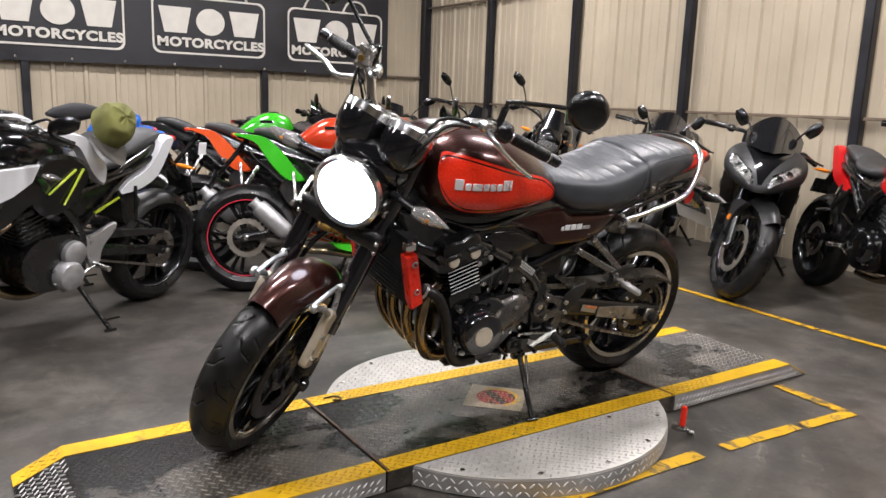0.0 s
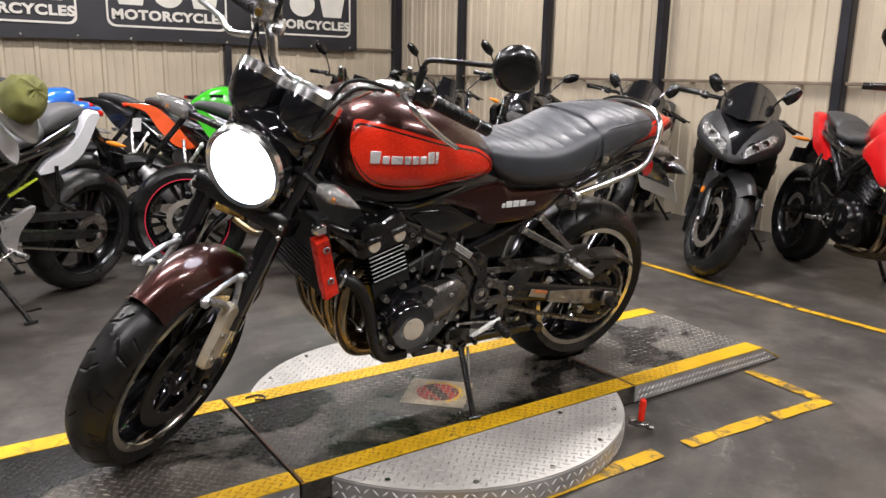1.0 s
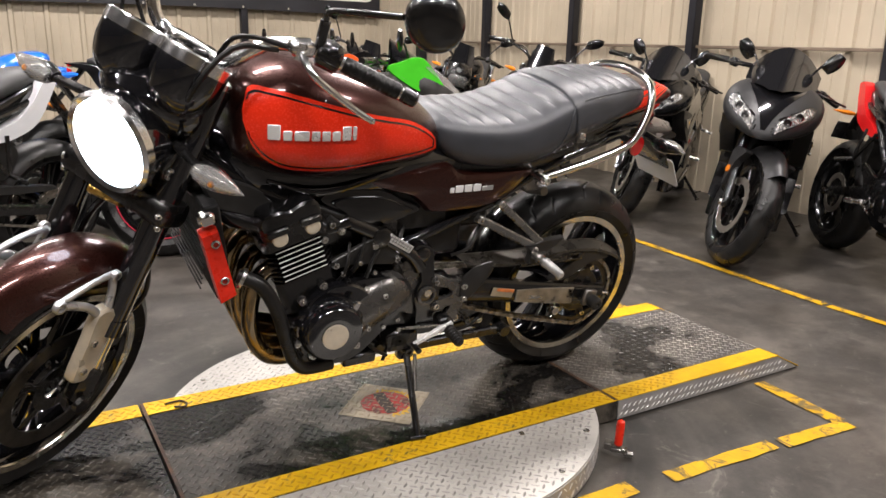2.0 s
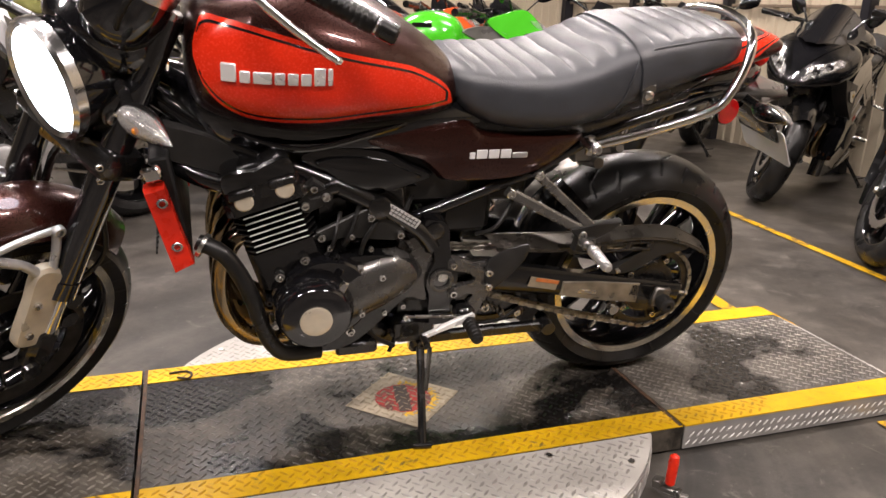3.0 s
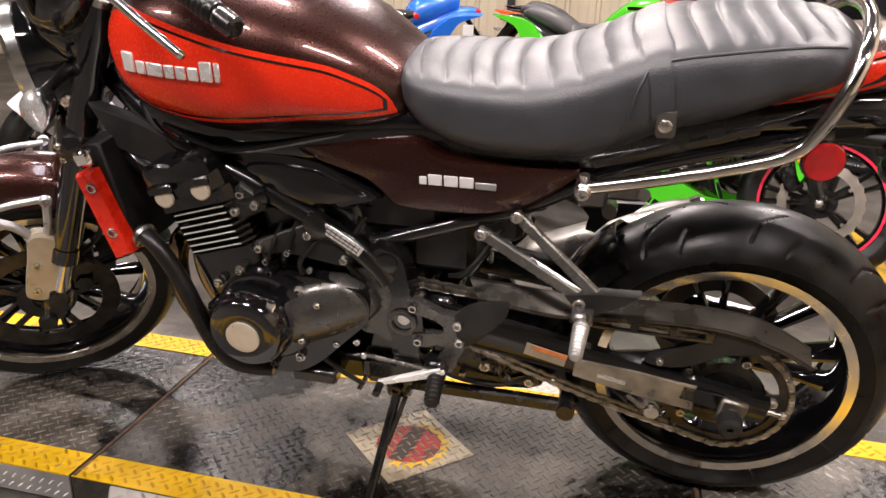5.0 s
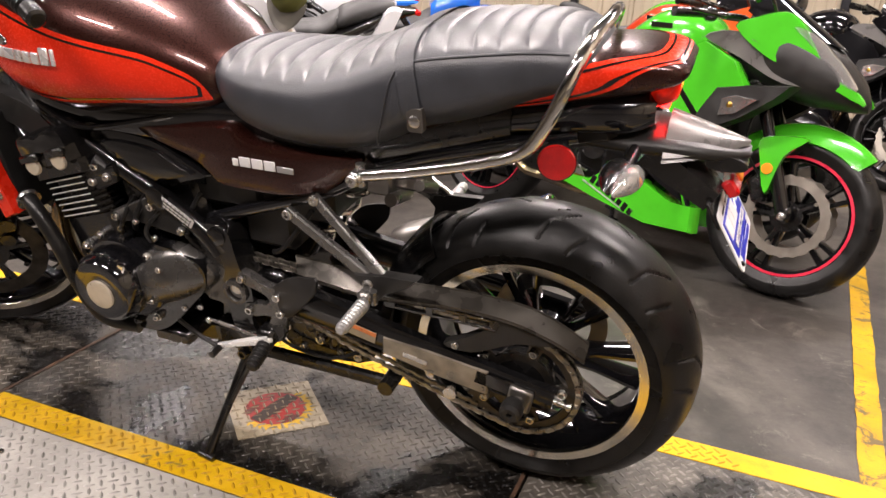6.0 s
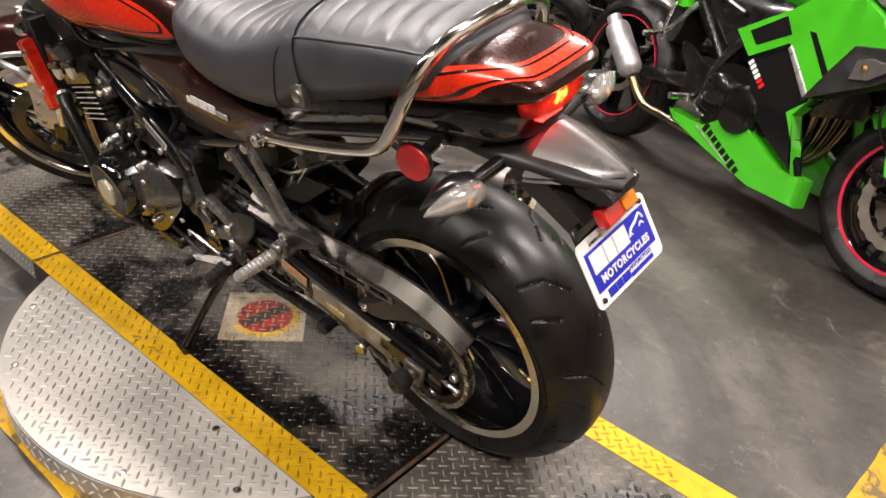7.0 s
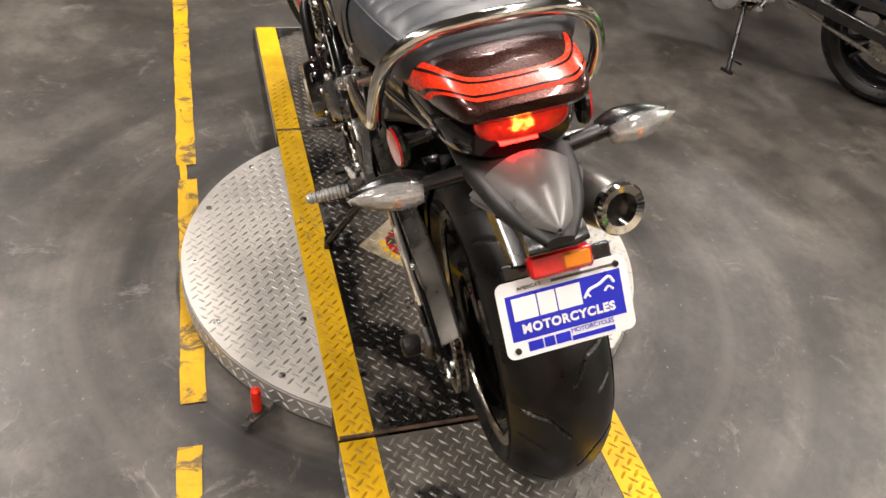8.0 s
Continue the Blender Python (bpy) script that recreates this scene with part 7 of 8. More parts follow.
    for s in (-1, 1):
        p("fender_side", panel([(fa.x - 0.02, 0.575), (fa.x + 0.13, 0.555), (fa.x + 0.12, 0.47), (fa.x + 0.075, 0.36), (fa.x + 0.045, 0.5)], s * 0.098, s * 0.134, 0.006), front, "", turn=True)
    p("fork_clamp", merge(box(0.08, 0.25, 0.03, (fx(0.74) + 0.012, 0, 0.74), (0, 24, 0), bevel=0.01), box(0.08, 0.24, 0.03, (fx(0.9) + 0.012, 0, 0.9), (0, 24, 0), bevel=0.01)), M_SATIN, "", turn=True)
    # frame, swingarm, engine
    p("frame", both(lambda: merge(tube([(fx(0.85) + 0.04, -0.05, 0.84), (-0.25, -0.15, 0.76), (0.0, -0.16, 0.62), (0.13, -0.13, 0.45), (0.14, -0.12, 0.3)], 0.022, 10), tube([(0.1, -0.12, 0.68), (0.4, -0.11, 0.75), (0.62, -0.08, 0.82)], 0.013, 8), tube([(0.12, -0.12, 0.5), (0.38, -0.11, 0.73)], 0.012, 8))), M_SATIN, "black tubular frame")
    p("swingarm", merge(beam((0.14, -0.105, 0.40), (H + 0.05, -0.105, 0.30), 0.06, 0.04, 0.028, 0.024), beam((0.14, 0.105, 0.40), (H + 0.05, 0.105, 0.30), 0.06, 0.04, 0.028, 0.024), box(0.05, 0.22, 0.08, (0.16, 0, 0.4), bevel=0.012)), M_SATIN, "black swingarm")
    p("chain_guard", panel([(0.2, 0.47), (0.45, 0.45), (0.68, 0.42), (0.66, 0.40), (0.4, 0.42), (0.2, 0.44)], -0.07, -0.1, 0.005), M_PLASTIC)
    p("drive_chain", merge(beam((0.12, -0.085, 0.445), (H, -0.085, 0.40), 0.012, 0.012, 0.012, 0.012), beam((0.12, -0.085, 0.36), (H, -0.085, 0.21), 0.012, 0.012, 0.012, 0.012)), M_CHAIN)
    for s in (-1, 1):
        p("axle_nut", lathe([(0, 0.016), (0.012, 0.015), (0.014, 0.008)], (H, s * 0.12, ra.z), (0, s, 0), 6), M_STEEL)
    p("crankcase", panel([(-0.20, 0.36), (-0.19, 0.44), (-0.12, 0.50), (0.05, 0.51), (0.13, 0.45), (0.12, 0.33), (0.05, 0.25), (-0.12, 0.25)], 0.15, -0.15, 0.012), M_SATIN if case is M_CASE else case, "engine crankcase")
    cyl_ = p("cylinder", box(0.13, 0.26, 0.16, (-0.14, 0, 0.56), (0, -18, 0), bevel=0.012), M_SATIN, "black cylinder with fins")
    for k in range(6):
        p("cooling_fin", box(0.15, 0.28, 0.006, (-0.118 - k * 0.006, 0, 0.50 + k * 0.019), (0, -18, 0), bevel=0.002), M_SATIN, "", cyl_)
    p("head_cover", box(0.13, 0.27, 0.07, (-0.18, 0, 0.675), (0, -18, 0), bevel=0.02, seg=2), M_SATIN)
    ce, cx_, cz_ = (0.78, 0.03, 0.315) if case is M_CASE else (1.0, -0.08, 0.375)
    for s in (-1, 1):
        cv = p("engine_cover", merge(lathe([(0, 0.092 * ce), (0.03, 0.09 * ce), (0.05, 0.078 * ce), (0.058, 0.05 * ce), (0.058, 0.005)], (cx_, s * 0.148, cz_), (0, s, 0), 36), lathe([(0, 0.06), (0.03, 0.058), (0.038, 0.045)], (0.06, s * 0.145, 0.41), (0, s, 0), 28)), case, "round engine side cover")
        for k in range(7):
            a = k * 0.9
            p("cover_bolt", bolt(V(cx_ + 0.094 * ce * math.cos(a), s * 0.155, cz_ + 0.094 * ce * math.sin(a)), (0, s, 0), 0.008, 0.012), M_STEEL, "", cv)
        pl2 = p("footrest_plate", panel([(0.12, 0.46), (0.19, 0.48), (0.30, 0.52), (0.31, 0.49), (0.24, 0.41), (0.22, 0.33), (0.18, 0.32), (0.15, 0.38)], s * 0.13, s * 0.148, 0.006), M_SILVER if case is M_CASE else M_SATIN, "footrest plate")
        p("footrest", merge(cyl((0.19, s * 0.145, 0.335), (0.2, s * 0.235, 0.33), 0.013, n=10), beam((0.185, s * 0.16, 0.33), (0.07, s * 0.17, 0.30), 0.014, 0.01, 0.01, 0.01)), M_STEEL, "", pl2)
        p("rear_footrest", merge(beam((0.33, s * 0.12, 0.66), (0.42, s * 0.15, 0.52), 0.022, 0.018, 0.014, 0.014), beam((0.44, s * 0.12, 0.68), (0.43, s * 0.15, 0.52), 0.018, 0.018, 0.012, 0.012), cyl((0.43, s * 0.15, 0.52), (0.45, s * 0.23, 0.50), 0.011, n=10)), M_STEEL if style == "sport" else M_SATIN, "passenger footrest")
    for k, y in enumerate((-0.10, -0.033, 0.033, 0.10)):
        p("exhaust_header", tube([(-0.22, y, 0.57), (-0.29, y, 0.52), (-0.30, y * 0.9, 0.40), (-0.25, y * 0.7, 0.28), (-0.1, y * 0.5, 0.21), (0.1, y * 0.4 + 0.03, 0.21)], 0.018, 10, 6), M_HEADER, "heat-tinted exhaust header")
    if exhaust_right:
        d = V(0.20, 0.02, 0.19).normalized()
        o = V(0.40, 0.19, 0.262)
        p("exhaust_pipe", tube([(0.05, 0.04, 0.20), (0.16, 0.12, 0.215), (0.28, 0.175, 0.235), (0.37, 0.188, 0.245), (0.46, 0.194, 0.315)], 0.02, 12), M_HEADER, "tan heat-tinted pipe")
        p("muffler", merge(lathe([(0.09, 0.024), (0.11, 0.046), (0.13, 0.05), (0.30, 0.05), (0.32, 0.044)], o, d, 28), lathe([(0.32, 0.03), (0.36, 0.03)], o, d, 20), lathe([(0.2, 0.0515), (0.212, 0.0515)], o, d, 28)), M_CASE, "short dull grey muffler")
    p("radiator", box(0.03, 0.3, 0.22, (-0.33, 0, 0.56), (0, -10, 0), bevel=0.004), M_SATIN)
    p("shock", cyl((0.2, 0, 0.45), (0.3, 0, 0.68), 0.03, n=14), M_SATIN)
    p("hugger", panel([(0.40, 0.62), (0.47, 0.64), (0.52, 0.58), (0.46, 0.48), (0.42, 0.5)], -0.08, 0.08, 0.01), M_PLASTIC)
    # body
    tk_ = Hull([(-0.31, 0.09, 0.78, 0.90, 2.2), (-0.27, 0.14, 0.745, 0.955, 2.5), (-0.18, 0.17, 0.73, 0.985, 2.6), (-0.08, 0.165, 0.73, 0.975, 2.5), (0.02, 0.13, 0.74, 0.92, 2.3), (0.10, 0.09, 0.75, 0.85, 2.1), (0.13, 0.05, 0.77, 0.82, 2)])
    p("fuel_tank", tk_.mesh(32, 32), tank_mat or body, "painted fuel tank")
    if style == "naked" and body is M_PEARL:
        for s in (-1, 1):
            p("knee_panel", panel([(-0.16, 0.965), (-0.02, 0.965), (0.08, 0.94), (0.14, 0.87), (0.209, 0.80), (0.20, 0.715), (0.13, 0.77), (0.09, 0.83), (0.04, 0.90), (-0.03, 0.93), (-0.15, 0.945)], s * 0.12, s * 0.178, 0.02, steps=3), body, "white tank side panel")
            p("trim_line", beam((0.19, s * 0.13, 0.575), (0.33, s * 0.13, 0.635), 0.014, 0.008, 0.012, 0.012), M_LIME, "lime yellow trim line")
    p("airbox", Hull([(-0.22, 0.10, 0.60, 0.80, 2.6), (0.0, 0.12, 0.50, 0.79, 2.8), (0.2, 0.11, 0.50, 0.78, 2.8), (0.34, 0.10, 0.58, 0.79, 2.6), (0.50, 0.07, 0.70, 0.83, 2.4)]).mesh(20, 20), M_SATIN, "black airbox and battery cover")
    p("fuel_cap", lathe([(0, 0.045), (0.008, 0.042), (0.01, 0.01)], (-0.16, 0, 0.983), (0, 0, 1), 24), M_SATIN)
    s1 = Hull([(0.05, 0.07, 0.77, 0.81, 2.3), (0.09, 0.1, 0.755, 0.825, 2.6), (0.2, 0.125, 0.75, 0.815, 2.8), (0.32, 0.125, 0.765, 0.83, 2.8), (0.38, 0.11, 0.785, 0.865, 2.6), (0.405, 0.07, 0.80, 0.88, 2.3)])
    p("seat", s1.mesh(28, 28), seat_mat, "rider seat")
    t1 = Hull([(0.22, 0.085, 0.66, 0.75, 2.4), (0.33, 0.105, 0.67, 0.79, 2.6), (0.45, 0.10, 0.71, 0.84, 2.6), (0.58, 0.085, 0.79, 0.89, 2.5), (0.69, 0.06, 0.85, 0.905, 2.4), (0.77, 0.03, 0.875, 0.90, 2.2)])
    p("tail", t1.mesh(36, 28), tail_mat, "tail cowl")
    for s in (-1, 1):
        p("tail_panel", panel([(0.376, 0.63), (0.43, 0.70), (0.50, 0.79), (0.593, 0.868), (0.70, 0.885), (0.78, 0.886), (0.70, 0.862), (0.64, 0.83), (0.58, 0.74), (0.50, 0.65), (0.44, 0.622)] if style == "sport" else [(0.343, 0.643), (0.40, 0.70), (0.50, 0.745), (0.57, 0.82), (0.62, 0.905), (0.68, 0.912), (0.672, 0.87), (0.595, 0.723), (0.50, 0.665), (0.42, 0.645)], s * 0.065, s * 0.118, 0.010, steps=3), tail_side or accent, "painted tail side panel")
    s2 = Hull([(x, w, lo, hi + tail_up, e) for x, w, lo, hi, e in ((0.385, 0.09, 0.80, 0.85, 2.4), (0.42, 0.105, 0.805, 0.89, 2.6), (0.52, 0.095, 0.84, 0.925, 2.6), (0.62, 0.07, 0.88, 0.935, 2.4), (0.66, 0.04, 0.89, 0.925, 2.2))])
    p("passenger_seat", s2.mesh(24, 24), tail_mat if tail_up else seat_mat, "passenger seat")
    p("tail_lamp", box(0.03, 0.08, 0.025, (0.77, 0, 0.885), (0, 20, 0), bevel=0.006), M_REDLENS)
    p("plate_holder", merge(beam((0.70, 0, 0.86), (0.86, 0, 0.66), 0.03, 0.02, 0.07, 0.06), box(0.01, 0.17, 0.10, (0.885, 0, 0.64), (0, -20, 0), bevel=0.003)), M_SATIN, "black plate holder")
    for s in (-1, 1):
        p("rear_indicator", indicator((0.82, s * 0.03, 0.74), (0.05, s, 0.02), 0.12, 0.022), M_AMBERSOLID if style != "sport" else M_CLEAR, "rear indicator")
    # controls
    hz = 1.02 if style != "sport" else 0.93
    for s in (-1, 1):
        bar_ = p("handlebar", merge(tube([(fx(0.9) + 0.03, s * 0.03, 0.93), (fx(0.9) + 0.04, s * 0.12, 0.95 if style == "sport" else 1.0), (-0.32, s * 0.26, hz), (-0.25, s * 0.37, hz - 0.02)], 0.011, 10), cyl((-0.305, s * 0.275, hz), (-0.24, s * 0.385, hz - 0.022), 0.017, n=14), box(0.045, 0.045, 0.045, (-0.32, s * 0.25, hz), (0, 0, s * 30), bevel=0.01)), M_SATIN, "black handlebar with rubber grip", turn=True)
        p("hand_lever", tube([(-0.36, s * 0.21, hz), (-0.375, s * 0.27, hz - 0.005), (-0.33, s * 0.36, hz - 0.01), (-0.31, s * 0.4, hz - 0.012)], 0.006, 8), M_SATIN, "", bar_, True)
        if style == "sport":
            mp = V(-0.52, s * 0.12, 0.975)
            mc_ = V(-0.47, s * 0.205, 1.055)
        else:
            mp = V(-0.32, s * 0.23, hz + 0.02)
            mc_ = V(-0.30, s * 0.36, hz + mirror_up)
        mir = p("mirror", tube([mp, mp.lerp(mc_, 0.5) + V(0.0, 0, 0.025), mc_ + V(0, -s * 0.03, -0.02)], 0.006, 8), M_SATIN, "black mirror on a stem", turn=style != "sport")
        lpz = []
        for k in range(9):
            t = k / 8
            rr = 0.04 * math.sin(math.pi * min(1, 0.14 + t * 0.74)) ** 0.6
            c = mc_ + (V(0.0, s * (t - 0.5) * 0.115, (t - 0.5) * 0.05) if style != "sport" else V(0.0, s * (t - 0.5) * 0.060, (t - 0.5) * 0.085))
            lpz.append([c + (V(0.018 * math.cos(a) * rr / 0.04, 0, rr * math.sin(a)) if style != "sport" else V(0.018 * math.cos(a) * rr / 0.04, s * rr * 0.75 * math.sin(a), -rr * 0.5 * math.sin(a))) for a in [2 * math.pi * i / 14 for i in range(14)]])
        p("mirror_shell", rings(bmesh.new(), lpz), M_BLACK, "", mir, style != "sport")
        if style != "sport":
            p("front_indicator", indicator((-0.47, s * 0.15, 0.86), (0.2, s, 0.02), 0.085, 0.026), M_AMBERSOLID, "amber front indicator", turn=True)
    p("gauge", box(0.05, 0.15, 0.08, (-0.44, 0, 1.0 if style != "sport" else 0.95), (0, 35, 0), bevel=0.012), M_SATIN, "instrument cluster", turn=style != "sport")
    for s in (-1, 1):
        p("control_cable", tube([(-0.34, s * 0.2, hz), (-0.45, s * 0.12, hz), (-0.47, s * 0.04, 0.87)], 0.005, 6), M_RUBBER, turn=True)
    # side stand
    inv = pose(0, 0, 0, lean, 0, 0).inverted()
    ft = inv @ V(0.17, -0.30, 0.008)
    stt = V(0.10, -0.12, 0.27)
    p("side_stand", merge(tube([stt, stt.lerp(ft, 0.5), ft], 0.011, 10), cyl(ft + V(-0.03, 0, 0), ft + V(0.025, -0.01, 0), 0.008, n=8), cyl(stt.lerp(ft, 0.85) + V(0, 0, 0.01), stt.lerp(ft, 0.85) + V(0.06, -0.03, 0.02), 0.005, n=8)), M_SATIN, "black side stand")
    if style == "sport":
        def swept(bm):
            """Draws the panel in towards the nose's tip."""
            for v in bm.verts:
                if v.co.x < -0.5:
                    v.co.y *= 1 - 1.75 * (-0.5 - v.co.x)
            return bm

        nose = Hull([(-0.86, 0.02, 0.695, 0.73, 2.1), (-0.83, 0.06, 0.69, 0.79, 2.2), (-0.76, 0.105, 0.69, 0.86, 2.3), (-0.66, 0.145, 0.69, 0.925, 2.4), (-0.56, 0.165, 0.71, 0.965, 2.5), (-0.44, 0.15, 0.74, 0.94, 2.5)])
        if lamp_nose:
            nose = Hull([(-0.86, 0.03, 0.67, 0.70, 2.1), (-0.83, 0.10, 0.665, 0.765, 2.1), (-0.76, 0.175, 0.665, 0.835, 2.1), (-0.66, 0.225, 0.67, 0.90, 2.2), (-0.56, 0.23, 0.70, 0.94, 2.3), (-0.44, 0.19, 0.74, 0.92, 2.4)])
        p("nose_fairing", nose.mesh(30, 36), front if lamp_nose else M_PLASTIC, "pointed nose fairing")

        def scr(u, v):
            x = -0.735 + 0.30 * u
            w = 0.03 + 0.14 * math.sin(math.pi / 2 * min(1, u * 1.3))
            yy = -w + 2 * w * v
            return V(x, yy, 0.895 + 0.20 * u - 0.12 * (yy / 0.17) ** 2)
        p("windscreen", patch(scr, 16, 16), screen, "dark windscreen")
        if lamp_nose:
            def mid(u, v):
                x = -0.855 + 0.23 * u
                w, lo, hi, e = nose.at(x)
                yy = (0.25 + 0.32 * u) * w * (2 * v - 1)
                return V(x - 0.002, yy, (lo + hi) / 2 + (hi - lo) / 2 * (1 - abs(yy / w) ** e) ** (1 / e) + 0.003)
            p("nose_stripe", patch(mid, 20, 8), M_GLOSS, "gloss black middle of the nose")
            p("air_intake", box(0.03, 0.10, 0.04, (-0.835, 0, 0.715), (0, 20, 0), bevel=0.008), M_STRIPE)
        for s in (-1, 1):
            if lamp_nose:
                def face(y, z):
                    """Where the nose's skin lies ahead of a place across it."""
                    for k in range(80):
                        x = -0.86 + 0.005 * k
                        w, lo, hi, e = nose.at(x)
                        if abs(y / w) ** e + abs((z - (lo + hi) / 2) / ((hi - lo) / 2)) ** e <= 1:
                            return x
                    return -0.46

                def hl(u, v, s=s, o=0.004, g=0.0):
                    y = 0.052 - g + (0.135 + 2 * g) * u
                    top, low = 0.760 + g + 0.100 * u, 0.700 - g + 0.098 * u ** 0.8
                    if u > 0.8:
                        top, low = top - 0.03 * (u - 0.8) / 0.2, low + 0.012 * (u - 0.8) / 0.2
                    z = low + (top - low) * v
                    x = face(y, z)
                    return V(x - o, s * (y + 0.5 * o), z)
                p("lamp_surround", patch(lambda u, v, s=s: hl(u, v, s, 0.002, 0.009), 24, 12), M_STRIPE, "black lamp surround")
                p("reflector_bowl", patch(hl, 24, 12), M_LAMPREFL, "bright headlamp reflector")
                p("headlamp", patch(lambda u, v, s=s: hl(u, v, s, 0.009), 24, 12), M_CLEAR, "clear slanted headlamp lens")
                for q in (0.3, 0.62):
                    p("projector", lathe([(0, 0.019), (0.006, 0.020), (0.008, 0.012), (0.004, 0.010)], hl(q, 0.5), (-1, s * 0.45, 0.2), 16), M_STRIPE)
            else:
                p("nose_panel", swept(panel([(-0.404, 0.921), (-0.48, 0.96), (-0.564, 0.985), (-0.62, 0.955), (-0.68, 0.88), (-0.735, 0.80), (-0.83, 0.755), (-0.855, 0.713), (-0.735, 0.762), (-0.62, 0.80), (-0.53, 0.83)], s * 0.13, s * 0.187, 0.01, steps=3)), body, "painted nose side panel")
                p("reflector_bowl", swept(panel([(-0.60, 0.935), (-0.663, 0.922), (-0.74, 0.86), (-0.80, 0.80), (-0.823, 0.757), (-0.73, 0.80), (-0.68, 0.87)], s * 0.12, s * 0.182, 0.012, steps=3)), M_REFLECTOR, "bright headlamp reflector")
                p("headlamp", swept(panel([(-0.60, 0.935), (-0.663, 0.922), (-0.74, 0.86), (-0.80, 0.80), (-0.823, 0.757), (-0.73, 0.80), (-0.68, 0.87)], s * 0.184, s * 0.1885, 0.012, steps=3)), M_CLEAR, "clear slanted headlamp lens")
                p("grey_strip", swept(panel([(-0.30, 0.875), (-0.413, 0.905), (-0.56, 0.845), (-0.715, 0.768), (-0.612, 0.745), (-0.45, 0.815)], s * 0.14, s * 0.183, 0.008, steps=3)), M_FENDER, "dark grey infill strip")
            sf = p("side_fairing", panel([(0.046, 0.631), (-0.137, 0.746), (-0.204, 0.80), (-0.32, 0.86), (-0.45, 0.80), (-0.51, 0.716), (-0.42, 0.66), (-0.376, 0.57), (-0.30, 0.44), (-0.36, 0.30), (-0.385, 0.262), (-0.345, 0.35), (-0.275, 0.44), (-0.335, 0.50), (-0.18, 0.646), (-0.044, 0.56)], s * 0.15, s * 0.205, 0.006, soft=False), body, "painted side fairing")
            p("fairing_inset", panel([(-0.03, 0.555), (-0.18, 0.66), (-0.345, 0.505), (-0.29, 0.44), (-0.37, 0.30), (-0.385, 0.262), (-0.25, 0.325), (-0.144, 0.385)], s * 0.14, s * 0.192, 0.01, soft=False), M_GLOSS, "gloss black fairing panel", sf)
            p("fairing_stripe", beam((-0.19, s * 0.2, 0.635), (-0.322, s * 0.2, 0.505), 0.02, 0.026, 0.012, 0.012), M_SILVER, "silver stripe", sf)
            p("fairing_slot", panel([(-0.235, 0.70), (-0.26, 0.70), (-0.36, 0.60), (-0.345, 0.585)], s * 0.2, s * 0.2075, 0.002, soft=False), M_STRIPE, "", sf)
            p("fairing_window", panel([(-0.015, 0.640), (-0.135, 0.722), (-0.178, 0.672), (-0.06, 0.602)], s * 0.2, s * 0.2065, 0.002, soft=False), M_GLOSS, "gloss black fairing inset", sf)
            for k in range(6):
                p("badge_block", box(0.014, 0.002, 0.022, (-0.06 - k * 0.015, s * 0.1935, 0.545 - k * 0.012), (0, -38, 0), bevel=0.0005), M_WHITE if k < 4 else M_SPORTRED, "", sf)
            dk = p("fairing_vent", panel([(-0.30, 0.49), (-0.36, 0.62), (-0.405, 0.705), (-0.51, 0.725), (-0.673, 0.744), (-0.624, 0.69), (-0.52, 0.61), (-0.43, 0.562)], s * 0.14, s * 0.216, 0.014, soft=False), M_PLASTIC, "matt black fairing scoop")
            p("front_indicator", panel([(-0.437, 0.605), (-0.44, 0.668), (-0.485, 0.685), (-0.57, 0.68), (-0.50, 0.62)], s * 0.205, s * 0.226, 0.006, soft=False), M_REFLECTOR, "clear front indicator set in the fairing", dk)
            p("bulb", lathe([(0, 0.012), (0.004, 0.010), (0.006, 0.002)], V(-0.475, s * 0.224, 0.65), (0, s, 0), 12), M_COPPER, "", dk)
            lf = p("lower_fairing", panel([(0.235, 0.275), (0.13, 0.272), (0.046, 0.275), (-0.03, 0.33), (-0.107, 0.392), (-0.16, 0.33), (-0.25, 0.29), (-0.335, 0.262), (-0.42, 0.262), (-0.43, 0.165), (-0.24, 0.155), (0.0, 0.20), (0.2, 0.245)], s * 0.12, s * 0.188, 0.012, soft=False), body, "painted belly fairing")
            for k in range(8):
                p("badge_block", box(0.021, 0.002, 0.034 if k in (0, 6) else 0.024, (0.02 - k * 0.027, s * 0.1895, 0.274 - k * 0.0125), (0, -24, 0), bevel=0.0005), M_SATIN, "", lf)
            p("belly_stripe", beam((0.07, s * 0.185, 0.262), (-0.13, s * 0.185, 0.188), 0.008, 0.006, 0.01, 0.01), M_SILVER, "", lf)
        p("tank_badge", box(0.09, 0.002, 0.02, (-0.12, 0.172, 0.90), (-16, 0, 0), bevel=0.0006), M_SATIN)
    else:
        nose = Hull([(-0.66, 0.03, 0.80, 0.84, 2.2), (-0.64, 0.085, 0.745, 0.90, 2.4), (-0.57, 0.11, 0.735, 0.955, 2.5), (-0.48, 0.10, 0.76, 0.98, 2.4), (-0.44, 0.06, 0.80, 0.95, 2.2)])
        p("headlamp_cowl", nose.mesh(20, 28), accent, "small headlamp cowl", turn=True)
        p("headlamp", moved(Hull([(-0.672, 0.03, 0.79, 0.82, 2.2), (-0.655, 0.075, 0.755, 0.85, 2.6), (-0.62, 0.088, 0.75, 0.86, 2.6)]).mesh(8, 24), Matrix()), M_CLEAR, "clear headlamp lens", turn=True)
        def scr2(u, v):
            w = 0.10 * (1 - 0.35 * u)
            yy = -w + 2 * w * v
            return V(-0.60 + 0.10 * u + 0.4 * yy * yy / 0.1 * 0.3, yy, 0.93 + 0.16 * u - 0.3 * yy * yy)
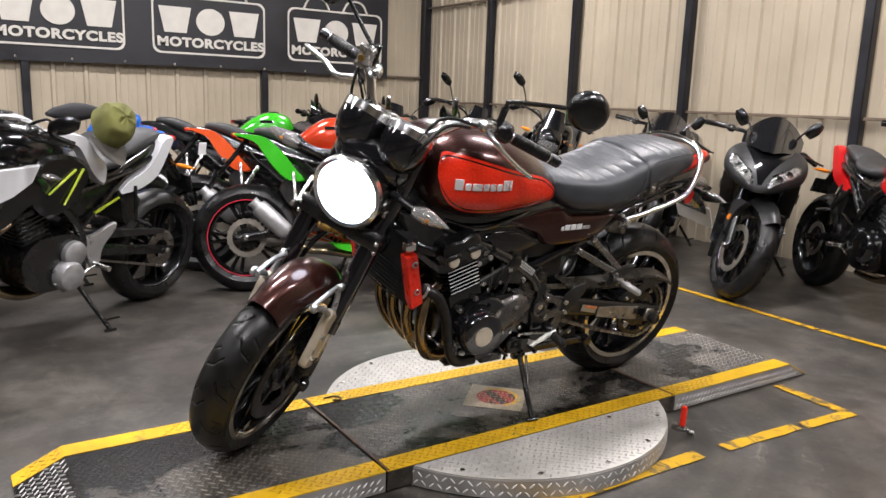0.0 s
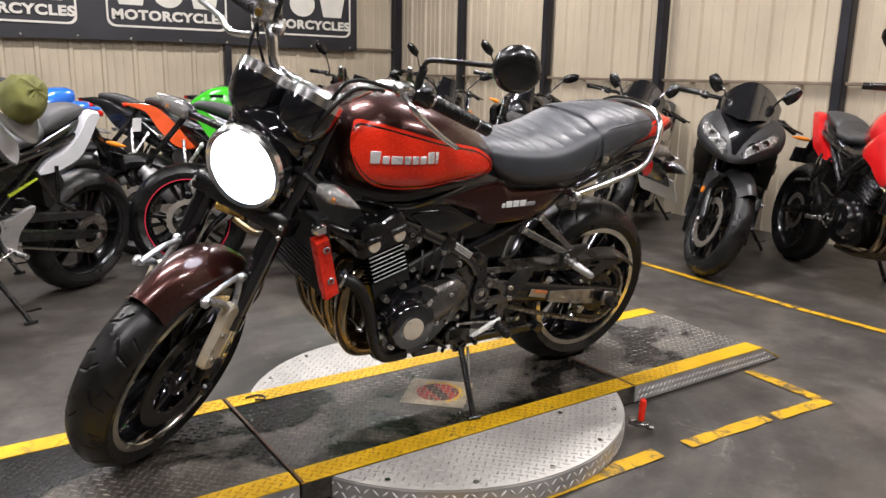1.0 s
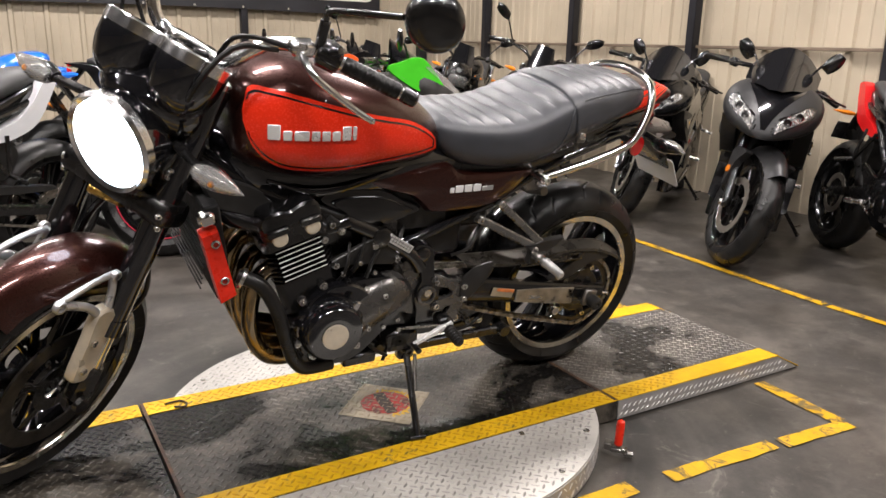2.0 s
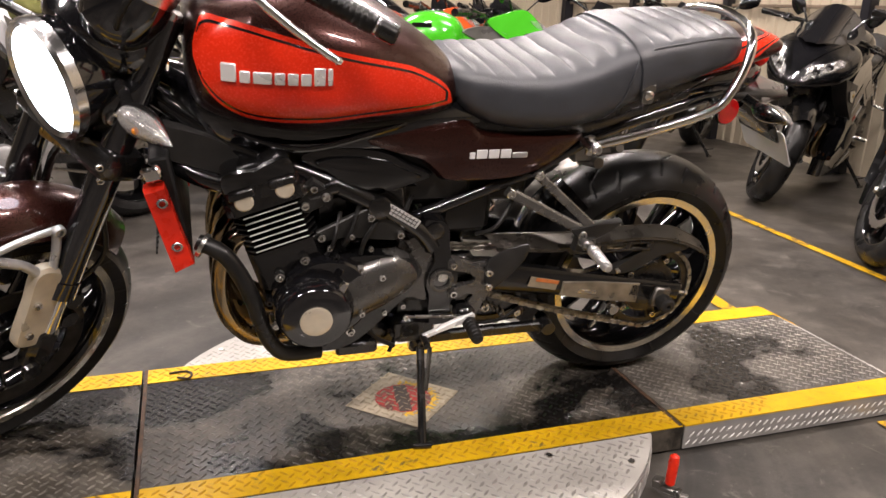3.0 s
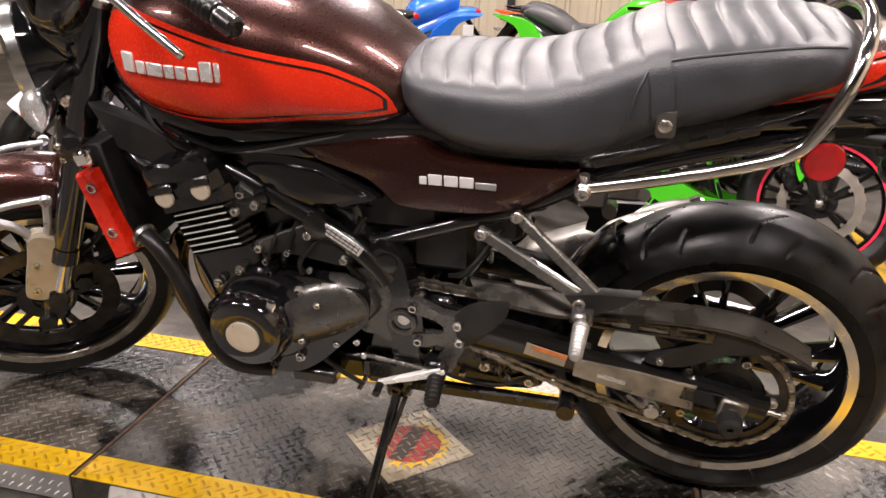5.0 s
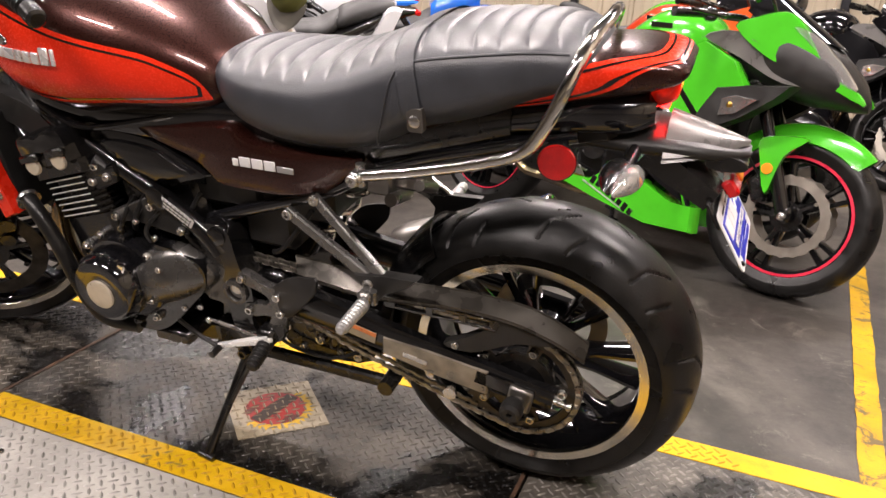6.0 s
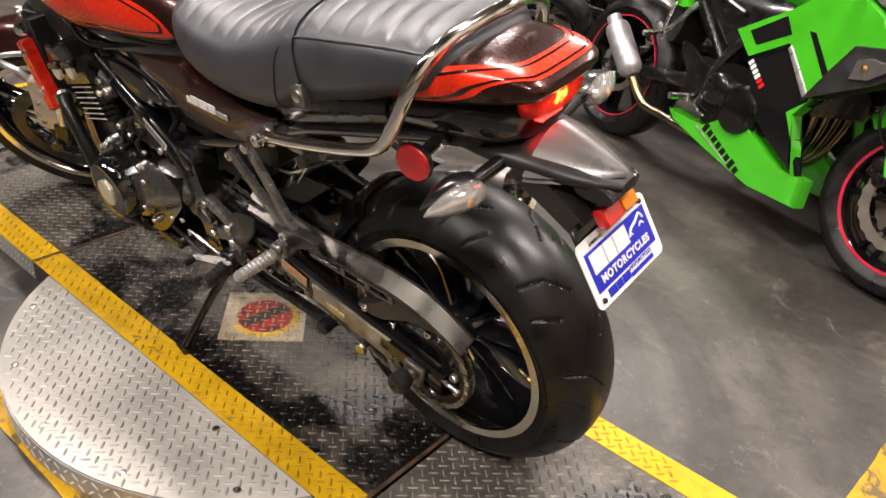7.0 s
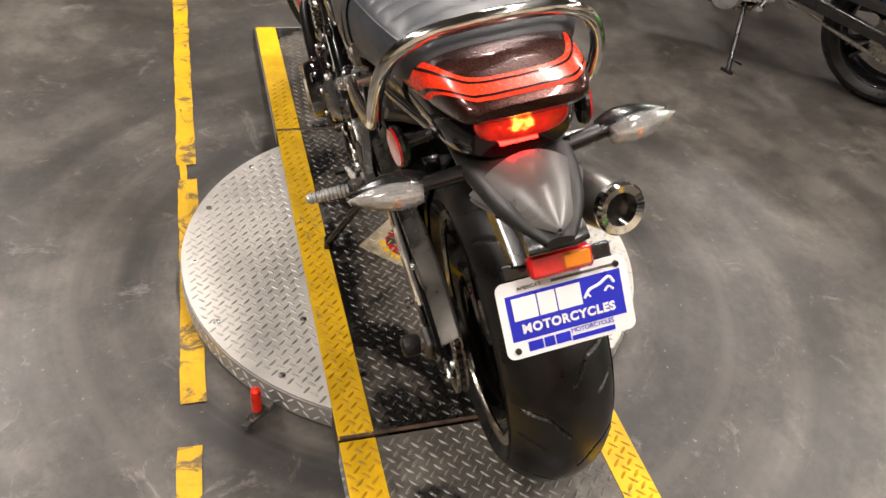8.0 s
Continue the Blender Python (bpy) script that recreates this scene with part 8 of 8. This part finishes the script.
        p("windscreen", patch(scr2, 10, 12), screen, "small fly screen", turn=True)
        for s in (-1, 1):
            p("tank_shroud", panel([(-0.44, 0.82), (-0.30, 0.86), (-0.16, 0.80), (-0.10, 0.72), (-0.22, 0.66), (-0.34, 0.58), (-0.40, 0.62), (-0.38, 0.72)], s * 0.15, s * 0.205, 0.02, belly=s * 0.006, steps=3), accent, "angular tank shroud")
            if body is M_PEARL:
                p("nose_panel", panel([(-0.37, 0.835), (-0.179, 0.842), (-0.212, 0.774), (-0.30, 0.72), (-0.36, 0.70)], s * 0.19, s * 0.215, 0.006, soft=False), body, "white angular nose panel")
                p("clear_indicator", indicator((-0.17, s * 0.215, 0.80), (0.3, s, 0.0), 0.085, 0.026), M_REFLECTOR, "clear front indicator")
                for a_, b_ in (((-0.053, 0.662), (0.043, 0.811)), ((-0.132, 0.715), (0.003, 0.81))):
                    p("trim_line", beam((a_[0], s * 0.212, a_[1]), (b_[0], s * 0.205, b_[1]), 0.006, 0.011, 0.008, 0.008), M_LIME, "lime yellow trim line")
                p("tank_cover", panel([(-0.16, 0.86), (0.02, 0.86), (0.10, 0.78), (0.02, 0.66), (-0.10, 0.60), (-0.20, 0.70)], s * 0.13, s * 0.20, 0.02, steps=3), M_BLACK, "black tank shroud")
    return b


ROW = (0.924, -0.382)
parked("white and black naked motorcycle with green trim on its side stand", (-1.187, 1.744), (-0.83, -0.56), "naked", M_PEARL, M_BLACK, M_BLACK, case=M_CASE, exhaust_right=False, tail_side=M_PEARL, tank_mat=M_BLACK, mirror_up=0.06)
parked("lime green sport motorcycle with red rim stripes", (0.588, 1.785), ROW, "sport", M_GREEN, M_BLACK, M_BLACK, rim_tape=M_PINKRED, steer=6, front=M_GREEN, tail_side=M_GREEN)
parked("orange and black sport motorcycle behind the green one", (0.49, 2.40), ROW, "sport", M_ORANGE, M_ORANGE, M_BLACK, steer=15, front=M_BLACK, tank_mat=M_REDORANGE)
parked("black sport motorcycle with a lime green tank", (0.40, 3.30), ROW, "sport", M_BLACK, M_GREEN, M_BLACK, steer=15, front=M_BLACK, tank_mat=M_GREEN, tail_side=M_BLACK)
parked("gloss black sport motorcycle at the back of the row", (1.25, 3.85), ROW, "sport", M_GLOSS, M_GLOSS, M_BLACK, steer=18, front=M_GLOSS)
parked("black sport motorcycle with a blue tail and white tank", (-1.11, 2.74), (-0.9, -0.43), "sport", M_BLACK, M_BLACK, M_BLUEPAINT, steer=15, front=M_BLACK, tank_mat=M_PEARL, tail_side=M_BLUEPAINT, tail_up=0.05)
parked("white sport motorcycle further back in the row", (-1.9, 3.4), (-0.9, -0.43), "sport", M_PEARL, M_BLUEPAINT, M_PEARL, steer=15, front=M_PEARL)
parked("matt gunmetal and black sport motorcycle facing the hall", (3.03, 1.06), (-0.84, -0.54), "sport", M_BLACK, M_BLACK, M_BLACK, steer=27, front=M_GUNMETAL, lamp_nose=True)
parked("black sport motorcycle beside the gunmetal one", (3.35, 2.12), (-0.86, -0.5), "sport", M_GLOSS, M_GLOSS, M_BLACK, steer=27, front=M_BLACK, lamp_nose=True)
parked("black upright motorcycle with amber indicators", (3.0, 3.15), (-0.8, -0.6), "naked", M_BLACK, M_BLACK, M_BLACK, steer=25)
parked("black naked motorcycle near the corner", (2.9, 4.2), (-0.7, -0.7), "naked", M_BLACK, M_SATIN, M_BLACK, steer=25)
parked("dark motorcycle parked by the banner wall", (2.1, 4.6), (-0.5, -0.85), "naked", M_SATIN, M_BLACK, M_BLACK, steer=20)
parked("red and black naked motorcycle with amber indicators", (2.89, 0.08), (-0.56, -0.83), "naked", M_SPORTRED, M_SPORTRED, M_BLACK, steer=10, exhaust_right=False, tail_side=M_SPORTRED)

# ---- banner on the north wall ----
BZ0, BZ1 = 1.36, 2.75
banner = root("wall_banner", pose(0, 0, 0), "black vinyl banner with repeated white framed lettering", "banner")


def sheet(u, v):
    x = -3.4 + 6.7 * u
    return V(x, WALL_Y - 0.115 - 0.006 * math.sin(x * 2.1) - 0.003 * math.sin(x * 7 + v * 3), BZ0 + (BZ1 - BZ0) * v + 0.012 * math.sin(x * 1.3) * (1 - v))


part("sheet", merge(patch(sheet, 120, 8), patch(lambda u, v: sheet(u, v) + V(0, 0.006, 0), 120, 8)), M_BANNER, banner, "black vinyl sheet")
BY = WALL_Y - 0.128


for x0 in (-2.52, -1.02, 0.48, 1.98):
    # rounded frame
    pts = []
    for cx_, cz_, a0 in ((x0 + 1.15, 2.02, 0), (x0 + 0.08, 2.02, 90), (x0 + 0.08, 1.58, 180), (x0 + 1.15, 1.58, 270)):
        for k in range(7):
            a = radians(a0 + 15 * k)
            pts.append((cx_ + 0.08 * math.cos(a), cz_ + 0.08 * math.sin(a)))
    bm = bmesh.new()
    cxm, czm = x0 + 0.615, 1.80
    outer = [bm.verts.new((x, BY, z)) for x, z in pts]
    inner = [bm.verts.new((x + (0.02 if x < cxm else -0.02), BY, z + (0.02 if z < czm else -0.02))) for x, z in pts]
    for i in range(len(pts)):
        j = (i + 1) % len(pts)
        bm.faces.new((outer[i], outer[j], inner[j], inner[i]))
    part("print_frame", bm, M_PRINT, banner, "white printed rounded frame", 0)
    # three plain logo shapes
    for k, xc in enumerate((x0 + 0.24, x0 + 0.615, x0 + 0.99)):
        bm = bmesh.new()
        if k == 1:
            o = [(xc + 0.155 * math.cos(2 * math.pi * i / 32), 1.852 + 0.14 * math.sin(2 * math.pi * i / 32)) for i in range(32)]
        else:
            o = [(xc - 0.17, 1.985), (xc + 0.17, 1.985), (xc + 0.115, 1.72), (xc - 0.115, 1.72)]
        bm.faces.new([bm.verts.new((x, BY - 0.001, z)) for x, z in o])
        part("logo_shape", bm, M_PRINT, banner, "plain white logo shape", 0)
    for k in range(2):
        part("logo_arc", tube([(x0 + 0.2 + 0.5 * k, BY, 2.10), (x0 + 0.26 + 0.5 * k, BY, 2.2), (x0 + 0.36 + 0.5 * k, BY, 2.23), (x0 + 0.46 + 0.5 * k, BY, 2.2), (x0 + 0.52 + 0.5 * k, BY, 2.10)], 0.012, 6), M_PRINT, banner)
    lettering("MOTORCYCLES", 0.128, Matrix.Translation((x0 + 0.63, BY - 0.002, 1.62)) @ Matrix.Rotation(radians(90), 4, "X") @ Matrix.Diagonal((1.2, 1, 1, 1)), M_PRINT, banner, spacing=1.1, extrude=0.0015, weight=0.006)
for k in range(14):
    part("eyelet", lathe([(0, 0.014), (0.003, 0.013), (0.003, 0.006)], (-3.3 + k * 0.5, WALL_Y - 0.125, BZ0 + 0.03), (0, -1, 0), 12), M_STEEL, banner)

# cap and bag hung on the white motorcycle
M_OLIVE = material("olive_cotton", (0.125, 0.125, 0.03), 0.85, 0, 0.25, 14, 0.4, 180)
M_VISOR = material("grey_brown_cotton", (0.055, 0.05, 0.04), 0.85, 0, 0.25, 14, 0.4, 180)
M_CLOTH = material("black_cloth", (0.014, 0.014, 0.016), 0.85, 0, 0.3, 14, 0.4, 150)
cap = root("baseball_cap", pose(-0.852, 1.56, 0.940, 64, 8, 28), "olive green baseball cap hung on a handlebar", "cap")
lps = []
for i in range(13):
    a = math.pi / 2 * i / 12
    r, z = 0.080 * math.cos(a) ** 0.42 + 0.0005, 0.128 * math.sin(a) ** 0.85
    lps.append([V(r * 1.02 * math.cos(2 * math.pi * k / 28), r * 1.22 * math.sin(2 * math.pi * k / 28), z + 0.004 * math.sin(3 * 2 * math.pi * k / 28)) * (1 + 0.10 * noise.noise(V(2.5 * math.cos(2 * math.pi * k / 28), 2.5 * math.sin(2 * math.pi * k / 28), i * 0.35))) for k in range(28)])
part("crown", rings(bmesh.new(), lps), M_OLIVE, cap, "olive cotton crown")
part("visor", merge(*[patch(lambda u, v, o=o: V((-0.085 + 0.17 * v) * (1 - 0.35 * u * u), -0.085 - 0.105 * u + 0.055 * ((v - 0.5) * 2) ** 2, 0.012 - o + 0.02 * u - 0.03 * ((v - 0.5) * 2) ** 2), 10, 12) for o in (0, 0.004)]), M_VISOR, cap, "dark underside of the drooping visor")
part("button", lathe([(0, 0.008), (0.004, 0.006), (0.005, 0.001)], (0, 0, 0.144), (0, 0, 1), 10), M_OLIVE, cap)
bag = Hull([(-0.16, 0.02, 0.0, 0.02, 2.2), (-0.11, 0.045, -0.01, 0.05, 2.4), (0, 0.06, -0.02, 0.075, 2.4), (0.10, 0.045, -0.01, 0.06, 2.4), (0.16, 0.02, 0.0, 0.03, 2.2)])
bg = thing("cloth_bag", bag.mesh(24, 24, bump=lambda x, a, y, z: V(0, 0, 0.012 * noise.noise(V(x * 9, y * 9, z * 9)))), M_CLOTH, "crumpled black cloth bag on a parked motorcycle", "bag")
bg.matrix_world = pose(-0.86, 2.35, 0.96, 0, 0, 20)

# small litter
paper = thing("price_tag", box(0.05, 0.002, 0.07, bevel=0.0005), M_WHITE, "small white paper tag hung on a tail", "tag")
paper.matrix_world = pose(-0.25, 2.22, 0.80, 10, 0, 20)
tag2 = thing("wall_tag", box(0.004, 0.09, 0.045, bevel=0.001), M_WHITE, "small white tag on a steel column", "tag")
tag2.matrix_world = pose(WALL_X - 0.105, 0.83, 0.86, -35, 0, 0)
wire = thing("hook_wire", tube([(-0.40, 0.185, DECK + 0.006), (-0.375, 0.175, DECK + 0.005), (-0.365, 0.195, DECK + 0.005), (-0.38, 0.215, DECK + 0.006), (-0.42, 0.213, DECK + 0.006)], 0.003, 8), M_DIRT, "small bent rusty wire hook on the deck", "hook")
